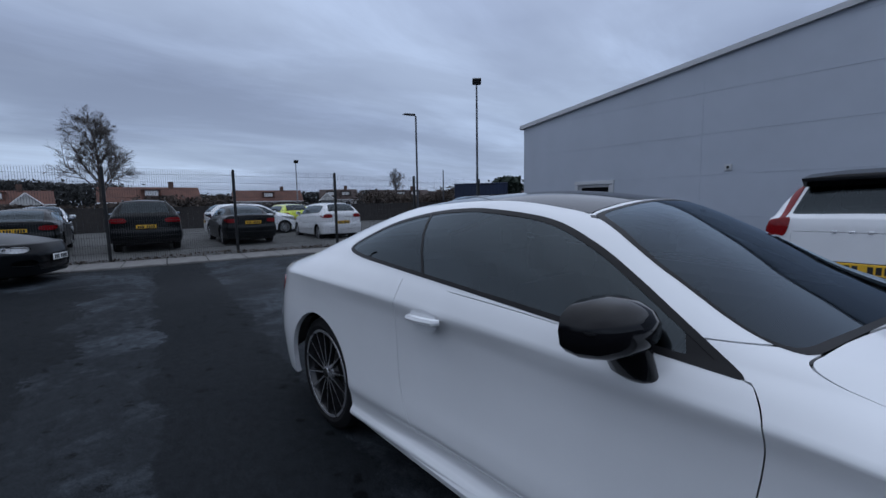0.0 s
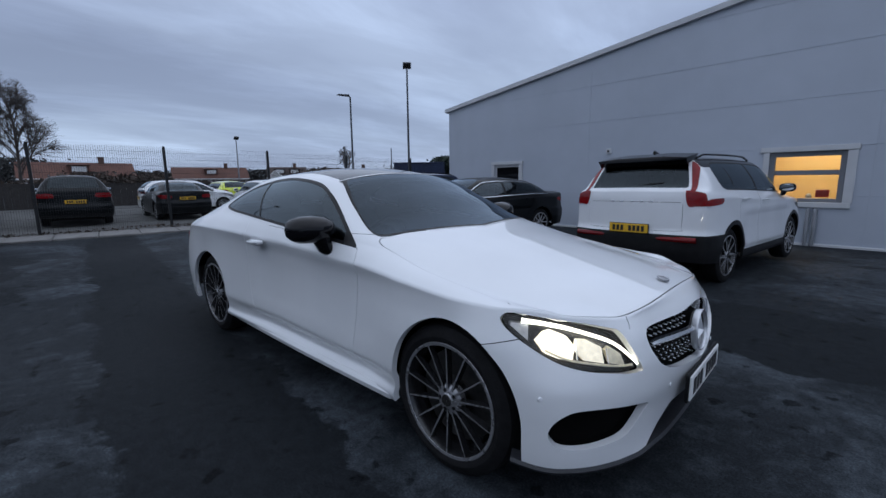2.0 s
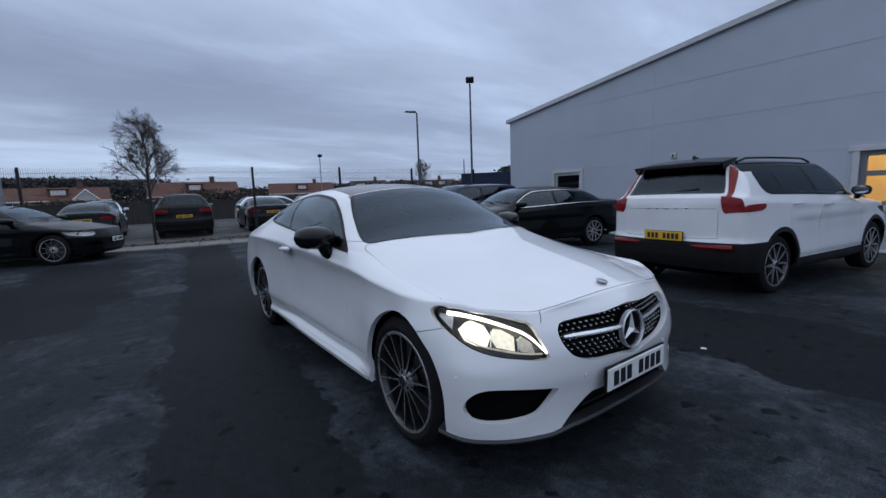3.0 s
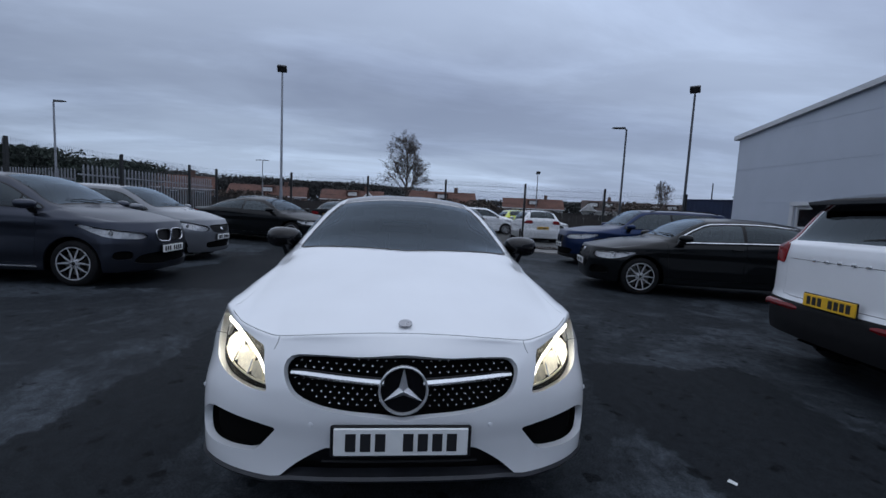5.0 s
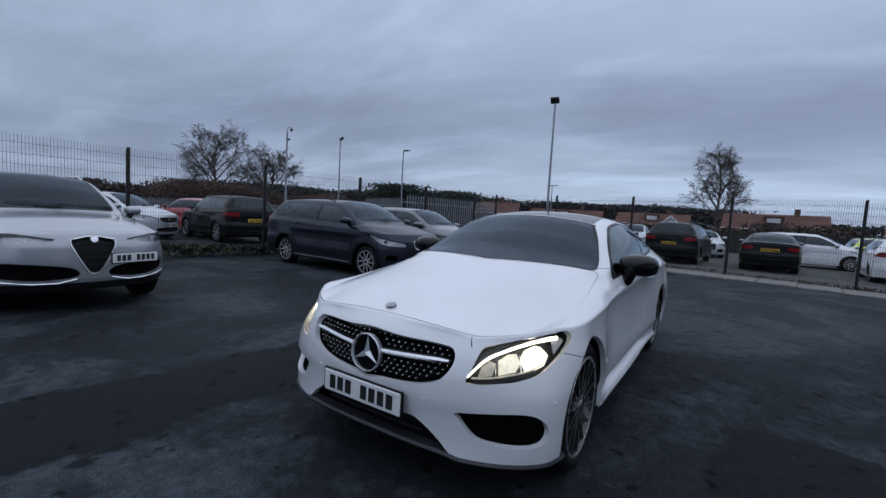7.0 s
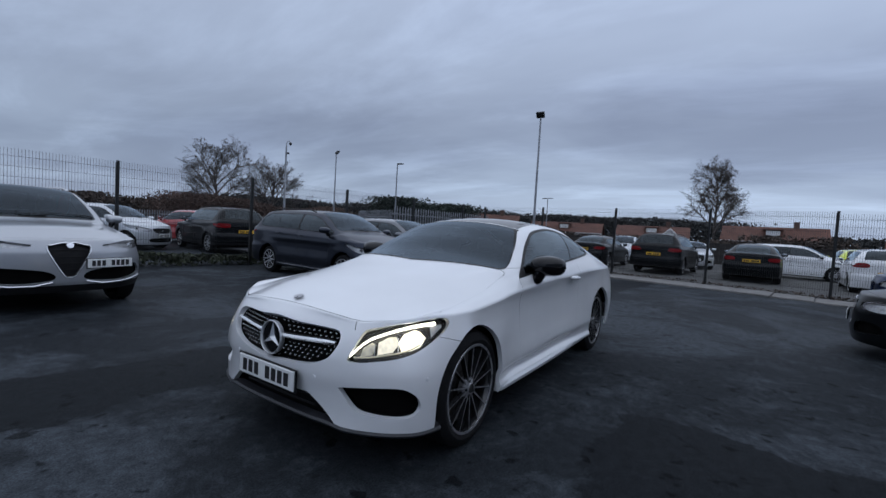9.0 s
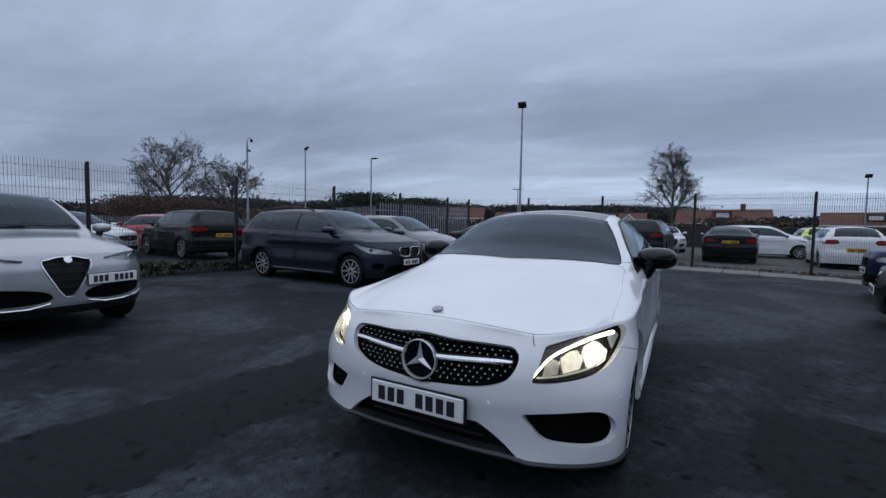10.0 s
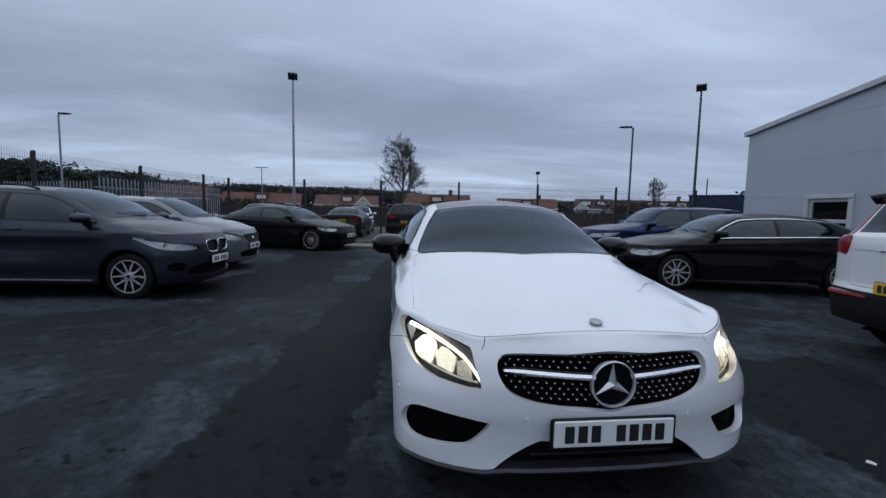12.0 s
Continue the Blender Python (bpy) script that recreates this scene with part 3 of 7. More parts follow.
def cabin(car, x0, x1, half, floor, seat_rows, seat_h, dash_x, dash_z):
    """A dark cabin: tub, dashboard, seats with headrests and a steering wheel."""
    v = [(x0, -half, floor), (x0, half, floor), (x1, half, floor), (x1, -half, floor), (x0, -half, dash_z - 0.12), (x0, half, dash_z - 0.12), (x1, half, dash_z - 0.12), (x1, -half, dash_z - 0.12)]
    part("cabin_tub", (v, [(0, 1, 2, 3), (0, 4, 5, 1), (1, 5, 6, 2), (2, 6, 7, 3), (3, 7, 4, 0)]), M["void"], car)
    part("dashboard", hull([(dash_x + 0.25, sy * half * 0.96, dash_z - 0.02) for sy in (-1, 1)] + [(dash_x - 0.15, sy * half * 0.96, dash_z - 0.01) for sy in (-1, 1)] + [(dash_x - 0.22, sy * half * 0.9, dash_z - 0.10) for sy in (-1, 1)] + [(dash_x + 0.2, sy * half * 0.9, dash_z - 0.3) for sy in (-1, 1)]), M["black"], car)
    for x in seat_rows:
        for sy in (-1, 1):
            y = sy * half * 0.52
            b = part("seat", hull([(x + dx, y + dy * 0.24, floor + 0.30 + dz) for dx in (-0.05, 0.42) for dy in (-1, 1) for dz in (-0.12, 0.0)]), M["seat"], car)
            part("backrest", hull([(x - 0.02, y + d * 0.23, floor + 0.25) for d in (-1, 1)] + [(x + 0.08, y + d * 0.22, floor + 0.3) for d in (-1, 1)] + [(x - 0.20, y + d * 0.19, seat_h - 0.16) for d in (-1, 1)] + [(x - 0.12, y + d * 0.18, seat_h - 0.14) for d in (-1, 1)]), M["seat"], b)
            part("headrest", box(x - 0.18, y, seat_h - 0.05, 0.10, 0.25, 0.17, 0.04), M["seat"], b)
    ring = [(dash_x - 0.30 + 0.06 * math.sin(a), -half * 0.5 + 0.18 * math.cos(a), dash_z - 0.06 + 0.17 * math.sin(a)) for a in np.linspace(0, 2 * math.pi, 25)]
    part("steering_wheel", tube(ring, 0.014, 6, False), M["black"], car)


def lining(car, S, painted, x_max, z_min=0.45):
    """Dark inner faces behind the painted shell, as trim and headlining."""
    H = Sheet()
    H.v = [list(p) for p in S.v]
    H.f = [(f, "lining", k) for f, lab, k in S.f if lab in painted and all(S.v[i][0] < x_max and S.v[i][2] > z_min for i in f)]
    g = H.take("lining", sink=0.028)
    if g:
        part("cabin_lining", flipped(g), M["seat"], car)


def wipers(car, S, q, width):
    """Two wiper arms lying along the foot of the windscreen."""
    A = np.array([p[:6] for p in S.v])
    A = A[A[:, 4] > 1.6]
    at = lambda st, y: A[np.argmin((A[:, 5] - st) ** 2 + (A[:, 1] - abs(y)) ** 2)]
    for y0, y1 in ((0.12, -0.40 * width / 0.6), (0.62 * width / 0.6, 0.06)):
        pts = []
        for k in np.linspace(0, 1, 6):
            y = y0 + (y1 - y0) * k
            p = at(q - 0.05 * k - 0.10 * (abs(y) / 0.7) ** 2, y)
            pts.append((p[0] + 0.006, y, p[2] + 0.014 + 0.004 * math.sin(3 * k)))
        part("windscreen_wiper", tube(pts, [0.010, 0.009, 0.007, 0.006, 0.006, 0.005], 6), M["black"], car)


def arch(xc, r, zc, dz=0.0):
    """Negative inside a wheel's opening."""
    return lambda x, y, z, s, tau, st: np.where(z > zc, np.hypot(x - xc, (z - zc) * (r / (r + dz))) - r, np.abs(x - xc) - r)


def liner(car, xc, r, half, width, zc):
    """The dark inside of a wheel's opening."""
    n = 20
    for side in (1, -1):
        v, f = [], []
        for i in range(n + 1):
            a = math.pi * i / n
            for y in (half, half - width):
                v.append((xc + (r + 0.012) * math.cos(a), side * y, zc + (r + 0.012) * math.sin(a)))
        for i in range(n):
            q = (2 * i, 2 * i + 1, 2 * i + 3, 2 * i + 2)
            f.append(q)
        m = len(v)
        v += [(xc, side * (half - width), zc)]
        f += [(2 * i + 1, m, 2 * i + 3) for i in range(n)]
        w = [(xc + sx * (r + 0.012), side * (half - width), z) for sx in (-1, 1) for z in (0.15, zc)]
        b = len(v)
        v += w
        f.append((b, b + 1, b + 3, b + 2))
        part("arch_liner", (v, f), M["void"], car)


def underbody(car, x0, x1, half, z):
    part("underbody", hull([(x0, -half, z), (x0, half, z), (x1, half, z), (x1, -half, z), (x0 + 0.1, -half + 0.1, z + 0.10), (x0 + 0.1, half - 0.1, z + 0.10), (x1 - 0.1, half - 0.1, z + 0.10), (x1 - 0.1, -half + 0.1, z + 0.10)]), M["void"], car)


# ---- the white coupe ----
def white_coupe():
    car = thing("coupe_car", pose(0, 0, 0), "white two-door coupe with black roof and lit headlights on wet asphalt", "car")
    st = [
        (1.70, 0.845, 0.838, 0.71, 0.816, 0.52, 0.796, 0.835),
        (1.50, 0.872, 0.840, 0.755, 0.850, 0.55, 0.872, 0.905),
        (1.20, 0.880, 0.862, 0.770, 0.905, 0.56, 0.950, 0.985),
        (0.95, 0.872, 0.885, 0.760, 0.960, 0.62, 1.012, 1.045),
        (0.80, 0.874, 0.900, 0.790, 0.985, 0.71, 1.035, 1.110),
        (0.50, 0.878, 0.915, 0.822, 1.005, 0.640, 1.180, 1.265),
        (0.18, 0.882, 0.930, 0.832, 1.030, 0.575, 1.325, 1.395),
        (-0.30, 0.888, 0.945, 0.828, 1.055, 0.558, 1.385, 1.440),
        (-0.80, 0.900, 0.955, 0.818, 1.080, 0.552, 1.365, 1.415),
        (-1.20, 0.908, 0.960, 0.800, 1.090, 0.560, 1.280, 1.330),
        (-1.55, 0.898, 0.955, 0.775, 1.070, 0.590, 1.165, 1.215),
        (-1.85, 0.872, 0.945, 0.735, 1.020, 0.600, 1.055, 1.095),
        (-2.15, 0.790, 0.925, 0.660, 0.960, 0.520, 0.980, 0.990),
    ]
    profiles = [
        (("y", 0.0), [(0.15, 0.06), (0.22, 0.09), (0.30, 0.075), (0.40, 0.105), (0.50, 0.125), (0.56, 0.130), (0.66, 0.118), (0.76, 0.085), (0.84, 0.0)]),
        (("y", 0.45), [(0.15, 0.04), (0.22, 0.085), (0.32, 0.080), (0.42, 0.085), (0.52, 0.098), (0.60, 0.092), (0.70, 0.062), (0.80, 0.0)]),
        (("y", 0.72), [(0.15, 0.08), (0.22, 0.125), (0.32, 0.135), (0.45, 0.135), (0.54, 0.128), (0.64, 0.092), (0.74, 0.04), (0.84, 0.0)]),
        (("x", 1.68), [(0.15, 0.04), (0.25, 0.06), (0.40, 0.072), (0.55, 0.074), (0.68, 0.060), (0.78, 0.025), (0.85, 0.0)]),
        (("x", 1.35), [(0.15, -0.02), (0.28, 0.018), (0.45, 0.026), (0.58, 0.026), (0.68, 0.014), (0.76, 0.000), (0.82, -0.003), (0.86, 0.0)]),
        (("x", 0.75), [(0.15, -0.07), (0.22, -0.03), (0.275, 0.006), (0.295, -0.012), (0.315, -0.034), (0.340, -0.034), (0.375, -0.006), (0.40, 0.008), (0.46, 0.005), (0.56, -0.008), (0.66, -0.017), (0.76, -0.022), (0.82, -0.019), (0.862, -0.010), (0.885, -0.002), (0.895, 0.0)]),
        (("x", -0.20), [(0.15, -0.07), (0.22, -0.03), (0.275, 0.008), (0.295, -0.012), (0.320, -0.038), (0.350, -0.036), (0.390, -0.004), (0.42, 0.010), (0.47, 0.006), (0.56, -0.010), (0.66, -0.021), (0.76, -0.027), (0.85, -0.023), (0.895, -0.013), (0.922, -0.003), (0.935, 0.0)]),
        (("x", -0.90), [(0.15, -0.07), (0.22, -0.03), (0.275, 0.008), (0.310, -0.012), (0.36, -0.008), (0.42, 0.006), (0.52, -0.002), (0.66, -0.014), (0.78, -0.020), (0.87, -0.018), (0.92, -0.009), (0.945, -0.002), (0.955, 0.0)]),
        (("x", -1.45), [(0.15, -0.04), (0.28, 0.00), (0.45, 0.010), (0.60, 0.014), (0.74, 0.004), (0.84, -0.004), (0.91, -0.003), (0.955, 0.0)]),
        (("x", -2.00), [(0.15, -0.02), (0.26, 0.02), (0.40, 0.04), (0.55, 0.05), (0.70, 0.042), (0.85, 0.02), (0.94, 0.0)]),
        (("b", 0.40), [(0.20, 0.0), (0.30, 0.03), (0.45, 0.07), (0.58, 0.08), (0.72, 0.03), (0.86, 0.01), (0.95, 0.0)]),
        (("b", 0.0), [(0.20, 0.0), (0.30, 0.03), (0.45, 0.08), (0.58, 0.09), (0.72, 0.03), (0.86, 0.01), (0.96, 0.0)]),
    ]
    zbot = [(2.2, 0.252), (1.9, 0.252), (1.5, 0.240), (1.0, 0.235), (-1.0, 0.245), (-1.9, 0.26), (-2.4, 0.30)]
    S = skin(st, (0.42, 4.0, 1.0), (0.26, 3.0, 0.8), zbot, profiles, 1.25)
    front = lambda fn: (lambda x, y, z, s, tau, q: np.where(x > 1.2, fn(x, y, z, s, tau, q), 1.0))
    # wheel openings
    S.cut(arch(1.474, 0.370, 0.378), "arch", kind="belt")
    S.cut(arch(-1.395, 0.385, 0.358), "arch", kind="belt")
    # windows
    dlo = rounded([(0.745, 0.972), (0.745, 0.972), (0.457, 1.146), (0.253, 1.256), (0.04, 1.326), (-0.253, 1.359), (-0.45, 1.360), (-0.66, 1.340), (-0.89, 1.290), (-1.07, 1.222), (-1.185, 1.160), (-1.175, 1.128), (-1.03, 1.106), (-0.80, 1.091), (-0.44, 1.067), (0.10, 1.028), (0.55, 0.990)], 7)
    on_side = lambda fn: (lambda x, y, z, s, tau, q: np.where((tau > 0.3) & (tau < 2.6), fn(x, y, z, s, tau, q), 1.0))
    S.cut(on_side(lambda x, y, z, s, tau, q: inside(x, z, dlo)), "side_trim", kind="cap")
    S.cut(on_side(lambda x, y, z, s, tau, q: inside(x, z, dlo) + 0.016), "side_glass", ("side_trim",))
    pillar = lambda x, y, z, s, tau, q: x + 0.535 + (z - 1.19) * 0.72
    S.cut(lambda *a: pillar(*a) - 0.008, "pillar", ("side_glass",))
    S.cut(lambda *a: pillar(*a) + 0.008, "quarter_glass", ("pillar",))
    S.cut(lambda x, y, z, s, tau, q: 0.60 - x - 0.35 * (z - 1.02), "sail_panel", ("side_glass",))
    screen = rounded([(0.970, 3.4), (0.970, 3.4), (0.905, 2.55), (0.842, 2.07), (0.80, 1.93), (0.72, 1.90), (0.608, 1.91), (0.493, 1.94), (0.323, 2.01), (0.20, 2.07), (0.185, 2.14), (0.205, 2.5), (0.225, 3.4), (0.225, 3.4)], 6)
    S.cut(lambda x, y, z, s, tau, q: inside(q, tau, screen), "screen_trim", kind="cap")
    scr_in = rounded([(0.955, 3.4), (0.955, 3.4), (0.89, 2.55), (0.828, 2.12), (0.78, 1.98), (0.71, 1.945), (0.60, 1.955), (0.49, 1.985), (0.33, 2.055), (0.225, 2.11), (0.205, 2.17), (0.222, 2.5), (0.242, 3.4), (0.242, 3.4)], 6)
    S.cut(lambda x, y, z, s, tau, q: inside(q, tau, scr_in), "screen", ("screen_trim",))
    roof = rounded([(0.205, 3.4), (0.205, 3.4), (0.165, 2.15), (0.13, 2.10), (-0.9, 2.10), (-1.0, 2.16), (-1.02, 3.4), (-1.02, 3.4)], 6)
    S.band(lambda x, y, z, s, tau, q: inside(q, tau, roof), "roof_panel", 0.003, kind="cap")
    rear = rounded([(-1.06, 3.4), (-1.06, 3.4), (-1.05, 2.2), (-1.10, 2.12), (-1.70, 2.16), (-1.78, 2.3), (-1.80, 3.4), (-1.80, 3.4)], 6)
    S.cut(lambda x, y, z, s, tau, q: inside(q, tau, rear), "rear_trim", kind="cap")
    S.cut(lambda x, y, z, s, tau, q: inside(q, tau, rear) + 0.02, "rear_glass", ("rear_trim",))
    # lamps, grille and intakes, laid out along the ring from the nose
    fy, fx = S.s_y, S.s_x
    lamp = rounded([(fy(a), z) for a, z in ((0.492, 0.612), (0.492, 0.612), (0.522, 0.690), (0.542, 0.742), (0.556, 0.760), (0.556, 0.760), (0.64, 0.782), (0.73, 0.803), (0.79, 0.818), (0.822, 0.823), (0.838, 0.810), (0.832, 0.780), (0.811, 0.745), (0.782, 0.710), (0.750, 0.678), (0.711, 0.650), (0.66, 0.631), (0.60, 0.620), (0.54, 0.610))], 6)
    S.band(lambda x, y, z, s, tau, q: inside(s, z, lamp), "lamp", 0.002, kind="belt")
    grille = rounded([(-0.1, 0.758), (0.20, 0.757), (0.38, 0.752), (0.440, 0.742), (0.462, 0.705), (0.448, 0.650), (0.40, 0.598), (0.28, 0.560), (0.10, 0.545), (-0.1, 0.544)], 6)
    S.cut(front(lambda x, y, z, s, tau, q: inside(y, z, grille)), "grille", kind="belt")
    centre = rounded([(-0.2, 0.405), (-0.2, 0.405), (0.27, 0.405), (0.30, 0.400), (0.40, 0.335), (0.48, 0.262), (0.48, 0.262), (0.45, 0.150), (0.45, 0.150), (-0.2, 0.15), (-0.2, 0.15)], 5)
    S.cut(front(lambda x, y, z, s, tau, q: inside(y, z, centre)), "intake", kind="belt")
    duct = rounded([(fy(a), z) for a, z in ((0.455, 0.470), (0.455, 0.470), (0.575, 0.487), (0.66, 0.493), (0.703, 0.484), (0.733, 0.450), (0.746, 0.402), (0.737, 0.362), (0.710, 0.342), (0.665, 0.338), (0.60, 0.344), (0.545, 0.356), (0.512, 0.390))], 6)
    S.cut(lambda x, y, z, s, tau, q: inside(s, z, duct), "duct", kind="belt")
    # bonnet and doors, parted by gaps
    bonnet = rounded([(2.6, 3.4), (2.6, 3.4), (0.978, 3.4), (0.978, 3.4), (0.914, 2.55), (0.830, 1.95), (0.845, 1.45), (0.94, 1.10), (1.20, 0.96), (1.44, 0.84), (1.60, 0.62), (1.72, 0.44), (2.6, 0.3), (2.6, 0.3)], 6)
    nose_line = lambda x, y, z, s, tau, q: np.maximum(inside(q, tau, bonnet), x - (1.70 + 0.42 * (1 - (np.abs(y) / 0.845) ** 4) - 0.006))
    S.band(nose_line, "bonnet", 0.0032, kind="cap")
    # the shut line drops from the corner of the bonnet to the lamp
    S.joint(lambda x, y, z, s, tau, q: s - fy(0.500) - 0.35 * np.maximum(0.772 - z, 0), lambda x, y, z, s, tau, q: (z > 0.748) & (x > 1.9), 0.0022, "belt")
    # joint between wing and roof pillar
    S.joint(lambda x, y, z, s, tau, q: z - 1.041, lambda x, y, z, s, tau, q: (x > 0.55) & (x < 0.80) & (tau > 1.0) & (tau < 1.95), 0.0016, "cap")
    # joint between wing and bumper
    S.joint(lambda x, y, z, s, tau, q: z - 0.700 - 0.28 * (x - 1.686), lambda x, y, z, s, tau, q: (x > 1.6) & (x < 1.86) & (y > 0.6), 0.0018, "belt")
    door = rounded([(0.700, 1.6), (0.700, 1.6), (0.722, 1.02), (0.752, 0.970), (0.776, 0.920), (0.786, 0.86), (0.783, 0.79), (0.772, 0.68), (0.760, 0.475), (0.745, 0.385), (0.715, 0.365), (-0.30, 0.37), (-0.46, 0.40), (-0.57, 0.60), (-0.60, 0.85), (-0.58, 1.05), (-0.62, 1.6), (-0.62, 1.6)], 6)
    S.band(lambda x, y, z, s, tau, q: np.where(tau < 0.78, inside(x, z, door), 1.0), "door", 0.0017)
    part("body", S.take("body", skirt=0.03), M["white"], car)
    part("bonnet", S.take("bonnet", skirt=0.018), M["white"], car)
    for sd in (1, -1):
        d = part("door", S.take("door", (sd,), skirt=0.018), M["white"], car)
        part("window_trim", S.take(("side_trim", "pillar"), (sd,), skirt=0.01, sink=-0.002), M["trim"], car)
        part("side_window", S.take("side_glass", (sd,)), M["side_glass"], d)
        part("quarter_window", S.take("quarter_glass", (sd,)), M["privacy"], car)
        part("mirror_sail_panel", S.take("sail_panel", (sd,)), M["black"], d)
        # handle: a dished cup with a bar across it
        part("handle_cup", hull([(-0.345 + 0.095 * math.cos(a), sd * 0.9135, 0.915 + 0.046 * math.sin(a)) for a in np.linspace(0, 6.283, 16)] + [(-0.345, sd * 0.885, 0.915)]), M["white2"], d)
        h = [(-0.445, sd * 0.905, 0.910), (-0.43, sd * 0.925, 0.912), (-0.345, sd * 0.932, 0.918), (-0.265, sd * 0.926, 0.922), (-0.25, sd * 0.905, 0.923)]
        part("door_handle", tube(h, [0.012, 0.016, 0.017, 0.016, 0.012], 8), M["white"], d)
        mirror_parts(car, 0.475, sd * 0.925, 1.068, M["black_gloss"], sd, 1.14)
    part("windscreen_surround", S.take("screen_trim", sink=-0.001), M["trim"], car)
    part("windscreen", S.take("screen"), M["glass"], car)
    part("roof_panel", S.take("roof_panel", skirt=0.01), M["roof_glass"], car, "gloss black glass roof")
    part("rear_window_surround", S.take("rear_trim"), M["trim"], car)
    part("rear_window", S.take("rear_glass"), M["privacy"], car)
    # bonnet badge, a small disc
    part("bonnet_badge", lathe([(0.001, 0.003), (0.024, 0.0025), (0.028, 0.001), (0.029, -0.004)], 24, "z"), M["alloy"], car, m=pose(2.055, 0, 0.862, 0, 16, 0))
    # headlamps
    for sd in (1, -1):
        back = part("headlamp", S.take("lamp", (sd,), sink=0.065, skirt=-0.034), M["lamp_in"], car, "lit headlamp in a dark housing")
        part("lamp_lens", S.take("lamp", (sd,)), M["lens"], back)
        P = np.array([p[:4] for p in S.v])
        near = lambda s0, z0: P[np.argmin((P[:, 3] - s0) ** 2 + 4 * (P[:, 2] - z0) ** 2 + (P[:, 0] < 1.2) * 9)]

        def on(s0, z0, deep):
            p = near(s0, z0)
            d = Vector((0.86, 0.5, 0.05)).normalized()
            return (p[0] - d.x * deep, sd * (p[1] - d.y * deep), p[2])
        def smooth_path(pts):
            q = [Vector(p) for p in pts]
            q = [q[i].lerp(q[i + 1], k) for i in range(len(q) - 1) for k in (0, 0.33, 0.66)] + [q[-1]]
            for _ in range(3):
                q = [q[0]] + [(u + v * 2 + w) / 4 for u, v, w in zip(q, q[1:], q[2:])] + [q[-1]]
            return q

        # the strip sweeps from the upper outer corner down to the inner point
        strip = smooth_path([on(fy(a), z, 0.022) for a, z in ((0.506, 0.628), (0.530, 0.668), (0.570, 0.708), (0.630, 0.742), (0.700, 0.768), (0.760, 0.788), (0.800, 0.797))])
        n = len(strip)
        part("light_strip", tube(strip, [0.004 + 0.006 * i / n for i in range(n)], 8), M["drl"], back, "glowing daytime light strip")
        # faintly emissive bar paints the warm reflection along the lamp's lower edge
        low = smooth_path([on(fy(a), z, 0.030) for a, z in ((0.512, 0.622), (0.57, 0.628), (0.64, 0.640), (0.70, 0.660), (0.750, 0.695))])
        part("lower_glint_strip", tube(low, 0.0045, 6), M["glow"], back)
        # main reflector and two dimmer pockets beside it; emission paints the bulb's light
        face = lambda pts, deep: ([on(fy(a), z, deep) for a, z in pts] + [on(fy(a), z, deep + 0.02) for a, z in pts],)
        for name, pts, mat in (("main_reflector", ((0.682, 0.655), (0.676, 0.700), (0.690, 0.740), (0.725, 0.758), (0.752, 0.745), (0.758, 0.715), (0.740, 0.682), (0.712, 0.664)), "lit"),
                               ("side_reflector", ((0.600, 0.640), (0.604, 0.690), (0.640, 0.722), (0.668, 0.726), (0.672, 0.690), (0.660, 0.652)), "half_lit"),
                               ("inner_pocket", ((0.540, 0.628), (0.552, 0.668), (0.580, 0.692), (0.592, 0.685), (0.590, 0.636)), "glow"),
                               ("outer_pocket", ((0.775, 0.725), (0.770, 0.755), (0.785, 0.775), (0.808, 0.782), (0.815, 0.770), (0.800, 0.745)), "lamp_silver")):
            part(name, hull(face(pts, 0.034)[0]), M[mat], back, angle=50)
        bulb = moved(lathe([(0.001, 0.010), (0.016, 0.006), (0.024, -0.006), (0.026, -0.02)], 20, "x"), pose(*on(fy(0.718), 0.706, 0.030), 0, 0, 25 * sd))
        part("projector_bulb", bulb, M["beam"], back)
        for a, z0, z1 in ((0.596, 0.640, 0.690), (0.674, 0.660, 0.725)):
            part("divider", tube([on(fy(a), z0, 0.026), on(fy(a + 0.004), z1, 0.026)], 0.0028, 6), M["lamp_bright"], back)
    # grille with pins, blade and a ringed three-arm badge
    g = S.take("grille", sink=0.055, skirt=-0.024)
    gr = part("grille", g, M["void"], car, "black grille studded with small bright pins")
    GV = np.array([p[:3] for p in S.v])
    GV = GV[(GV[:, 0] > 2.0) & (GV[:, 2] > 0.53) & (GV[:, 2] < 0.77) & (GV[:, 1] < 0.47)]
    basis = lambda y, z: np.stack([np.ones_like(y), y**2, y**4, z, z * z, y * y * z], axis=-1)
    coef = np.linalg.lstsq(basis(GV[:, 1], GV[:, 2]), GV[:, 0], rcond=None)[0]
    gx = lambda y, z: float(basis(np.array([abs(y)]), np.array([z]))[0] @ coef)
    pin = mesh_of("pin", *hull([(-0.012, sy * 0.005, sz * 0.005) for sy, sz in ((1, 0), (-1, 0), (0, 1), (0, -1))] + [(0, sy * 0.004, sz * 0.004) for sy, sz in ((1, 0), (-1, 0), (0, 1), (0, -1))] + [(0.003, 0, 0)])[:2], M["silver_bar"])
    for r in range(10):
        z = 0.742 - r * 0.0205
        for c in range(-14, 15):
            y = (c + 0.5 * (r % 2)) * 0.035
            if inside(np.array([abs(y)]), np.array([z]), grille)[0] < -0.016 and abs(z - 0.672 - 0.03 * (abs(y) - 0.2)) > 0.016 and math.hypot(y, z - 0.648) > 0.100:
                p = new("grille_pin", pin)
                p.parent, p.matrix_basis = gr, pose(gx(y, z) - 0.030, y, z)
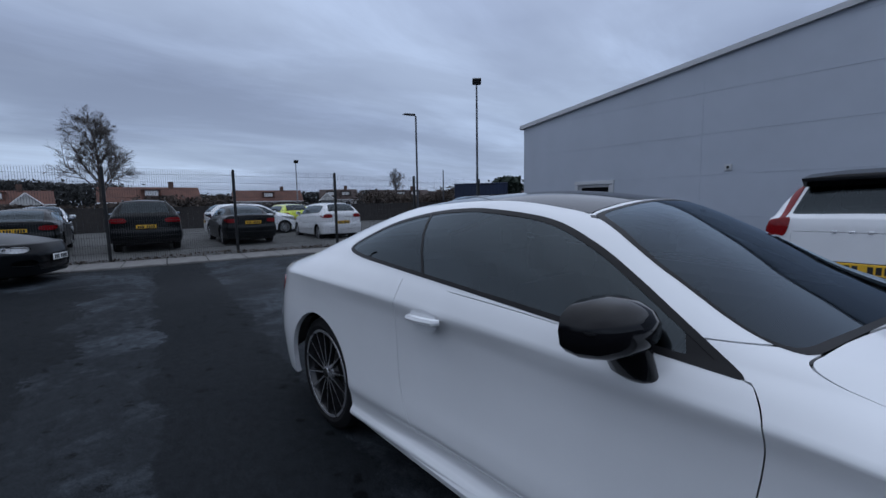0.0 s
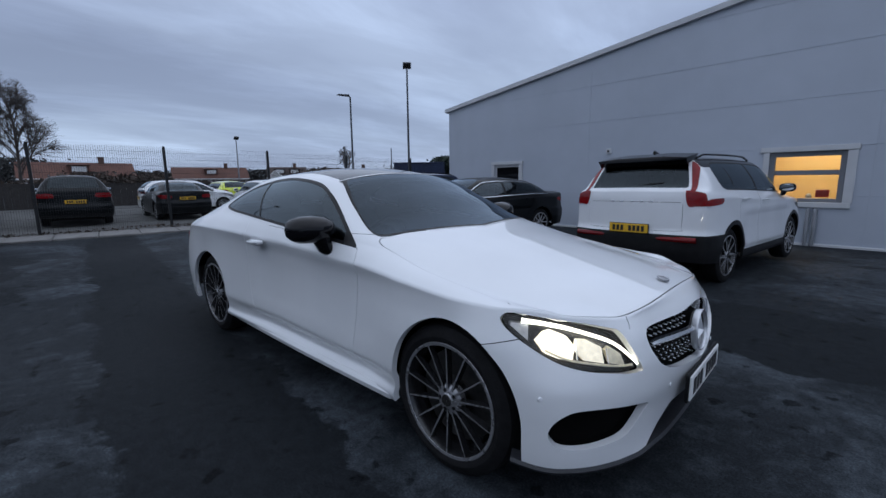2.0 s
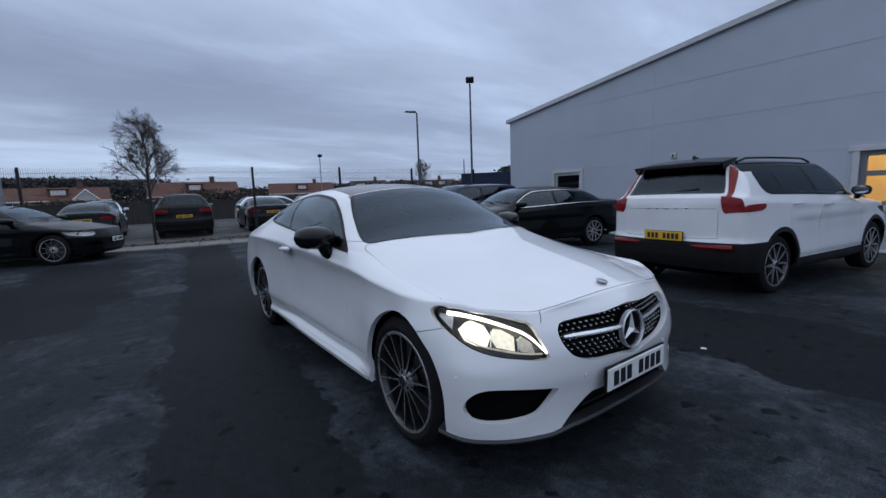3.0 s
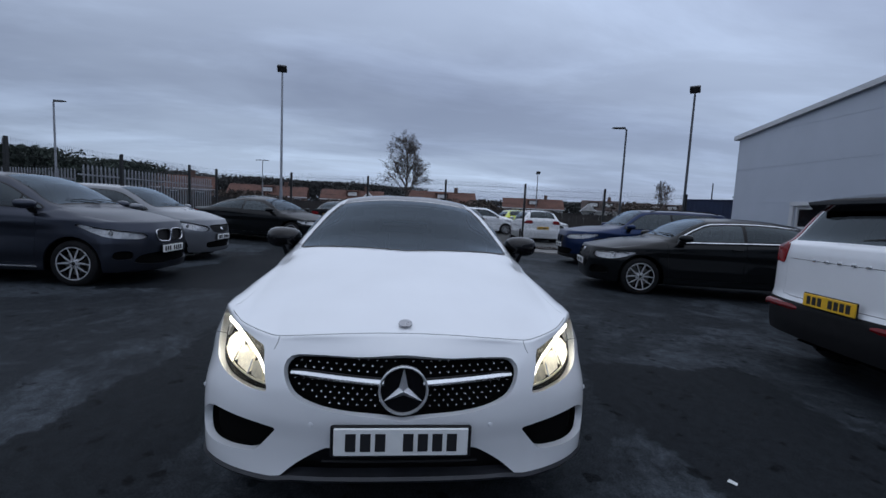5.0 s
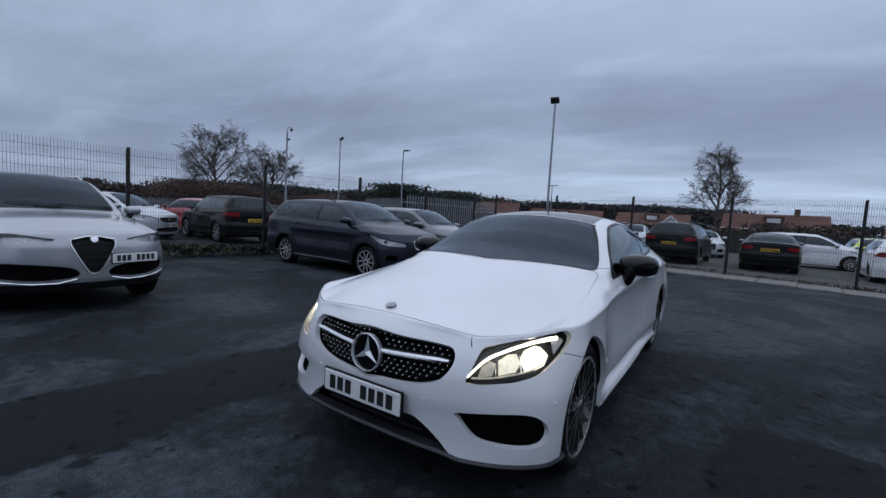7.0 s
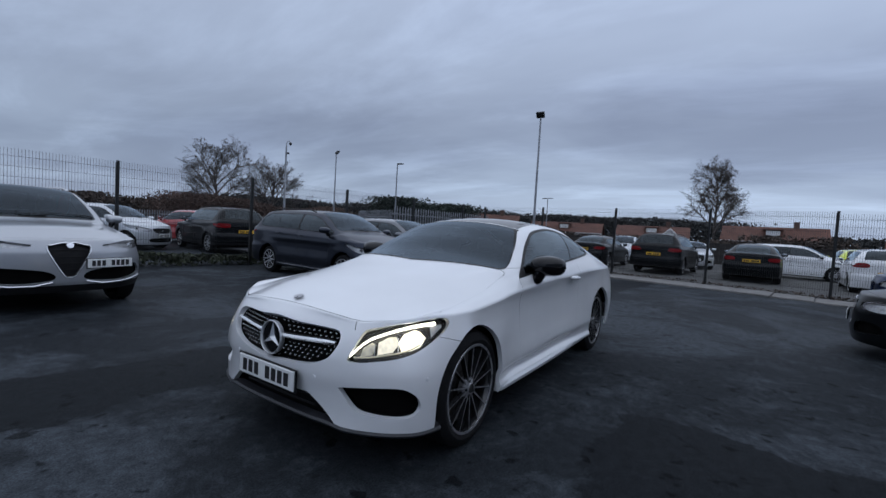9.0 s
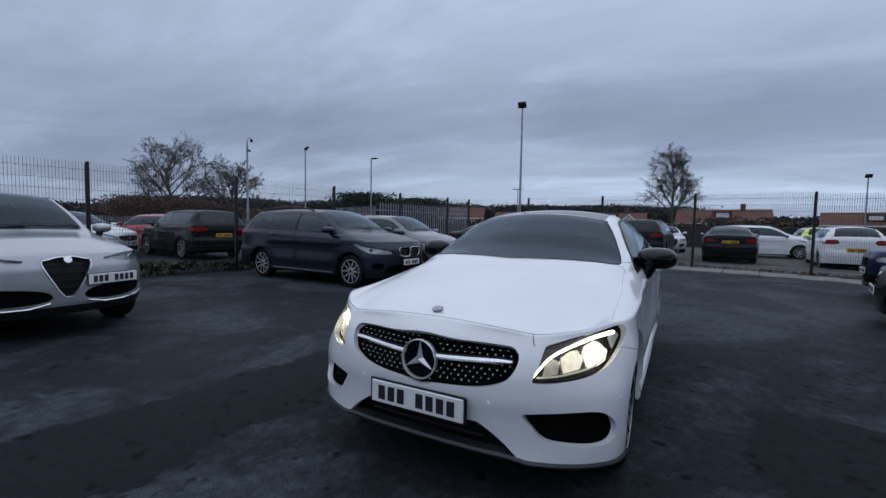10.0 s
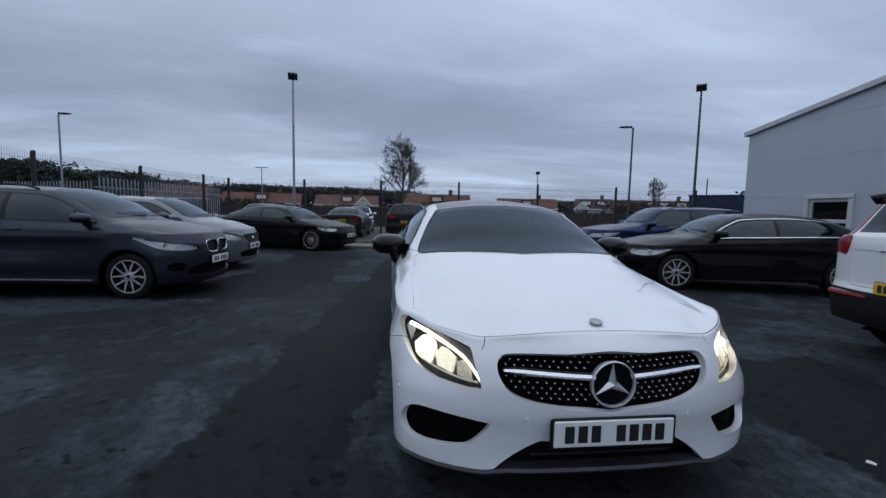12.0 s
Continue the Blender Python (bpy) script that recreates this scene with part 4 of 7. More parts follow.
    for sd in (1, -1):
        for name, mat, z0, h, dx in (("grille_blade", "silver_bar", 0.674, 0.011, -0.008), ("blade_backing", "black_gloss", 0.672, 0.018, -0.022)):
            pts = []
            for y in np.linspace(0.075, 0.435, 8):
                z = z0 + 0.035 * (y - 0.12)
                x = gx(y, z) + dx
                w = h * (1.0 if y < 0.38 else 1.0 - (y - 0.38) * 8)
                pts.append([(x, sd * y, z + w), (x + 0.008, sd * y, z), (x, sd * y, z - w), (x - 0.02, sd * y, z)])
            v = [p for q in pts for p in q]
            f = [(4 * i + k, 4 * i + (k + 1) % 4, 4 * i + 4 + (k + 1) % 4, 4 * i + 4 + k) for i in range(7) for k in range(4)]
            f = [tuple(reversed(q)) for q in f] if sd > 0 else f
            part(name, (v, f), M[mat], gr, angle=20)
    bx = 2.230
    part("badge_ring", moved(lathe([(0.086, 0.002), (0.089, 0.007), (0.092, 0.007), (0.095, 0.002), (0.093, -0.02), (0.086, -0.01)], 48, "x", True), pose(bx, 0, 0.648, 0, -4, 0)), M["badge"], gr)
    part("badge_disc", moved(lathe([(0.001, -0.010), (0.084, -0.008), (0.088, -0.03)], 48, "x"), pose(bx, 0, 0.648, 0, -4, 0)), M["black_gloss"], gr)
    arms = []
    for k in range(3):
        a = math.pi / 2 + k * 2 * math.pi / 3
        tip, l, r = (0.084 * math.cos(a), 0.084 * math.sin(a)), (0.020 * math.cos(a + 1.05), 0.020 * math.sin(a + 1.05)), (0.020 * math.cos(a - 1.05), 0.020 * math.sin(a - 1.05))
        arms.append(hull([(-0.010, *tip), (-0.004, *tip), (-0.010, *l), (-0.010, *r), (0.010, 0, 0), (-0.010, 0, 0)]))
    part("badge_star", moved(join(*arms), pose(bx, 0, 0.648, 0, -4, 0)), M["badge"], gr, angle=10)
    # intakes
    part("lower_intake", S.take("intake", sink=0.10, skirt=-0.069), M["black"], car, "black honeycomb lower intake")
    for k in range(3):
        z = 0.370 - 0.045 * k
        part("intake_slat", tube([(2.135 + 0.03 * math.cos(y * 2.2), y, z) for y in np.linspace(-0.28 - 0.03 * k, 0.28 + 0.03 * k, 9)], 0.006, 6), M["black"], car)
    for sd in (1, -1):
        d = part("side_duct", S.take("duct", (sd,), sink=0.055, skirt=-0.024), M["void"], car, "black mesh side duct")
    # splitter along the lower front edge, kicked up at its ends
    prof = [near(s0, 0.245) for s0 in np.linspace(0, fy(0.815), 40)]
    v, f = [], []
    for p in prof:
        n = Vector((0.35 + 0.65 * max(0, 1 - p[1] / 0.85), 0.8 * p[1], 0)).normalized()
        lift = 0.018 + 0.020 * min(1.0, max(0.0, (0.52 - p[1]) / 0.10))
        lx, ly = p[0] - 0.05 * n.x, p[1] - 0.05 * n.y
        for o, z in ((0.0, 0.250 + lift), (0.052, 0.244 + lift), (0.060, 0.232 + lift), (0.054, 0.221 + lift), (0.0, 0.225)):
            v.append((lx + n.x * o, ly + n.y * o, z))
    k = 5
    f = [(i * k + j, i * k + j + 1, (i + 1) * k + j + 1, (i + 1) * k + j) for i in range(len(prof) - 1) for j in range(k - 1)]
    half = (v, f)
    part("front_splitter", join(half, mirror_y(half)), M["lip"], car, "grey-black front splitter")
    # parking sensors
    for sy in (0.335, -0.335, 0.757, -0.757):
        p = near(fy(abs(sy)), 0.500 if abs(sy) < 0.5 else 0.527)
        part("parking_sensor", moved(lathe([(0.001, 0.004), (0.009, 0.003), (0.011, -0.004)], 14, "x"), pose(p[0], math.copysign(p[1], sy), p[2], 0, 0, math.copysign(8 if abs(sy) < 0.5 else 38, sy))), M["white2"], car)
    # sills
    for sd in (1, -1):
        v, f = [], []
        for x in np.linspace(1.06, -0.985, 30):
            y = 0.868 + 0.012 * math.sin((x + 1) * 1.5)
            kick = 0.015 * max(0, (-x - 0.6) / 0.4)
            for o, z in ((-0.05, 0.300), (0.006, 0.285 + kick), (0.020, 0.262), (0.014, 0.235), (-0.05, 0.215)):
                v.append((x, sd * (y + o), z))
        f = [(i * 5 + j, i * 5 + j + 1, (i + 1) * 5 + j + 1, (i + 1) * 5 + j) for i in range(29) for j in range(4)]
        f += [(0, 4, 3, 2, 1), tuple(29 * 5 + j for j in range(5))]
        part("side_sill", (v, f if sd > 0 else [tuple(reversed(q)) for q in f]), M["white"], car)
    # tail lamps, rear plate and bumper insert
    tail = rounded([(S.s_x(-2.02), 0.86), (S.s_back(0.72), 0.875), (S.s_back(0.50), 0.87), (S.s_back(0.42), 0.83), (S.s_back(0.5), 0.77), (S.s_back(0.74), 0.76), (S.s_x(-2.05), 0.79)], 5)
    T = Sheet()
    T.v, T.f = [list(p) for p in S.v], [q for q in S.f if q[1] == "body" and q[2] == "belt"]
    T.cut(lambda x, y, z, s, tau, q: inside(s, z, tail), "tail")
    for sd in (1, -1):
        part("tail_lamp", T.take("tail", (sd,), sink=-0.004, skirt=0.02), M["red_lens"], car)
        part("exhaust", moved(lathe([(0.035, 0.0), (0.045, 0.0), (0.045, 0.12), (0.035, 0.12)], 16, "x"), pose(-2.46, sd * 0.52, 0.30)), M["chrome"], car)
    part("diffuser", box(-2.36, 0, 0.29, 0.18, 1.1, 0.12, 0.02), M["black"], car)
    number_plate(car, -2.432, 0, 0.62, True, True)
    part("plate_holder", box(2.250, 0, 0.460, 0.012, 0.532, 0.124, 0.008), M["black"], car)
    number_plate(car, 2.262, 0, 0.460, w=0.505, h=0.108, tilt=0)
    # wheels
    liner(car, 1.474, 0.370, 0.79, 0.20, 0.378)
    liner(car, -1.395, 0.385, 0.82, 0.22, 0.358)
    wheel_set(car, (1.430, -1.418), 0.862, 0.350, 0.225, 0.266, 14, "multi", (M["alloy"], M["alloy_dark"], M["alloy"]), 1.3)
    underbody(car, -2.2, 2.0, 0.62, 0.16)
    cabin(car, -1.5, 1.1, 0.70, 0.28, (0.05, -0.75), 1.20, 0.72, 0.99)
    lining(car, S, ("body", "door", "roof_panel"), 0.95)
    part("rear_view_mirror", box(0.30, 0, 1.275, 0.05, 0.20, 0.065, 0.02), M["black"], car)
    return car


white_coupe()


# ---- ground ----
def ground_z(x, y):
    """The yard falls a little towards the building."""
    return -0.02 * min(max(y - 3.5, 0.0), 8.0)


def asphalt():
    m = bpy.data.materials.new("worn_asphalt")
    m.use_nodes = True
    nt = m.node_tree
    b = nt.nodes["Principled BSDF"]
    coord = nt.nodes.new("ShaderNodeTexCoord")

    def tex(scale, detail=5.0, rough=0.55, dist=0.0):
        t = nt.nodes.new("ShaderNodeTexNoise")
        t.inputs["Scale"].default_value, t.inputs["Detail"].default_value, t.inputs["Roughness"].default_value, t.inputs["Distortion"].default_value = scale, detail, rough, dist
        nt.links.new(coord.outputs["Object"], t.inputs["Vector"])
        return t.outputs["Fac"]

    def rng(src, a, b_, c, d):
        r = nt.nodes.new("ShaderNodeMapRange")
        for k, v in zip(("From Min", "From Max", "To Min", "To Max"), (a, b_, c, d)):
            r.inputs[k].default_value = v
        nt.links.new(src, r.inputs["Value"])
        return r.outputs[0]

    def maths(op, a, b_):
        n = nt.nodes.new("ShaderNodeMath")
        n.operation = op
        for i, v in enumerate((a, b_)):
            if isinstance(v, (int, float)):
                n.inputs[i].default_value = v
            else:
                nt.links.new(v, n.inputs[i])
        return n.outputs[0]

    sep = nt.nodes.new("ShaderNodeSeparateXYZ")
    nt.links.new(coord.outputs["Object"], sep.inputs[0])
    ragged = maths("ADD", rng(tex(1.1, 4, 0.6), 0.3, 0.7, -0.30, 0.30), rng(tex(7.0, 4, 0.7), 0.3, 0.7, -0.10, 0.10))
    X, Y = sep.outputs["X"], sep.outputs["Y"]

    def patch(x0, x1, y0, y1, slope=0.0, rag=1.0):
        """1 within a relaid strip with a ragged edge."""
        yy = maths("ADD", Y, maths("MULTIPLY", X, slope))
        r = maths("MULTIPLY", ragged, rag)
        dx = maths("SUBTRACT", maths("ABSOLUTE", maths("SUBTRACT", X, (x0 + x1) / 2), 0), (x1 - x0) / 2)
        dy = maths("SUBTRACT", maths("ABSOLUTE", maths("SUBTRACT", yy, (y0 + y1) / 2), 0), (y1 - y0) / 2)
        return rng(maths("ADD", maths("MAXIMUM", dx, dy), r), -0.02, 0.02, 1.0, 0.0)

    dark = None
    for p in PATCHES:
        q = patch(*p)
        dark = q if dark is None else maths("MAXIMUM", dark, q)
    blot = rng(tex(0.5, 9, 0.70, 0.5), 0.49, 0.565, 0.0, 1.0)
    streak = rng(tex(2.4, 8, 0.74, 0.3), 0.53, 0.60, 0.0, 1.0)
    wet = rng(tex(0.16, 3, 0.5), 0.40, 0.62, 0.0, 1.0)
    old = maths("SUBTRACT", 1.0, dark)
    pale = maths("MULTIPLY", old, maths("MAXIMUM", blot, maths("MULTIPLY", streak, 0.55)))
    pale = maths("MULTIPLY", pale, rng(tex(8.0, 8, 0.78), 0.40, 0.56, 0.40, 1.0))
    value = maths("ADD", 0.0150, maths("MULTIPLY", old, 0.0070))
    value = maths("ADD", value, maths("MULTIPLY", pale, 0.034))
    # stones of the wearing course, and pale grit between them
    value = maths("MULTIPLY", value, rng(tex(95.0, 3, 0.75), 0.25, 0.75, 0.30, 1.8))
    value = maths("MULTIPLY", value, rng(tex(14.0, 5, 0.65), 0.3, 0.7, 0.72, 1.28))
    # dark oil spots
    spots = rng(tex(6.5, 2, 0.5), 0.64, 0.69, 1.0, 0.35)
    value = maths("MULTIPLY", value, spots)
    col = nt.nodes.new("ShaderNodeCombineColor")
    nt.links.new(maths("MULTIPLY", value, 0.86), col.inputs[0])
    nt.links.new(value, col.inputs[1])
    nt.links.new(maths("MULTIPLY", value, 1.16), col.inputs[2])
    nt.links.new(col.outputs[0], b.inputs["Base Color"])
    nt.links.new(rng(wet, 0, 1, 0.72, 0.55), b.inputs["Roughness"])
    b.inputs["Specular IOR Level"].default_value = 0.035
    bump = nt.nodes.new("ShaderNodeBump")
    bump.inputs["Strength"].default_value, bump.inputs["Distance"].default_value = 0.55, 0.006
    nt.links.new(tex(160.0, 4, 0.7), bump.inputs["Height"])
    nt.links.new(bump.outputs[0], b.inputs["Normal"])
    return m


PATCHES = [(-40.0, 6.0, -1.92, -0.94, 0.115, 0.45), (0.22, 9.0, 1.55, 3.1, 0.0, 0.5), (-9.0, -2.5, -4.4, -2.6, 0.1, 1.2)]


def steps(lo, hi, fine_lo, fine_hi, n):
    return [lo, lo * 0.5, lo * 0.22] + list(np.linspace(fine_lo, fine_hi, n)) + [hi * 0.22, hi * 0.5, hi]


def ground():
    xs, ys = steps(-900, 900, -20, 12, 33), steps(-900, 900, -14, 12, 27)
    v = [(x, y, ground_z(x, y)) for x in xs for y in ys]
    n = len(ys)
    f = [(i * n + j, (i + 1) * n + j, (i + 1) * n + j + 1, i * n + j + 1) for i in range(len(xs) - 1) for j in range(n - 1)]
    g = part("ground", (v, f), asphalt(), angle=30)
    tagged(g, "dark worn asphalt yard with relaid strips and pale stains", "ground", kind="structure")


ground()

CONCRETE = material("weathered_concrete", (0.15, 0.145, 0.138), 0.85, vary=0.18, scale=5, vary2=0.2, scale2=0.8, bump=0.4, bump_scale=40)
FENCE = material("black_coated_steel", (0.012, 0.013, 0.014), 0.45, 0.2, vary=0.2, scale=6)
WIRE = material("dark_fence_wire", (0.012, 0.013, 0.015), 0.5, 0.2, vary=0.2, scale=6)


def along(p, q, t):
    return (p[0] + (q[0] - p[0]) * t, p[1] + (q[1] - p[1]) * t)


def mesh_fence(name, pts, label, height=2.4):
    """A welded mesh fence: a post at each point, wires between."""
    root = thing(name, pose(0, 0, 0), label, "fence", kind="structure")
    post_me = None
    for i, p in enumerate(pts):
        z0 = ground_z(*p)
        ang = math.degrees(math.atan2(pts[min(i + 1, len(pts) - 1)][1] - pts[max(i - 1, 0)][1], pts[min(i + 1, len(pts) - 1)][0] - pts[max(i - 1, 0)][0]))
        if post_me is None:
            g = join(box(0, 0, height / 2, 0.06, 0.06, height, 0.004), box(0, 0, height + 0.006, 0.066, 0.066, 0.02, 0.006), box(0.036, 0, height / 2, 0.012, 0.07, height - 0.06, 0.002))
            post_me = mesh_of("post", g[0], g[1], FENCE)
        o = new("post", post_me)
        o.parent, o.matrix_basis = root, pose(p[0], p[1], z0, 0, 0, ang)
    for p, q in zip(pts, pts[1:]):
        L = math.hypot(q[0] - p[0], q[1] - p[1])
        v, f = [], []

        def wire(a, b, r):
            n = len(v)
            d = (Vector(b) - Vector(a)).normalized()
            s = Vector((0, 1, 0))
            t = d.cross(s)
            for c in (a, b):
                c = Vector(c)
                v.extend([tuple(c + r * s), tuple(c + r * t), tuple(c - r * s), tuple(c - r * t)])
            for k in range(4):
                f.append((n + k, n + (k + 1) % 4, n + 4 + (k + 1) % 4, n + 4 + k))
        for k in range(int(L / 0.05)):
            x = 0.03 + 0.05 * k
            wire((x, 0, 0.04), (x, 0, height), 0.0029)
        for k in range(int(height / 0.2) + 1):
            z = min(0.05 + 0.2 * k, height - 0.03)
            wire((0, 0.005, z), (L, 0.005, z), 0.003)
            wire((0, -0.005, z), (L, -0.005, z), 0.003)
        part("mesh_panel", (v, f), WIRE, root, m=pose(p[0], p[1], ground_z(*p), 0, 0, math.degrees(math.atan2(q[1] - p[1], q[0] - p[0]))), angle=180)


BACK = [(-13.45 + 0.14 * (y + 7.2), y) for y in (10.3, 7.38, 4.48, 1.54, -1.38, -4.3, -7.2)]
SIDE = [(-13.45, -7.2), (-12.0, -7.5), (-9.2, -8.0), (-6.2, -8.45), (-3.12, -8.9), (-0.17, -9.38), (2.8, -9.85), (5.8, -10.3), (8.8, -10.8)]
mesh_fence("back_fence", BACK, "black welded-mesh security fence along the back of the yard")
mesh_fence("side_fence", SIDE, "black welded-mesh security fence behind the parked cars")


def kerb():
    root = thing("kerb", pose(0, 0, 0), "pale concrete edging strip at the foot of the fence", "kerb", kind="structure")
    a, b = BACK[0], BACK[-1]
    n = 20
    for i in range(n):
        p, q = along(a, b, i / n), along(a, b, (i + 0.985) / n)
        L = math.hypot(q[0] - p[0], q[1] - p[1])
        ang = math.degrees(math.atan2(q[1] - p[1], q[0] - p[0]))
        part("kerb_stone", box(L / 2, 0.95, 0.0, L, 1.25, 0.10, 0.015), CONCRETE, root, m=pose(p[0], p[1], ground_z(*p), 0, 0, ang))


kerb()

# ---- building ----
CLAD = material("blue_grey_cladding", (0.41, 0.445, 0.51), 0.45, 0.1, vary=0.03, scale=1.5, vary2=0.05, scale2=0.35, bump=0.03, bump_scale=30)
TRIM = material("pale_grey_trim", (0.50, 0.51, 0.53), 0.45, vary=0.05, scale=3)


def building():
    root = thing("wall_building", pose(-8.75, 10.30, 0, 0, 0, -3.0), "blue-grey clad industrial building with a sloping pale roof edge", "building", kind="structure")
    L, slope = 30.0, 0.135
    z = lambda x: 4.0 + slope * x
    # openings: door window and office window
    holes = [(2.28, 3.36, -0.20, 1.84), (10.10, 11.36, 0.80, 1.86)]
    xs = sorted({0.0, L, *[h[0] for h in holes], *[h[1] for h in holes]})
    T = 0.25
    pieces = []
    for x0, x1 in zip(xs, xs[1:]):
        hs = [h for h in holes if h[0] <= x0 + 1e-6 and h[1] >= x1 - 1e-6]
        spans = [(-0.5, None)]
        if hs:
            spans = [(-0.5, hs[0][2]), (hs[0][3], None)]
        for lo, hi in spans:
            a, b = (z(x0), z(x1)) if hi is None else (hi, hi)
            v = [(x0, 0, lo), (x1, 0, lo), (x1, 0, b), (x0, 0, a), (x0, T, lo), (x1, T, lo), (x1, T, b), (x0, T, a)]
            pieces.append((v, [(0, 1, 2, 3), (5, 4, 7, 6), (4, 0, 3, 7), (1, 5, 6, 2), (3, 2, 6, 7), (4, 5, 1, 0)]))
    for piece in pieces:
        part("wall_section", piece, CLAD, root)
    part("end_wall", ([(0, T, -0.5), (0, 20, -0.5), (0, 20, 4.0), (0, T, 4.0), (0.25, T, -0.5), (0.25, 20, -0.5), (0.25, 20, 4.0), (0.25, T, 4.0)], [(3, 2, 1, 0), (4, 5, 6, 7), (0, 1, 5, 4), (2, 3, 7, 6), (1, 2, 6, 5), (0, 4, 7, 3)]), CLAD, root)
    # roof edge flashing
    v = []
    for x in (-0.12, L):
        for dy, dz in ((-0.10, -0.10), (-0.10, 0.03), (0.35, 0.06), (0.35, -0.10)):
            v.append((x, dy, z(x) + dz))
    part("roof_edge", (v, [(0, 1, 2, 3), (7, 6, 5, 4), (4, 5, 1, 0), (5, 6, 2, 1), (6, 7, 3, 2), (7, 4, 0, 3)]), TRIM, root)
    v = [(0, 0.3, z(0) - 0.02), (L, 0.3, z(L) - 0.02), (L, 20, z(L) - 0.02), (0, 20, z(0) - 0.02)]
    part("roof", (v + [(p[0], p[1], p[2] - 0.1) for p in v], [(0, 1, 2, 3), (7, 6, 5, 4), (0, 4, 5, 1), (2, 6, 7, 3), (1, 5, 6, 2), (3, 7, 4, 0)]), TRIM, root)
    # joints between the cladding sheets
    for k, zz in enumerate((0.95, 1.95, 2.95, 3.95, 4.95)):
        x0 = max(0.02, (zz + 0.12 - 4.0) / slope)
        for a, b in ((x0, 2.15), (3.55, 9.85), (11.5, L)) if zz < 1.97 else ((x0, L),):
            if b > a:
                part("cladding_joint", box((a + b) / 2, -0.002, zz, b - a, 0.008, 0.016, 0.002), CLAD, root)
    for x in (5.8, 11.75, 17.7, 23.6):
        part("cladding_joint", box(x, -0.002, (z(x) - 0.6) / 2, 0.02, 0.008, z(x) - 0.1, 0.002), CLAD, root)
    part("base_flashing", box(L / 2, -0.02, -0.10, L, 0.05, 0.06, 0.01), TRIM, root)
    # glazed door
    x0, x1, z1 = 2.28, 3.36, 1.84
    dr = part("entrance_door", join(box(x0 + 0.035, 0.06, 0.82, 0.07, 0.08, 2.04, 0.006), box(x1 - 0.035, 0.06, 0.82, 0.07, 0.08, 2.04, 0.006), box((x0 + x1) / 2, 0.06, z1 - 0.04, x1 - x0 - 0.14, 0.08, 0.08, 0.006), box((x0 + x1) / 2, 0.06, 1.27, x1 - x0 - 0.14, 0.08, 0.09, 0.006), box((x0 + x1) / 2, 0.06, -0.16, x1 - x0 - 0.14, 0.08, 0.08, 0.006)), TRIM, root, "pale framed door with dark glass")
    part("door_pane", box((x0 + x1) / 2, 0.07, 1.555, x1 - x0 - 0.14, 0.02, 0.49, 0), M["roof_glass"], dr)
    part("door_panel", box((x0 + x1) / 2, 0.07, 0.55, x1 - x0 - 0.14, 0.02, 1.35, 0), M["roof_glass"], dr)
    for g in (box((x0 + x1) / 2, -0.02, z1 + 0.06, 1.34, 0.06, 0.11, 0.006), box(x0 - 0.06, -0.02, 0.82, 0.12, 0.05, 2.02, 0.006), box(x1 + 0.06, -0.02, 0.82, 0.12, 0.05, 2.02, 0.006)):
        part("door_trim", g, TRIM, root)
    # office window, lit from within
    x0, x1, z0, z1 = 10.10, 11.36, 0.80, 1.86
    GREY = material("grey_window_frame", (0.17, 0.18, 0.20), 0.4, vary=0.06, scale=5)
    wf = part("window_frame", join(box(x0 + 0.05, 0.08, (z0 + z1) / 2, 0.10, 0.08, z1 - z0, 0.006), box(x1 - 0.05, 0.08, (z0 + z1) / 2, 0.10, 0.08, z1 - z0, 0.006), box((x0 + x1) / 2, 0.08, z1 - 0.05, x1 - x0 - 0.2, 0.08, 0.10, 0.006), box((x0 + x1) / 2, 0.08, z0 + 0.04, x1 - x0 - 0.2, 0.08, 0.08, 0.006), box((x0 + x1) / 2, 0.08, 1.42, x1 - x0 - 0.2, 0.08, 0.10, 0.006)), GREY, root)
    for za, zb in ((0.88, 1.37), (1.47, 1.76)):
        p = part("pane", box((x0 + x1) / 2, 0.09, (za + zb) / 2, x1 - x0 - 0.2, 0.012, zb - za, 0), M["lens"], wf)
        p.visible_shadow = False
    for g in (box((x0 + x1) / 2, -0.02, z1 + 0.055, x1 - x0 + 0.34, 0.07, 0.11, 0.006), box((x0 + x1) / 2, -0.02, z0 - 0.055, x1 - x0 + 0.26, 0.07, 0.11, 0.006), box(x0 - 0.055, -0.015, (z0 + z1) / 2, 0.11, 0.05, z1 - z0, 0.006), box(x1 + 0.075, -0.015, (z0 + z1) / 2, 0.15, 0.05, z1 - z0, 0.006)):
        part("window_trim", g, TRIM, root)
    OCHRE = material("ochre_office_wall", (0.70, 0.53, 0.27), 0.8, vary=0.06, scale=3)
    rv = [(9.0, 0.25, 0.0), (12.6, 0.25, 0.0), (12.6, 2.2, 0.0), (9.0, 2.2, 0.0), (9.0, 0.25, 2.5), (12.6, 0.25, 2.5), (12.6, 2.2, 2.5), (9.0, 2.2, 2.5)]
    part("office_room", (rv, [(0, 1, 2, 3), (7, 6, 5, 4), (2, 6, 7, 3), (1, 5, 6, 2), (4, 0, 3, 7)]), OCHRE, root)
    part("office_sill", box((x0 + x1) / 2, 0.22, z0 + 0.06, x1 - x0, 0.16, 0.03, 0.005), TRIM, root)
    part("red_box", box(11.02, 0.30, 0.98, 0.22, 0.10, 0.16, 0.008), material("red_card", (0.30, 0.03, 0.03), 0.6, vary=0.1), root)
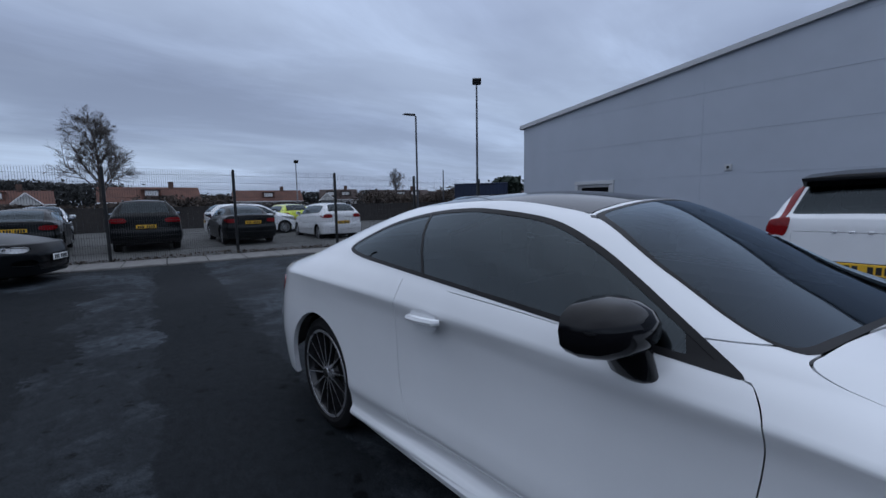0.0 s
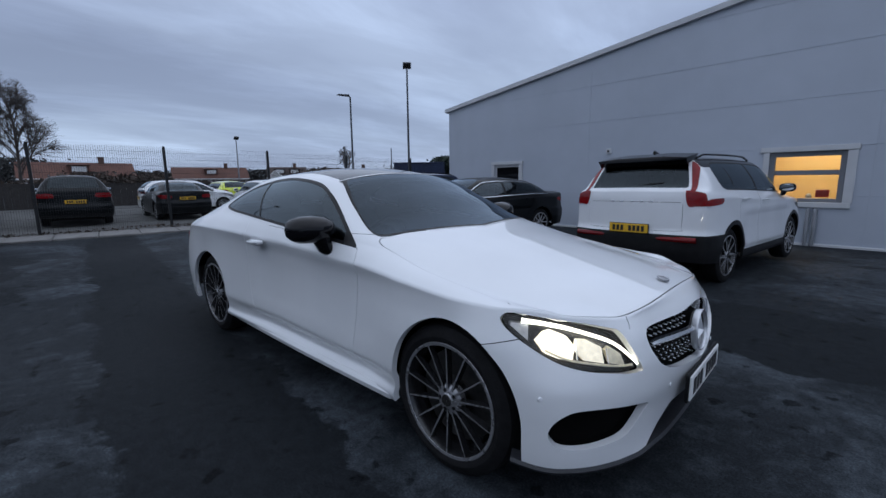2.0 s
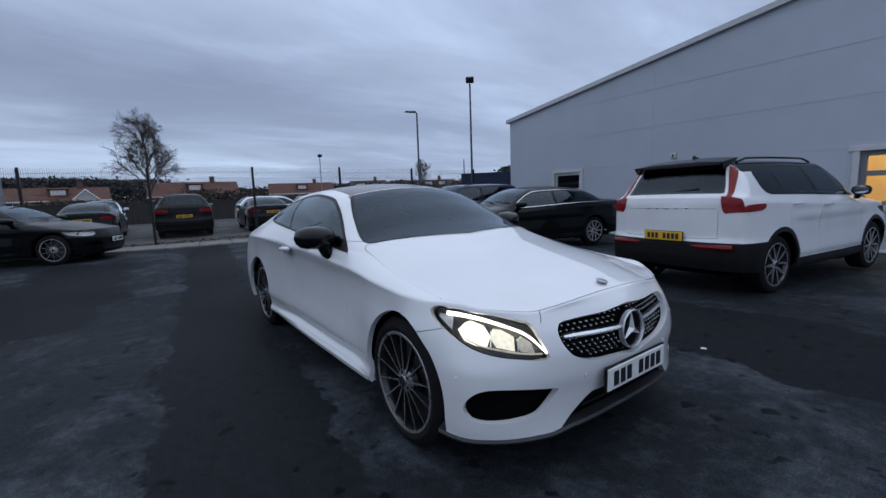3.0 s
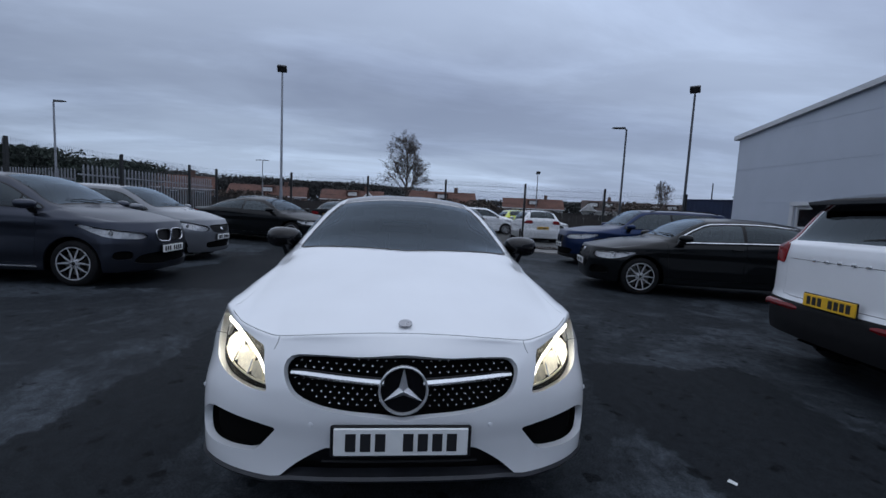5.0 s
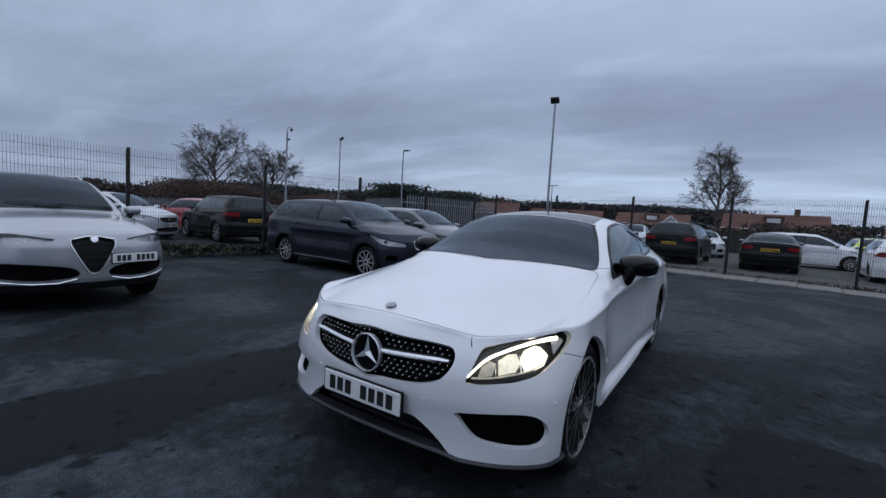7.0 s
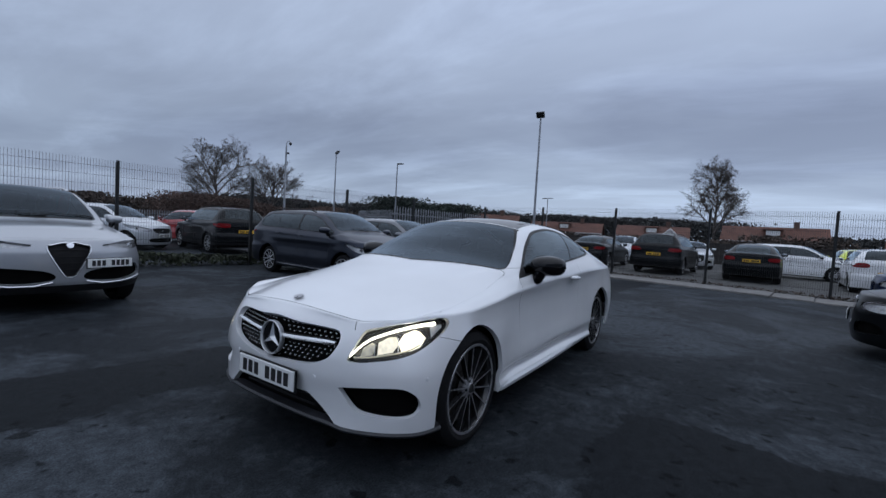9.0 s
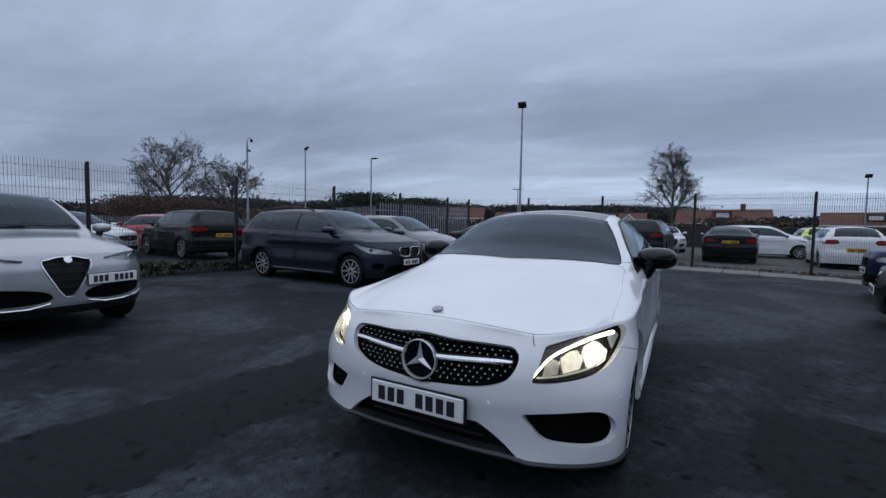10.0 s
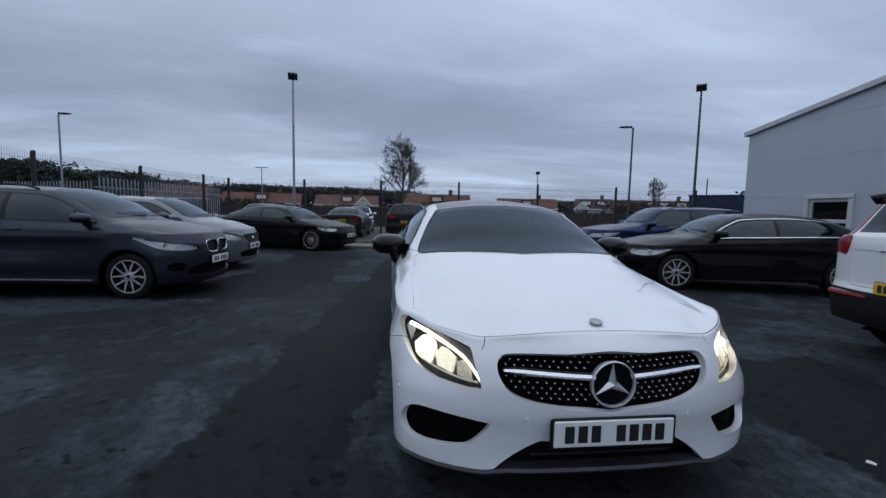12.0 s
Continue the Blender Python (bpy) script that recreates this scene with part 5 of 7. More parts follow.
    part("small_ornament", lathe([(0.001, 0.0), (0.05, 0.0), (0.055, 0.04), (0.03, 0.09), (0.001, 0.10)], 14, "z"), TRIM, root, m=pose(10.80, 0.30, 0.88))
    la = bpy.data.lights.new("office_lamp", "AREA")
    la.energy, la.color, la.size = 48, (1.0, 0.78, 0.46), 1.6
    lo_ = new("office_lamp", la)
    lo_.parent, lo_.matrix_basis = root, pose(10.8, 1.1, 2.45)
    # small vent and paired pipes
    part("wall_vent", join(box(6.42, -0.02, 2.10, 0.15, 0.05, 0.15, 0.01), box(6.42, -0.05, 2.10, 0.085, 0.02, 0.085, 0.006)), TRIM, root, "small square white wall vent")
    # no opening is cut: a near-black disc paints the shade of the hole
    part("vent_hole_shade", lathe([(0.001, -0.064), (0.032, -0.062), (0.034, -0.05)], 14, "y"), M["void"], root, m=pose(6.42, 0, 2.10))
    for x in (10.86, 10.98):
        part("pipe", tube([(x, -0.07, -0.2), (x, -0.07, 0.62), (x, -0.05, 0.66)], 0.035, 8), material("grey_pipe", (0.22, 0.23, 0.25), 0.4, 0.3, vary=0.08), root)
    return root


building()


# ---- parked cars ----
def stations(d):
    """Stations of a plain car body from its main measures (origin midway between the axles)."""
    W, hz, (xc, cz), (xh, rz), (xr, rrz), (xb, dz), bz, bzr, yr = d["W"], d["hz"], d["cowl"], d["head"], d["back"], d["deck"], d["bz"], d["bzr"], d["yroof"]
    xf, xt = d["nose"] - 0.50, d["tail"] + d.get("rbow", 0.22)
    xm, xa, xo = (xf + xc) / 2, (xc + xh) / 2, (xh + xr) / 2
    hm = hz + 0.62 * (cz - hz)
    out = [
        (xf, W - 0.085, hz - 0.01, W - 0.20, hz - 0.005, 0.52 * W, hz, hz + 0.005),
        (xm, W - 0.045, hz + 0.45 * (bz - 0.09 - hz), W - 0.15, hm - 0.045, 0.58 * W, hm, hm + 0.03),
        (xc, W - 0.030, bz - 0.11, W - 0.14, cz - 0.045, W - 0.25, cz - 0.01, cz + 0.02),
        (xc - 0.12, W - 0.028, bz - 0.10, W - 0.10, bz - 0.02, W - 0.21, cz + 0.03, cz + 0.10),
        (xa - 0.05, W - 0.022, bz - 0.09, W - 0.075, bz, (W - 0.21 + yr) / 2 + 0.01, (cz + rz) / 2 + 0.02, (cz + rz) / 2 + 0.105),
        (xh, W - 0.018, bz - 0.085, W - 0.065, bz + 0.01, yr + 0.015, rz - 0.055, rz - 0.005),
        (xo, W - 0.015, (bz + bzr) / 2 - 0.08, W - 0.06, (bz + bzr) / 2 + 0.01, yr, rz - 0.03, rz + 0.02),
        (xr, W - 0.02, bzr - 0.08, W - 0.07, bzr, yr - 0.02, rrz - 0.04, rrz),
    ]
    if xb - xt > 0.25:  # a boot behind the rear window
        out += [((xr + xb) / 2, W - 0.03, bzr - 0.075, W - 0.10, bzr - 0.005, yr + 0.0, (rrz + dz) / 2 + 0.0, (rrz + dz) / 2 + 0.05), (xb, W - 0.04, bzr - 0.08, W - 0.15, dz - 0.035, yr + 0.02, dz - 0.005, dz + 0.015), (xt, W - 0.13, dz - 0.06, W - 0.24, dz - 0.03, 0.55 * W, dz - 0.01, dz)]
    else:  # an upright tailgate
        out += [(xb, W - 0.05, dz - 0.10, W - 0.085, dz - 0.01, yr + 0.09, dz + 0.03, dz + 0.04), (xt, W - 0.07, dz - 0.12, W - 0.10, dz - 0.03, yr + 0.10, dz, dz + 0.005)]
    return out


def parked_car(name, label, d, m, paint_mat, fine=0.75, group=""):
    car = thing(name, m, label, "car", group)
    st = stations(d)
    W, hz, xf, xt = d["W"], d["hz"], st[0][0], st[-1][0]
    wb, r, lo = d["wb"] / 2, d["wr"], d.get("low", 0.22)
    fb = d.get("fb", 0.09)
    side = [(lo - 0.05, -0.06), (lo + 0.06, 0.004), (lo + 0.14, 0.0), (0.46, 0.010), (0.60, 0.002), (0.70, -0.004), (d["bz"] - 0.27, -0.004), (d["bz"] - 0.215, 0.006), (d["bz"] - 0.18, 0.009), (d["bz"] - 0.10, 0.0), (d["bz"], 0.0)]
    flare = [(lo - 0.05, -0.03), (lo + 0.06, 0.01), (0.50, 0.026), (0.70, 0.030), (0.85, 0.016), (1.05, 0.0)]
    nose = [(lo - 0.05, 0.02), (lo + 0.04, fb * 0.75), (0.42, fb), (0.55, fb), (hz - 0.16, fb * 0.85), (hz - 0.06, fb * 0.45), (hz + 0.02, 0.0)]
    corner = [(lo - 0.05, 0.0), (lo + 0.06, fb * 0.55), (0.45, fb * 0.75), (0.60, fb * 0.75), (hz - 0.1, fb * 0.3), (hz + 0.02, 0.0)]
    dz = d["deck"][1]
    rb = d.get("rb", 0.09)
    tailp = [(lo, 0.0), (0.36, rb * 0.6), (0.50, rb), (0.62, rb), (0.74, rb * 0.45), (dz - 0.1, rb * 0.3), (dz + 0.02, 0.0)]
    profiles = [(("y", 0.0), nose), (("y", 0.5 * W), nose), (("y", W - 0.12), corner), (("x", wb), flare), (("x", wb - 0.6), side), (("x", -wb + 0.6), side), (("x", -wb), flare), (("x", xt + 0.06), [(p[0], p[1] * 0.6) for p in tailp]), (("b", 0.5 * W), tailp), (("b", 0.0), tailp)]
    zb = [(d["nose"], lo), (wb - 0.5, lo + 0.02), (-wb + 0.5, lo + 0.02), (d["tail"], lo + 0.08)]
    S = skin(st, (0.50 - fb, 3.6, 0.9), (d.get("rbow", 0.22) - rb * 0.8, 3.0, 0.5), zb, profiles, fine)
    ra = r + d.get("gap", 0.055)
    clad = d.get("clad")
    fy, fx, fb_ = S.s_y, S.s_x, S.s_back
    cut_s = lambda poly: (lambda x, y, z, s, tau, q: inside(s, z, poly))
    for xw in (wb, -wb):
        S.cut(arch(xw, ra, r), "arch", kind="belt")
    if clad:  # unpainted plastic round the openings and along the foot
        for xw in (wb, -wb):
            S.cut(arch(xw, ra + 0.055, r), "clad", kind="belt")
        S.cut(lambda x, y, z, s, tau, q: z - np.where(x > wb, clad[0], np.where(x < -wb, clad[2], clad[1])), "clad", kind="belt")
    # glazing
    L = S.lines
    xc, xh, xr, xb = d["cowl"][0], d["head"][0], d["back"][0], d["deck"][0]
    xe = d.get("glass_end", xr - 0.15)
    up = [(x, float(L["zr"](x)) - 0.055) for x in np.linspace(xc - 0.02, xe, 24)]
    dn = [(x, float(L["zb"](x)) + 0.022) for x in np.linspace(xe, xc - 0.02, 24)]
    both = [(x, z) for x, z in up if z > float(L["zb"](x)) + 0.03]
    x_lo = both[-1][0]
    dlo = np.array(both + [(x, z) for x, z in dn if x >= x_lo - 0.02])
    for _ in range(2):
        dlo = 0.25 * np.roll(dlo, 1, 0) + 0.5 * dlo + 0.25 * np.roll(dlo, -1, 0)
    S.cut(lambda x, y, z, s, tau, q: np.where((tau > 0.4) & (tau < 2.5) & (x < xc + 0.1), inside(x, z, dlo), 1.0), "trim", kind="cap")
    S.cut(lambda x, y, z, s, tau, q: inside(x, z, dlo) + 0.014, "glass0", ("trim",))
    splits = d["pillars"]
    for k, px in enumerate(splits):
        S.cut(lambda x, y, z, s, tau, q: np.abs(x - px + 0.12 * (z - 1.2)) - (0.03 if k == 1 or len(splits) == 1 else 0.016), "trim", (f"glass{k}",))
        S.cut(lambda x, y, z, s, tau, q: x - px + 0.12 * (z - 1.2), f"glass{k + 1}", (f"glass{k}",))
    scr = rounded([(xc - 0.02, 3.4), (xc - 0.02, 3.4), (xc - 0.05, 2.4), (xc - 0.11, 2.07), (xa_ := (xc + xh) / 2, 2.06), (xh + 0.05, 2.08), (xh + 0.02, 2.14), (xh + 0.03, 3.4), (xh + 0.03, 3.4)], 5)
    S.cut(lambda x, y, z, s, tau, q: inside(q, tau, scr), "scr_trim", kind="cap")
    S.cut(lambda x, y, z, s, tau, q: inside(q, tau, scr) + 0.03, "screen", ("scr_trim",))
    r0, r1 = d.get("rear_glass", (xr - 0.06, xb + 0.05))
    rg = rounded([(r0, 3.4), (r0, 3.4), (r0, 2.18), (r0 - 0.02, 2.08), (r1 + 0.02, 2.06), (r1, 2.14), (r1, 3.4), (r1, 3.4)], 5)
    S.cut(lambda x, y, z, s, tau, q: inside(q, tau, rg), "rear_glass", kind="cap")
    if d.get("black_roof"):
        S.cut(lambda x, y, z, s, tau, q: np.maximum(1.70 - tau, np.maximum(q - xh - 0.35 * (2.0 - np.minimum(tau, 2.0)), -(q - r0))), "roof", kind="cap")
    # front: lamps, grille, lower intake
    lamp = rounded([(fy(a) if k == "y" else fx(a), z) for k, a, z in d["lamp"]], 5)
    S.band(cut_s(lamp), "lamp", 0.0015, kind="belt")
    fronts = lambda poly: (lambda x, y, z, s, tau, q: np.where(x > 1.0, inside(y, z, poly), 1.0))
    for gi, poly in enumerate(d["grille"]):
        S.cut(fronts(rounded(poly, 5)), "grille", on=("body", "clad"), kind="belt")
    for poly in d.get("intake", []):
        S.cut(fronts(rounded(poly, 5)), "intake", on=("body", "clad"), kind="belt")
    # back: lamps
    for poly in d["tail_lamp"]:
        tl = rounded([(fb_(a) if k == "b" else fx(a), z) for k, a, z in poly], 5)
        S.cut(cut_s(tl), "tail", kind="belt")
    if d.get("tall_lamp"):  # lamps that climb the rear pillars
        a, b = d["tall_lamp"]
        S.cut(lambda x, y, z, s, tau, q: np.maximum(np.maximum(a - tau, tau - b), q - (xr - 0.03)), "tail", on=("body", "roof"), kind="cap")
    if d.get("tailgate"):
        ty, tz0, tz1 = d["tailgate"]
        tg = rounded([(-0.2, tz0), (-0.2, tz0), (ty - 0.06, tz0), (ty, tz0 + 0.06), (ty, tz1), (ty, tz1), (-0.2, tz1), (-0.2, tz1)], 5)
        S.band(lambda x, y, z, s, tau, q: np.where(x < -1.0, inside(y, z, tg), 1.0), "tailgate", 0.0022, kind="belt")
    # doors and bonnet
    gap = 0.0022
    hood = rounded([(xf + 0.6, 3.4), (xf + 0.6, 3.4), (xc + 0.03, 3.4), (xc + 0.03, 3.4), (xc, 2.4), (xc - 0.02, 1.75), (xc + 0.10, 1.2), ((xf + xc) / 2, 1.08), (xf - 0.04, 1.3), (xf + 0.1, 1.8), (xf + 0.6, 2.2)], 5)
    S.band(lambda x, y, z, s, tau, q: np.maximum(inside(q, tau, hood), x - (d["nose"] - fb - 0.07 - 0.10 * (y / 0.6) ** 2)), "bonnet", gap * 1.2, kind="cap")
    for di, (x0, x1) in enumerate(d["doors"]):
        zl = lo + 0.13
        k = ra if x1 < -0.5 else 0.0
        poly = rounded([(x0, 1.9), (x0, 1.9), (x0 + 0.01, 0.9), (x0 - 0.02, 0.5), (x0 - 0.04, zl + 0.03), (x0 - 0.08, zl), (x1 + 0.12 + (0.3 if k else 0), zl), (x1 + 0.05 + (0.22 if k else 0), zl + 0.08), (x1 + (0.06 if k else 0), 0.75), (x1, 0.95), (x1 - 0.02, 1.9), (x1 - 0.02, 1.9)], 5)
        S.band(lambda x, y, z, s, tau, q: np.where(tau < 1.3, inside(x, z, poly), 1.0), f"door{di}", gap, on=("body",))
    PV = np.array([p[:4] for p in S.v])
    near = lambda s0, z0: PV[np.argmin((PV[:, 3] - s0) ** 2 + 4 * (PV[:, 2] - z0) ** 2 + (PV[:, 0] < 0.8) * 9)]
    part("body", S.take("body", skirt=0.025), paint_mat, car)
    part("bonnet", S.take("bonnet", skirt=0.015), paint_mat, car)
    for sd in (1, -1):
        for di in range(len(d["doors"])):
            part("door", S.take(f"door{di}", (sd,), skirt=0.015), paint_mat, car)
        part("window_trim", S.take("trim", (sd,), sink=-0.001), M["trim"], car)
        for k in range(len(splits) + 1):
            g = S.take(f"glass{k}", (sd,))
            if g:
                part("side_window", g, M["privacy" if k > 1 else "side_glass"], car)
        h = part("headlamp", S.take("lamp", (sd,), sink=0.05, skirt=-0.024), d.get("lamp_mat") or M["lamp_silver"], car)
        part("lamp_lens", S.take("lamp", (sd,)), M["lens"], h)
        lc = np.mean(np.array(S.take("lamp", (sd,))[0]), axis=0)
        for k in (-1, 1):
            part("lamp_reflector", moved(lathe([(0.001, -0.02), (0.022, -0.016), (0.034, 0.006), (0.038, 0.002)], 16, "x"), pose(lc[0] - 0.018 - 0.03 * k, lc[1] + sd * 0.055 * k, lc[2] + 0.004 * k, 0, 0, sd * 18)), M["lamp_bright"], h)
        brow = [near((fy(a) if k == "y" else fx(a)), z - 0.014) for k, a, z in d["lamp"][1:4]]
        part("lamp_brow", tube([(p[0] - 0.018, sd * (p[1] - 0.010), p[2]) for p in brow], 0.010, 6), M["lamp_bright"], h)
        if d.get("sill_strip"):
            part("sill_strip", tube([(x, sd * (W - 0.004), lo + 0.075) for x in np.linspace(wb - 0.45, -wb + 0.45, 6)], 0.012, 5), M["silver_bar"], car)
        if d.get("chin"):
            q = [near(fy(y), z) for y, z in d["chin"]]
            part("chin_strip", tube([(p[0] + 0.004, sd * p[1], p[2]) for p in q], 0.011, 6), M["silver_bar"], car)
        g = S.take("tail", (sd,), sink=-0.006, skirt=0.02)
        if g:
            part("tail_lamp", g, M["red_lens"], car)
        mx = xc - 0.22
        mirror_parts(car, mx, sd * (W + 0.035), d["bz"] + 0.085, d.get("mirror") or paint_mat, sd, 0.95)
        for x0, x1 in d["doors"]:
            hx, hzz = x1 + 0.16, float(L["ze"](x1)) + 0.0
            yy = float(L["ye"](hx))
            part("door_handle", tube([(hx - 0.09, sd * (yy + 0.004), hzz - 0.01), (hx - 0.075, sd * (yy + 0.034), hzz - 0.008), (hx + 0.075, sd * (yy + 0.036), hzz - 0.004), (hx + 0.09, sd * (yy + 0.006), hzz - 0.004)], 0.012, 6), d.get("handle") or paint_mat, car)
        if d.get("rails"):
            pts = [(x, sd * (float(L["yr"](x)) - 0.02), float(L["zr"](x)) + (0.05 if 0 < i < 9 else 0.01)) for i, x in enumerate(np.linspace(xh - 0.15, xr + 0.1, 10))]
            part("roof_rail", tube(pts, 0.014, 6), d["rails"], car)
        if d.get("bright_trim"):
            part("window_bright_strip", tube([(x, sd * (float(L["yb"](x)) + 0.02), float(L["zb"](x)) + 0.012) for x in np.linspace(xc - 0.15, x_lo, 20)], 0.013, 5), M["silver_bar"], car)
            part("window_bright_strip", tube([(x, sd * (float(L["yr"](x)) + 0.055), float(L["zr"](x)) - 0.045) for x in np.linspace(xc - 0.25, x_lo + 0.02, 24)], 0.013, 5), M["silver_bar"], car)
    part("windscreen_surround", S.take("scr_trim"), M["trim"], car)
    part("windscreen", S.take("screen"), M["glass"], car)
    wipers(car, S, xc - 0.07, W - 0.30)
    part("rear_window", S.take("rear_glass"), M["privacy"], car)
    if d.get("black_roof"):
        part("roof", S.take("roof", skirt=0.01), M["black_gloss"], car, "gloss black roof")
    if clad:
        part("lower_cladding", S.take("clad", skirt=0.03), M["black"], car)
    g = S.take("grille", sink=0.04, skirt=-0.014)
    if g:
        gr = part("grille", g, M["black"], car)
        V = np.array(S.take("grille")[0])
        zs = np.unique(np.round(np.linspace(V[:, 2].min() + 0.02, V[:, 2].max() - 0.015, 6), 3))
        for z in zs:
            row = V[np.abs(V[:, 2] - z) < 0.03]
            ys = np.sort(row[:, 1])
            if len(ys) < 4:
                continue
            cutp = [float(ys[0])] + [float(b) for a, b in zip(ys, ys[1:]) if b - a > 0.10 for b in (a, b)] + [float(ys[-1])]
            for a, b in zip(cutp[::2], cutp[1::2]):
                if b - a > 0.06:
                    part("grille_slat", tube([(float(row[np.argmin(np.abs(row[:, 1] - y)), 0]) - 0.016, y, z) for y in np.linspace(a + 0.01, b - 0.01, 5)], 0.005, 5), d.get("slat") or M["black"], gr)
        if d.get("grille_rim"):
            for poly in d["grille"]:
                o = rounded(poly, 5)
                for sg in ((1,) if d.get("one_grille") else (1, -1)):
                    pts = []
                    for a, z in o:
                        if d.get("one_grille") and a < -0.001:
                            continue
                        k = np.argmin((V[:, 1] - sg * a) ** 2 + (V[:, 2] - z) ** 2)
                        pts.append((float(V[k, 0]) + 0.004, sg * a, z))
                    if d.get("one_grille"):
                        pts = pts + [(p[0], -p[1], p[2]) for p in reversed(pts)]
                    part("grille_rim", tube(pts + pts[:1] if not d.get("one_grille") else pts, 0.009, 5), d["grille_rim"], gr)
    g = S.take("tailgate", skirt=0.015)
    if g:
        part("tailgate", g, paint_mat, car)
    if d.get("spoiler"):
        x0, x1, zz, hw = d["spoiler"]
        part("roof_spoiler", hull([(x, sy * w, z) for sy in (-1, 1) for x, w, z in ((x0, hw, zz), (x0, hw - 0.02, zz - 0.05), (x1, hw - 0.01, zz - 0.055), (x1, hw - 0.03, zz - 0.085), (x1 + 0.06, hw - 0.02, zz - 0.14), (x0, hw * 0.5, zz + 0.022), (x1 + 0.02, hw * 0.5, zz - 0.03))]), M["black_gloss"], car, angle=40)
        part("aerial_fin", hull([(x0 + 0.28, sy * 0.03, zz + 0.012) for sy in (-1, 1)] + [(x0 + 0.10, sy * 0.03, zz + 0.012) for sy in (-1, 1)] + [(x0 + 0.11, sy * 0.008, zz + 0.075) for sy in (-1, 1)]), M["black_gloss"], car)
        part("rear_wiper", tube([(x1 - 0.03, 0.0, zz - 0.40), (x1 - 0.02, -0.18, zz - 0.375), (x1 - 0.01, -0.34, zz - 0.36)], 0.011, 5), M["black"], car)
    if d.get("reflectors"):
        for sy in (1, -1):
            part("rear_reflector", tube([(d["tail"] + 0.026 + 0.16 * max(0, t - 0.5) ** 1.5, sy * t, d["reflectors"]) for t in np.linspace(0.36, 0.80, 8)], 0.034, 8), M["red_dark"], car)
    if d.get("tail_bars"):
        for k in range(5):
            part("tailgate_letter", box(d["tail"] + 0.025, -0.26 + 0.13 * k, d["tail_bars"], 0.012, 0.045, 0.022, 0.003), M["silver_bar"], car)
    g = S.take("intake", sink=0.04, skirt=-0.014)
    if g:
        part("lower_intake", g, M["void"], car)
    liner(car, wb, ra, W - 0.07, 0.24, r)
    liner(car, -wb, ra, W - 0.07, 0.24, r)
    underbody(car, d["tail"] + 0.25, d["nose"] - 0.3, W - 0.28, lo - 0.02)
    wheel_set(car, (wb, -wb), W - 0.045, r, 0.22, r - d.get("side_wall", 0.095), *d["spokes"], (d.get("alloy") or M["bright_alloy"], M["alloy_dark"], M["bright_alloy"]), 0.7)
    cabin(car, d["tail"] + 0.5, xc + 0.1, W - 0.18, 0.35, (xh - 0.25, xh - 1.05), d["head"][1] - 0.24, xc - 0.25, d["cowl"][1] - 0.05)
    lining(car, S, ("body", "roof", "door0", "door1"), xc + 0.05, 0.5)
    fx_, fy_, fz_, yaw_ = d["plate"]
    number_plate(car, fx_, fy_, fz_, yaw=yaw_)
    bx_, bz_ = d["plate_back"]
    number_plate(car, bx_, 0, bz_, True, True)
    V = np.array(S.take("body")[0])
    part("front_badge", moved(lathe([(0.001, 0.006), (0.034, 0.004), (0.038, -0.004)], 20, "x"), pose(d["badge"][0], 0, d["badge"][1], 0, -20, 0)), M["silver_bar"], car)
    return car


PAINT = dict(
    silver=paint("silver_car_paint", (0.34, 0.355, 0.38), 0.55, 0.36),
    grey=paint("dark_grey_car_paint", (0.038, 0.043, 0.058), 0.85, 0.34),
    black=paint("black_car_paint", (0.005, 0.006, 0.007), 0.1, 0.3),
    navy=paint("dark_blue_car_paint", (0.009, 0.020, 0.062), 0.75, 0.32),
    steel=paint("steel_grey_paint", (0.13, 0.138, 0.155), 0.5, 0.36),
    yellow=paint("hi_vis_yellow_paint", (0.60, 0.68, 0.04), 0.0, 0.35),
    red=paint("red_car_paint", (0.35, 0.012, 0.014), 0.1, 0.3),
    pale=paint("pale_silver_paint", (0.55, 0.57, 0.60), 0.5, 0.36),
)
LOW_LAMP = lambda hz, W: [("y", 0.46 * W, hz - 0.15), ("y", 0.55 * W, hz - 0.075), ("y", 0.80 * W, hz - 0.045), ("x", 1.60, hz - 0.03), ("x", 1.45, hz - 0.035), ("x", 1.55, hz - 0.09), ("y", 0.86 * W, hz - 0.165), ("y", 0.62 * W, hz - 0.185)]
TAIL = lambda xt, z0, z1, W: [[("x", xt + 0.25, z1 - 0.02), ("b", 0.80 * W, z1), ("b", 0.56 * W, z1 - 0.01), ("b", 0.52 * W, z0 + 0.02), ("b", 0.80 * W, z0), ("x", xt + 0.15, z0 + 0.04)]]

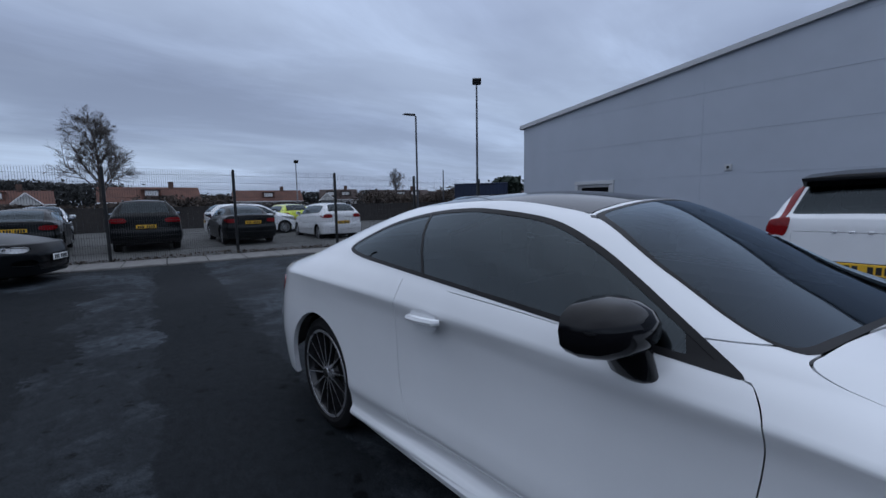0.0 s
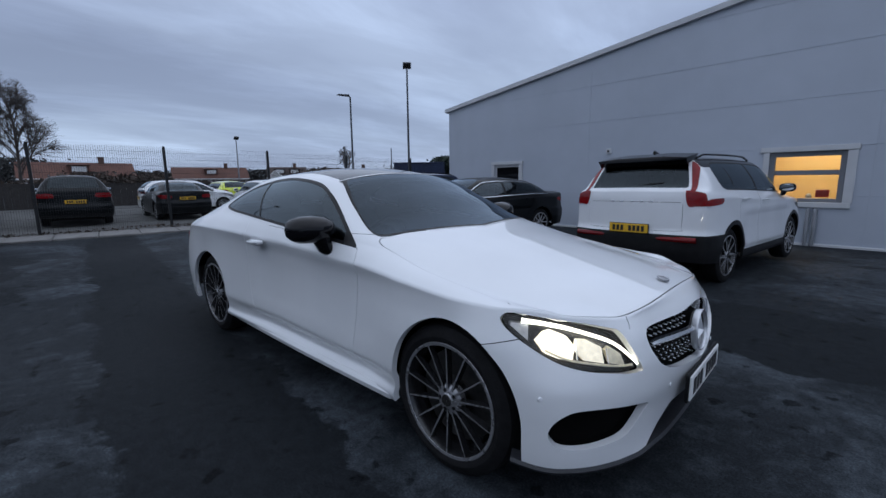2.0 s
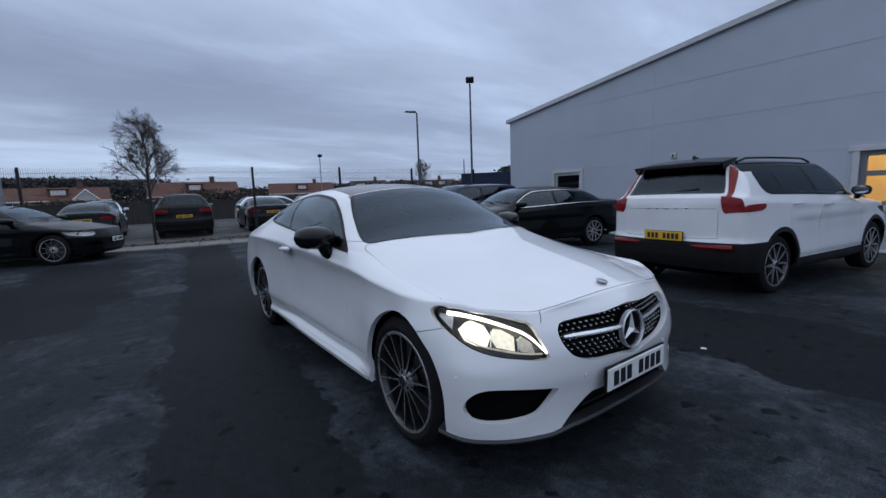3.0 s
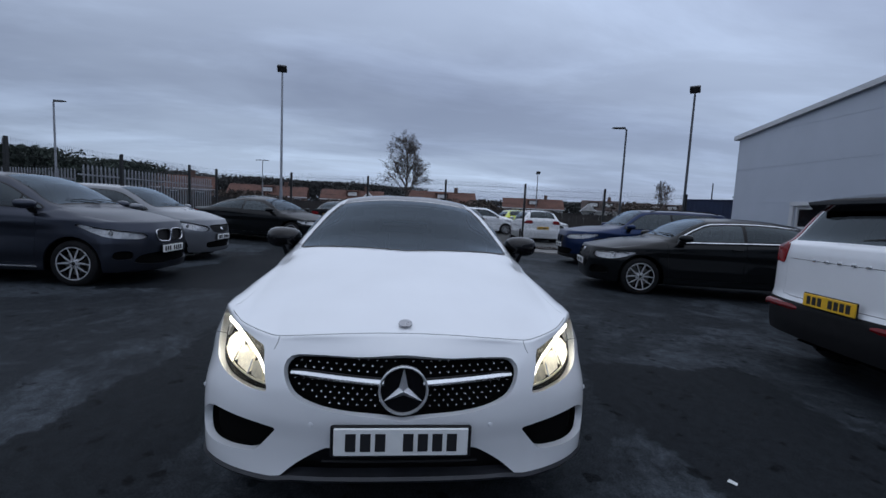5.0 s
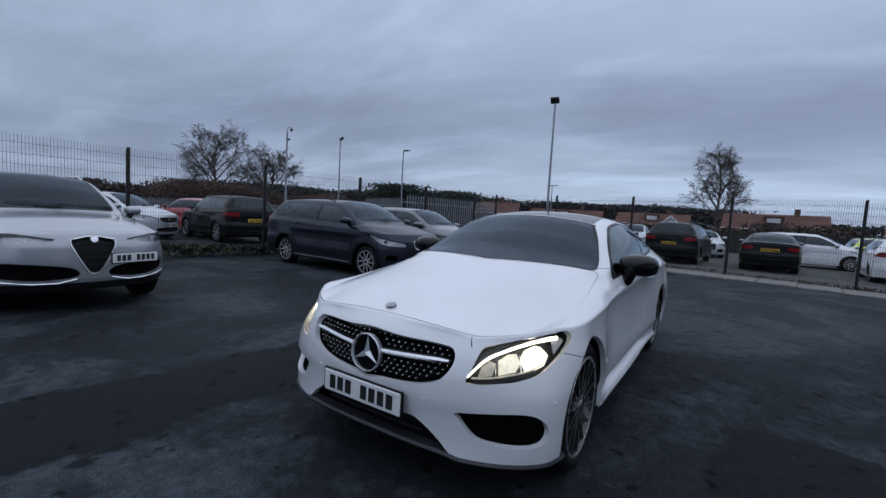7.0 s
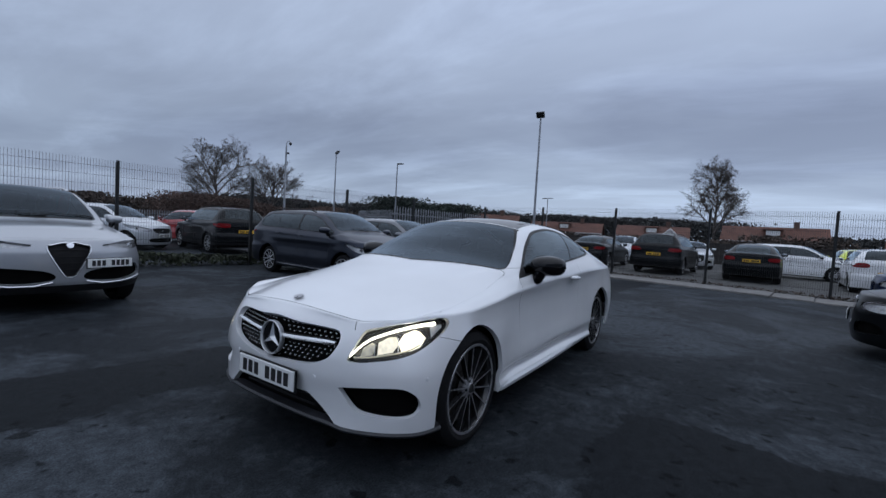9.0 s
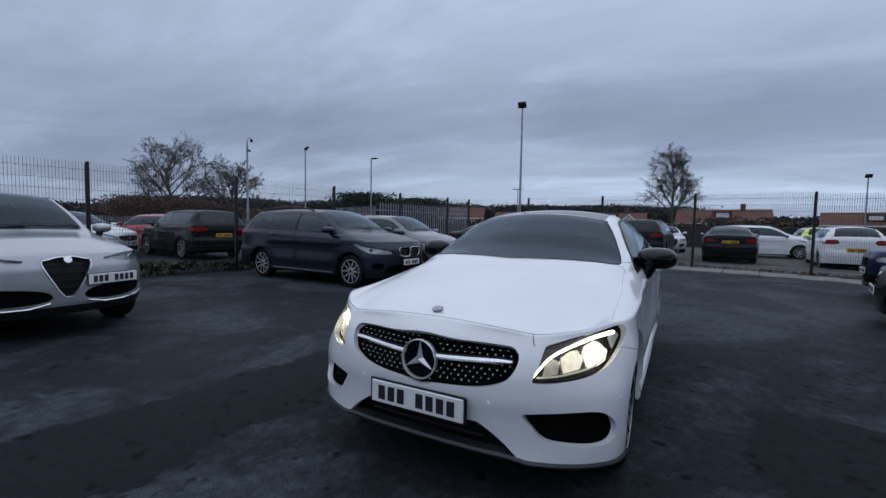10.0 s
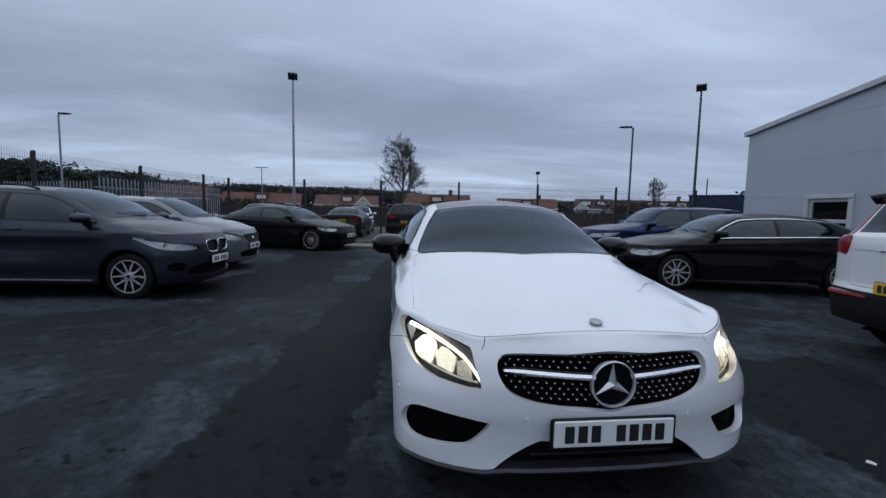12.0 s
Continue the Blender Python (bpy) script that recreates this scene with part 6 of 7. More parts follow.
SUV_SMALL = dict(nose=2.20, tail=-2.20, W=0.935, hz=1.0, cowl=(0.86, 1.16), head=(0.15, 1.635), back=(-1.80, 1.625), deck=(-2.02, 1.20), bz=1.11, bzr=1.185, yroof=0.60, wb=2.70, wr=0.355, low=0.26, rbow=0.14, rb=0.06, gap=0.05,
    glass_end=-1.72, pillars=[0.62, -0.42, -1.22], doors=[(0.86, -0.40), (-0.42, -1.18)], black_roof=True, clad=(0.50, 0.40, 0.665), tall_lamp=(1.74, 2.00), rear_glass=(-1.82, -2.02), tailgate=(0.62, 0.71, 1.06), spoiler=(-1.74, -2.04, 1.655, 0.60), reflectors=0.610, tail_bars=1.065,
    lamp=LOW_LAMP(0.96, 0.935), grille=[[(-0.1, 0.83), (0.33, 0.83), (0.36, 0.70), (0.30, 0.60), (-0.1, 0.59)]], tail_lamp=[[("x", -1.74, 1.105), ("x", -1.78, 1.035), ("b", 0.78, 1.015), ("b", 0.67, 1.025), ("b", 0.66, 1.25), ("x", -2.0, 1.25), ("x", -1.98, 1.12)]], spokes=(5, "vee"), plate=(2.215, 0, 0.52, 0), plate_back=(-2.235, 0.72), badge=(2.18, 0.75), alloy=M["alloy"], mirror=M["black_gloss"], rails=M["black_gloss"])
SUV_LARGE = dict(nose=2.27, tail=-2.38, W=0.95, hz=0.97, cowl=(0.92, 1.13), head=(0.20, 1.615), back=(-1.85, 1.60), deck=(-2.18, 1.14), bz=1.07, bzr=1.12, yroof=0.60, wb=2.82, wr=0.355, low=0.24, rbow=0.16, rb=0.08, gap=0.05,
    glass_end=-1.85, pillars=[0.66, -0.42, -1.28], doors=[(0.90, -0.40), (-0.42, -1.22)], lamp=LOW_LAMP(0.95, 0.95), grille=[[(0.03, 0.82), (0.27, 0.82), (0.30, 0.74), (0.27, 0.64), (0.04, 0.64)]], intake=[[(-0.2, 0.48), (0.60, 0.50), (0.66, 0.40), (0.5, 0.32), (-0.2, 0.32)]],
    tail_lamp=TAIL(-2.2, 0.92, 1.06, 0.95), rear_glass=(-1.92, -2.14), spokes=(5, "vee"), plate=(2.285, 0, 0.56, 0), plate_back=(-2.40, 0.80), badge=(2.14, 0.90), rails=M["black"], clad=(0.36, 0.32, 0.40))
SALOON = dict(nose=2.26, tail=-2.44, W=0.92, hz=0.80, cowl=(0.98, 1.00), head=(0.20, 1.40), back=(-1.05, 1.37), deck=(-1.75, 1.06), bz=0.96, bzr=1.01, yroof=0.55, wb=2.82, wr=0.33, low=0.20, glass_end=-1.42,
    pillars=[0.75, -0.30, -1.18], doors=[(0.98, -0.28), (-0.30, -1.12)], lamp=[("y", 0.50, 0.66), ("y", 0.54, 0.725), ("y", 0.74, 0.745), ("x", 1.65, 0.755), ("x", 1.50, 0.745), ("x", 1.60, 0.70), ("y", 0.78, 0.625), ("y", 0.62, 0.620)], grille=[[(-0.1, 0.735), (0.36, 0.735), (0.42, 0.66), (0.34, 0.42), (-0.1, 0.41)]], intake=[[(0.52, 0.46), (0.74, 0.47), (0.78, 0.36), (0.50, 0.33)]],
    tail_lamp=TAIL(-2.22, 0.80, 0.93, 0.92), spokes=(5, "vee"), plate=(2.285, 0, 0.50, 0), plate_back=(-2.455, 0.80), badge=(2.21, 0.72))
FASTBACK = dict(SALOON, nose=2.36, tail=-2.57, W=0.955, hz=0.77, cowl=(0.98, 0.98), head=(0.12, 1.385), back=(-1.15, 1.33), deck=(-2.05, 1.02), bz=0.95, bzr=1.00, wb=2.92, wr=0.345, glass_end=-1.75, pillars=[0.70, -0.40, -1.35], doors=[(0.95, -0.38), (-0.40, -1.25)],
    lamp=[("y", 0.58, 0.67), ("y", 0.60, 0.725), ("y", 0.74, 0.745), ("x", 1.78, 0.755), ("x", 1.66, 0.745), ("x", 1.75, 0.68), ("y", 0.78, 0.63), ("y", 0.66, 0.63)], grille=[[(-0.1, 0.42), (0.50, 0.42), (0.52, 0.34), (0.45, 0.29), (-0.1, 0.29)]], intake=[[(0.58, 0.47), (0.80, 0.48), (0.82, 0.40), (0.58, 0.38)]], plate=(2.38, 0, 0.49, 0), plate_back=(-2.585, 0.62), badge=(2.27, 0.71), spokes=(10, "multi"), tail_lamp=TAIL(-2.34, 0.80, 0.92, 0.955))
MPV = dict(nose=2.24, tail=-2.31, W=0.90, hz=0.92, cowl=(1.10, 1.10), head=(0.20, 1.56), back=(-1.85, 1.54), deck=(-2.14, 1.10), bz=1.05, bzr=1.10, yroof=0.57, wb=2.78, wr=0.325, low=0.20, rbow=0.15, rb=0.07,
    glass_end=-1.95, pillars=[0.66, -0.24, -1.12], doors=[(0.92, -0.22), (-0.24, -1.10)], lamp=[("y", 0.45, 0.70), ("y", 0.50, 0.765), ("y", 0.72, 0.81), ("x", 1.62, 0.855), ("x", 1.42, 0.88), ("x", 1.52, 0.825), ("y", 0.78, 0.715), ("y", 0.60, 0.68)], grille=[[(0.030, 0.800), (0.27, 0.805), (0.325, 0.765), (0.290, 0.650), (0.09, 0.630), (0.030, 0.665)]], grille_rim=M["chrome"],
    intake=[[(-0.2, 0.47), (0.42, 0.47), (0.60, 0.42), (0.55, 0.32), (-0.2, 0.31)], [(0.66, 0.50), (0.78, 0.50), (0.79, 0.40), (0.66, 0.40)]], tail_lamp=TAIL(-2.15, 0.95, 1.08, 0.9), rear_glass=(-1.90, -2.10), spokes=(5, "vee"), plate=(2.265, 0, 0.515, 0), plate_back=(-2.33, 0.75), badge=(2.12, 0.865), rails=M["black"], mirror=None, sill_strip=True)
HATCH = dict(nose=2.02, tail=-2.08, W=0.85, hz=0.86, cowl=(1.02, 1.05), head=(0.20, 1.49), back=(-1.50, 1.47), deck=(-1.92, 1.06), bz=1.0, bzr=1.08, yroof=0.54, wb=2.60, wr=0.31, low=0.19, rbow=0.15, rb=0.07,
    glass_end=-1.60, pillars=[0.66, -0.22, -1.05], doors=[(0.90, -0.20), (-0.22, -1.02)], lamp=[("y", 0.40, 0.66), ("y", 0.46, 0.74), ("y", 0.66, 0.80), ("x", 1.40, 0.84), ("x", 1.20, 0.86), ("x", 1.30, 0.80), ("y", 0.70, 0.68), ("y", 0.52, 0.63)], grille=[[(-0.1, 0.74), (0.36, 0.75), (0.40, 0.70), (0.28, 0.60), (-0.1, 0.59)]], slat=M["black"], intake=[[(-0.2, 0.41), (0.42, 0.41), (0.50, 0.34), (0.40, 0.28), (-0.2, 0.28)]],
    tail_lamp=TAIL(-1.93, 0.90, 1.05, 0.85), rear_glass=(-1.56, -1.88), spokes=(5, "vee"), plate=(2.045, 0, 0.50, 0), plate_back=(-2.10, 0.72), badge=(2.0, 0.67))
SPORT_SUV = dict(SUV_LARGE, nose=2.27, tail=-2.42, hz=0.90, cowl=(0.95, 1.10), head=(0.15, 1.60), grille=[[(-0.01, 0.845), (0.17, 0.845), (0.205, 0.83), (0.19, 0.74), (0.06, 0.485), (0.0, 0.458), (-0.01, 0.458)]], one_grille=True, grille_rim=M["silver_bar"], intake=[[(0.15, 0.43), (0.23, 0.535), (0.72, 0.59), (0.82, 0.55), (0.83, 0.45), (0.50, 0.395)]],
    chin=[(0.15, 0.395), (0.32, 0.372), (0.50, 0.365), (0.66, 0.375), (0.80, 0.40)], lamp_mat=M["lamp_silver"],
    lamp=[("y", 0.33, 0.832), ("y", 0.40, 0.858), ("y", 0.70, 0.905), ("x", 1.66, 0.918), ("x", 1.58, 0.908), ("x", 1.64, 0.845), ("y", 0.80, 0.795), ("y", 0.62, 0.795)], plate=(2.245, 0.42, 0.618, 10), badge=(2.255, 0.845), rails=M["silver_bar"], clad=(0.36, 0.34, 0.40), low=0.27)


def on_ground(x, y, yaw):
    return pose(x, y, ground_z(x, y), 0, 0, yaw)


# the yard
parked_car("suv_car", "white compact SUV with black roof, red tail lamps and yellow plate", SUV_SMALL, pose(0.95, 5.75, -0.025, -0.6, 0, 81.3) , M["white2"], 0.9)
parked_car("suv_car", "silver sport SUV with a V-shaped grille facing the yard", SPORT_SUV, on_ground(1.95, -6.80, 91), PAINT["silver"], 0.85)
parked_car("people_carrier_car", "dark grey people carrier with twin chrome-rimmed grille", MPV, on_ground(-3.43, -5.90, 87), PAINT["grey"], 0.9)
parked_car("hatchback_car", "silver hatchback with dark grille parked by the fence", HATCH, on_ground(-6.0, -5.95, 87), PAINT["steel"], 0.75)
parked_car("fastback_car", "black low fastback with silver wheels", FASTBACK, on_ground(-11.0, -4.45, 68), PAINT["black"], 0.75)
parked_car("saloon_car", "black saloon with bright window strips beside the building", dict(SALOON, bright_trim=True, back=(-1.22, 1.365), deck=(-1.92, 1.06), glass_end=-1.80, pillars=[0.75, -0.30, -1.35]), pose(-3.83, 5.74, ground_z(0, 5.7) + 0.025, 0, 0, -101.6), PAINT["black"], 0.85)
parked_car("suv_car", "dark blue SUV parked beyond the black saloon", dict(SUV_LARGE, alloy=M["alloy"]), on_ground(-7.65, 6.70, -97), PAINT["navy"], 0.7)
# behind the back fence
for nm, lab, dd, x, y, yaw, pm in (
    ("suv_car", "black SUV seen from behind through the fence", SUV_LARGE, -17.2, -0.10, 174, "black"),
    ("saloon_car", "black saloon seen from behind through the fence", SALOON, -17.25, 2.95, 176, "black"),
    ("saloon_car", "dark estate-like saloon beyond the fence", SALOON, -17.8, -3.1, 176, "black"),
    ("hatchback_car", "white hatchback seen from behind through the fence", HATCH, -16.7, 6.35, 176, "white"),
    ("hatchback_car", "white hatchback standing across behind the fence", HATCH, -21.0, 4.6, 88, "white"),
    ("hatchback_car", "bright yellow-green hatchback in the far car park", HATCH, -22.8, 6.9, 178, "yellow"),
    ("saloon_car", "silver saloon in the far car park", SALOON, -23.5, 0.4, 8, "pale"),
    ("hatchback_car", "pale hatchback in the far car park", HATCH, -23.0, -3.0, 4, "pale"),
    ("saloon_car", "white saloon in the far car park", SALOON, -22.5, 8.2, 95, "white"),
    ("hatchback_car", "dark hatchback in the far car park", HATCH, -19.0, -7.2, 176, "grey"),
):
    parked_car(nm, lab, dd, on_ground(x, y, yaw), PAINT.get(pm) or M[pm], 0.5, "cars beyond the fence")
# behind the side fence
for nm, lab, dd, x, y, yaw, pm in (
    ("suv_car", "dark SUV seen from behind through the side fence", SUV_LARGE, -5.1, -14.3, -97, "black"),
    ("hatchback_car", "pale silver hatchback behind the side fence", HATCH, -2.2, -16.0, 118, "pale"),
    ("hatchback_car", "red hatchback in the neighbouring car park", HATCH, -6.0, -18.4, -80, "red"),
    ("saloon_car", "pale saloon in the neighbouring car park", SALOON, -2.4, -18.2, 120, "pale"),
):
    parked_car(nm, lab, dd, on_ground(x, y, yaw), PAINT.get(pm) or M[pm], 0.5, "cars beyond the fence")


# ---- lamps, fences, trees and houses beyond ----
GALV = material("galvanised_steel", (0.26, 0.27, 0.29), 0.45, 0.7, vary=0.12, scale=4, vary2=0.1, scale2=0.7)
POLE_DARK = material("dark_pole_paint", (0.06, 0.065, 0.075), 0.45, 0.3, vary=0.12, scale=4)
LAMP_BODY = material("dark_lamp_body", (0.03, 0.032, 0.036), 0.4, 0.3, vary=0.1, scale=8)


def pole(name, label, x, y, h, heads, mat, r0=0.06, r1=0.035):
    """A tapered mast on a base plate. heads: (kind, yaw)."""
    z0 = ground_z(x, y)
    root = thing(name, pose(x, y, z0), label, "lamp post")
    part("mast", join(tube([(0, 0, 0), (0, 0, h * 0.28), (0, 0, h * 0.3), (0, 0, h)], [r0, r0, r0 * 0.82, r1], 12), box(0, 0, 0.012, 0.3, 0.3, 0.024, 0.005)), mat, root)
    for kind, yaw in heads:
        m = pose(0, 0, h, 0, 0, yaw)
        if kind == "flood":
            part("bracket", tube([(0, 0, -0.06), (0, 0, 0.03), (0.05, 0, 0.06)], 0.02, 6), mat, root, m=m)
            f = part("floodlight", moved(join(box(0, 0, 0, 0.10, 0.34, 0.26, 0.02), box(-0.07, 0, 0, 0.05, 0.24, 0.18, 0.01)), pose(0.08, 0, 0.14, 0, 38, 0)), LAMP_BODY, root, m=m)
            part("lamp_glass", moved(box(0.052, 0, 0, 0.006, 0.29, 0.21, 0.001), pose(0.08, 0, 0.14, 0, 38, 0)), M["lamp_in"], f)
        elif kind == "street":
            part("arm", tube([(0, 0, -0.12), (0, 0, 0.0), (0.10, 0, 0.04)], 0.026, 8), mat, root, m=m)
            part("lamp_head", hull([(0.06, s * 0.07, 0.02) for s in (-1, 1)] + [(0.10, s * 0.10, 0.085) for s in (-1, 1)] + [(0.58, s * 0.085, 0.055) for s in (-1, 1)] + [(0.60, s * 0.07, 0.015) for s in (-1, 1)] + [(0.25, s * 0.12, 0.02) for s in (-1, 1)]), LAMP_BODY, root, m=m)
        elif kind == "cctv":
            part("swan_neck", tube([(0, 0, -0.1), (0, 0, 0.25), (0.10, 0, 0.42), (0.28, 0, 0.44), (0.34, 0, 0.32)], 0.03, 8), mat, root, m=m)
            part("camera_dome", lathe([(0.001, -0.14), (0.09, -0.10), (0.12, 0.0), (0.12, 0.10), (0.05, 0.15)], 14, "z"), LAMP_BODY, root, m=m @ pose(0.34, 0, 0.20))
            part("spotlight", box(0.16, 0, -0.65, 0.22, 0.16, 0.16, 0.03), LAMP_BODY, root, m=m)
    return root


pole("floodlight_mast", "tall grey floodlight mast behind the fence", -13.1, -4.70, 6.05, [("flood", 8)], GALV)
pole("floodlight_mast", "tall dark floodlight mast near the building corner", -11.06, 10.27, 6.0, [("flood", -40)], POLE_DARK)
pole("street_lamp", "slim dark street lamp with a flat head", -13.4, 9.05, 5.05, [("street", -95)], POLE_DARK, 0.055)
pole("street_lamp", "slim grey street lamp with a flat head", -16.4, -15.1, 5.05, [("street", 75)], GALV, 0.055)
pole("floodlight_mast", "grey floodlight mast in the neighbouring yard", -15.5, -19.6, 5.75, [("flood", 160)], GALV)
pole("camera_mast", "grey camera mast with a domed camera", -20.4, -31.8, 8.0, [("cctv", 140)], GALV, 0.12, 0.07)
pole("street_lamp", "far twin-headed lamp post", -35.2, -12.4, 4.7, [("street", 75), ("street", -105)], GALV)
pole("floodlight_mast", "far slim floodlight mast", -31.6, 11.2, 4.7, [("flood", 0)], GALV, 0.05)
pole("telegraph_pole", "far slim wooden pole", -60.0, 40.0, 7.4, [], POLE_DARK, 0.12, 0.08)
pole("telegraph_pole", "far slim wooden pole", -40.0, 33.5, 5.6, [], POLE_DARK, 0.10, 0.06)


def palisade(name, pts, label, h, step=0.16):
    root = thing(name, pose(0, 0, 0), label, "fence", kind="structure")
    me = None
    count = 0
    rest = []
    for (p, q), hh in zip(zip(pts, pts[1:]), h):
        L = math.hypot(q[0] - p[0], q[1] - p[1])
        ang = math.degrees(math.atan2(q[1] - p[1], q[0] - p[0]))
        pale_geo = prism([(-0.034, 0.0), (0.034, 0.0), (0.034, hh - 0.09), (0.016, hh), (0, hh - 0.05), (-0.016, hh), (-0.034, hh - 0.09)], 0.012, "y")
        me = mesh_of("pale", *pale_geo[:2], GALV)
        for i in range(int(L / step)):
            c = along(p, q, (i + 0.5) * step / L)
            mm = pose(c[0], c[1], ground_z(*c), 0, 0, ang)
            if count < 150:
                o = new("pale", me)
                o.parent, o.matrix_basis = root, mm
            else:
                rest.append(moved(pale_geo, mm))
            count += 1
        for zz in (0.25, hh - 0.32):
            part("rail", box(L / 2, 0.03, zz, L, 0.04, 0.05, 0.004), GALV, root, m=pose(p[0], p[1], ground_z(*p), 0, 0, ang))
    if rest:
        tagged(part("pales", join(*rest), GALV, root), kind="stuff")


palisade("palisade_fence", [(-17.0, -8.9), (-10.2, -9.9), (-12.2, -14.0), (-20.5, -31.0), (12.0, -46.0)], "galvanised palisade fence with pointed pales", [2.15, 2.0, 1.7, 1.5], 0.16)


BARK = material("grey_brown_bark", (0.075, 0.062, 0.055), 0.9, vary=0.3, scale=3, bump=0.6, bump_scale=20)
TWIG = material("dark_twigs", (0.075, 0.067, 0.064), 0.9, vary=0.3, scale=1.5)


def bare_tree(name, label, x, y, height, spread, seed, droop=0.0, trunk_r=0.22, forks=5, depth=5, lean=0.0, start=0.3, up=0.8, trunk_part=0.8, reach=0.40, thin=0.018):
    """A leafless tree: tapered trunk, limbs that fork, and a crown of fine twigs."""
    rnd = random.Random(seed)
    root = thing(name, pose(x, y, 0), label, "tree")
    limbs, v, f = [], [], []

    def twig(a, b, r):
        d = (b - a)
        s = d.cross(Vector((0.3, 0.5, 0.8))).normalized() * r
        t = d.cross(s).normalized() * r
        n = len(v)
        v.extend([tuple(a + s), tuple(a - s * 0.5 + t * 0.87), tuple(a - s * 0.5 - t * 0.87), tuple(b)])
        f.extend([(n, n + 1, n + 3), (n + 1, n + 2, n + 3), (n + 2, n, n + 3)])

    def grow(p, d, length, r, level):
        pts, q = [p], d.normalized()
        n = 4
        for i in range(n):
            q = (q + Vector((rnd.uniform(-1, 1), rnd.uniform(-1, 1), rnd.uniform(-0.6, 0.8))) * 0.16 + Vector((0, 0, -droop * (level > 2) * 0.35))).normalized()
            pts.append(pts[-1] + q * length / n)
        if level <= 3:
            limbs.append(tube(pts, [r * (1 - 0.13 * i) for i in range(n + 1)], 6 if level < 2 else 4, False))
        else:
            for a, b in zip(pts, pts[1:]):
                twig(a, b, max(r, thin))
        if level >= depth:
            return
        if level == 0:
            for k in range(forks * 3):
                t = start + (1 - start) * (k + rnd.random()) / (forks * 3)
                i = min(int(t * n), n - 1)
                base = pts[i].lerp(pts[i + 1], t * n - i)
                a = k * 2.4 + rnd.uniform(-0.4, 0.4)
                u = (t - start) / (1 - start)
                dd = Vector((math.cos(a) * spread, math.sin(a) * spread, up + 0.9 * u)).normalized()
                grow(base, dd, height * (reach - 0.45 * reach * u) * rnd.uniform(0.8, 1.15), r * (0.5 - 0.2 * u), 1)
            return
        kids = forks if level < depth - 1 else forks + 5
        for k in range(kids):
            t = rnd.uniform(0.3, 1.0)
            i = min(int(t * n), n - 1)
            base = pts[i].lerp(pts[i + 1], t * n - i)
            side = Vector((rnd.gauss(0, 1), rnd.gauss(0, 1), rnd.gauss(0, 0.7))).normalized()
            dd = (q * 0.9 + side * 0.75).normalized()
            grow(base, dd, length * rnd.uniform(0.42, 0.62), r * 0.5, level + 1)

    grow(Vector((0, 0, 0)), Vector((lean, 0, 1)), height * trunk_part, trunk_r, 0)
    part("trunk", join(*limbs), BARK, root)
    tagged(part("crown", (v, f), TWIG, root, angle=180), kind="stuff")


bare_tree("birch_tree", "tall bare birch with drooping fine twigs", -62.0, 0.3, 11.6, 0.80, 11, 0.10, 0.17, 7, 4, 0.02, 0.22, 0.85, 0.86, 0.33, 0.010)
bare_tree("oak_tree", "broad bare oak beyond the palisade fence", -29.5, -47.0, 8.6, 1.0, 5, 0.0, 0.20, 5, 5, 0.0, 0.26, 0.75, 0.70, 0.46, 0.009)
bare_tree("oak_tree", "bare round-headed tree beyond the palisade fence", -23.3, -49.5, 10.4, 1.15, 8, 0.0, 0.20, 5, 5, 0.0, 0.24, 0.70, 0.66, 0.50, 0.009)
bare_tree("small_tree", "small bare tree far beyond the fence", -70.0, 47.0, 7.5, 0.6, 21, 0.0, 0.14, 4, 4, 0.0, 0.4, 1.0)
bare_tree("small_tree", "bare tree at the edge of the neighbouring yard", 6.0, -52.0, 7.0, 0.9, 31, 0.0, 0.2, 5, 4, 0.0, 0.3, 0.8)


def leaf_mat(name, c):
    m = material(name, c, 0.85, vary=0.3, scale=0.6, vary2=0.25, scale2=0.08)
    return m


WOOD = leaf_mat("far_woodland", (0.030, 0.031, 0.030))
BROWN = leaf_mat("brown_hedge", (0.060, 0.044, 0.034))
SCRUB = leaf_mat("reddish_scrub", (0.105, 0.066, 0.052))
EVERGREEN = leaf_mat("dark_evergreen", (0.020, 0.032, 0.022))
GRASS = leaf_mat("rough_grass", (0.040, 0.048, 0.026))


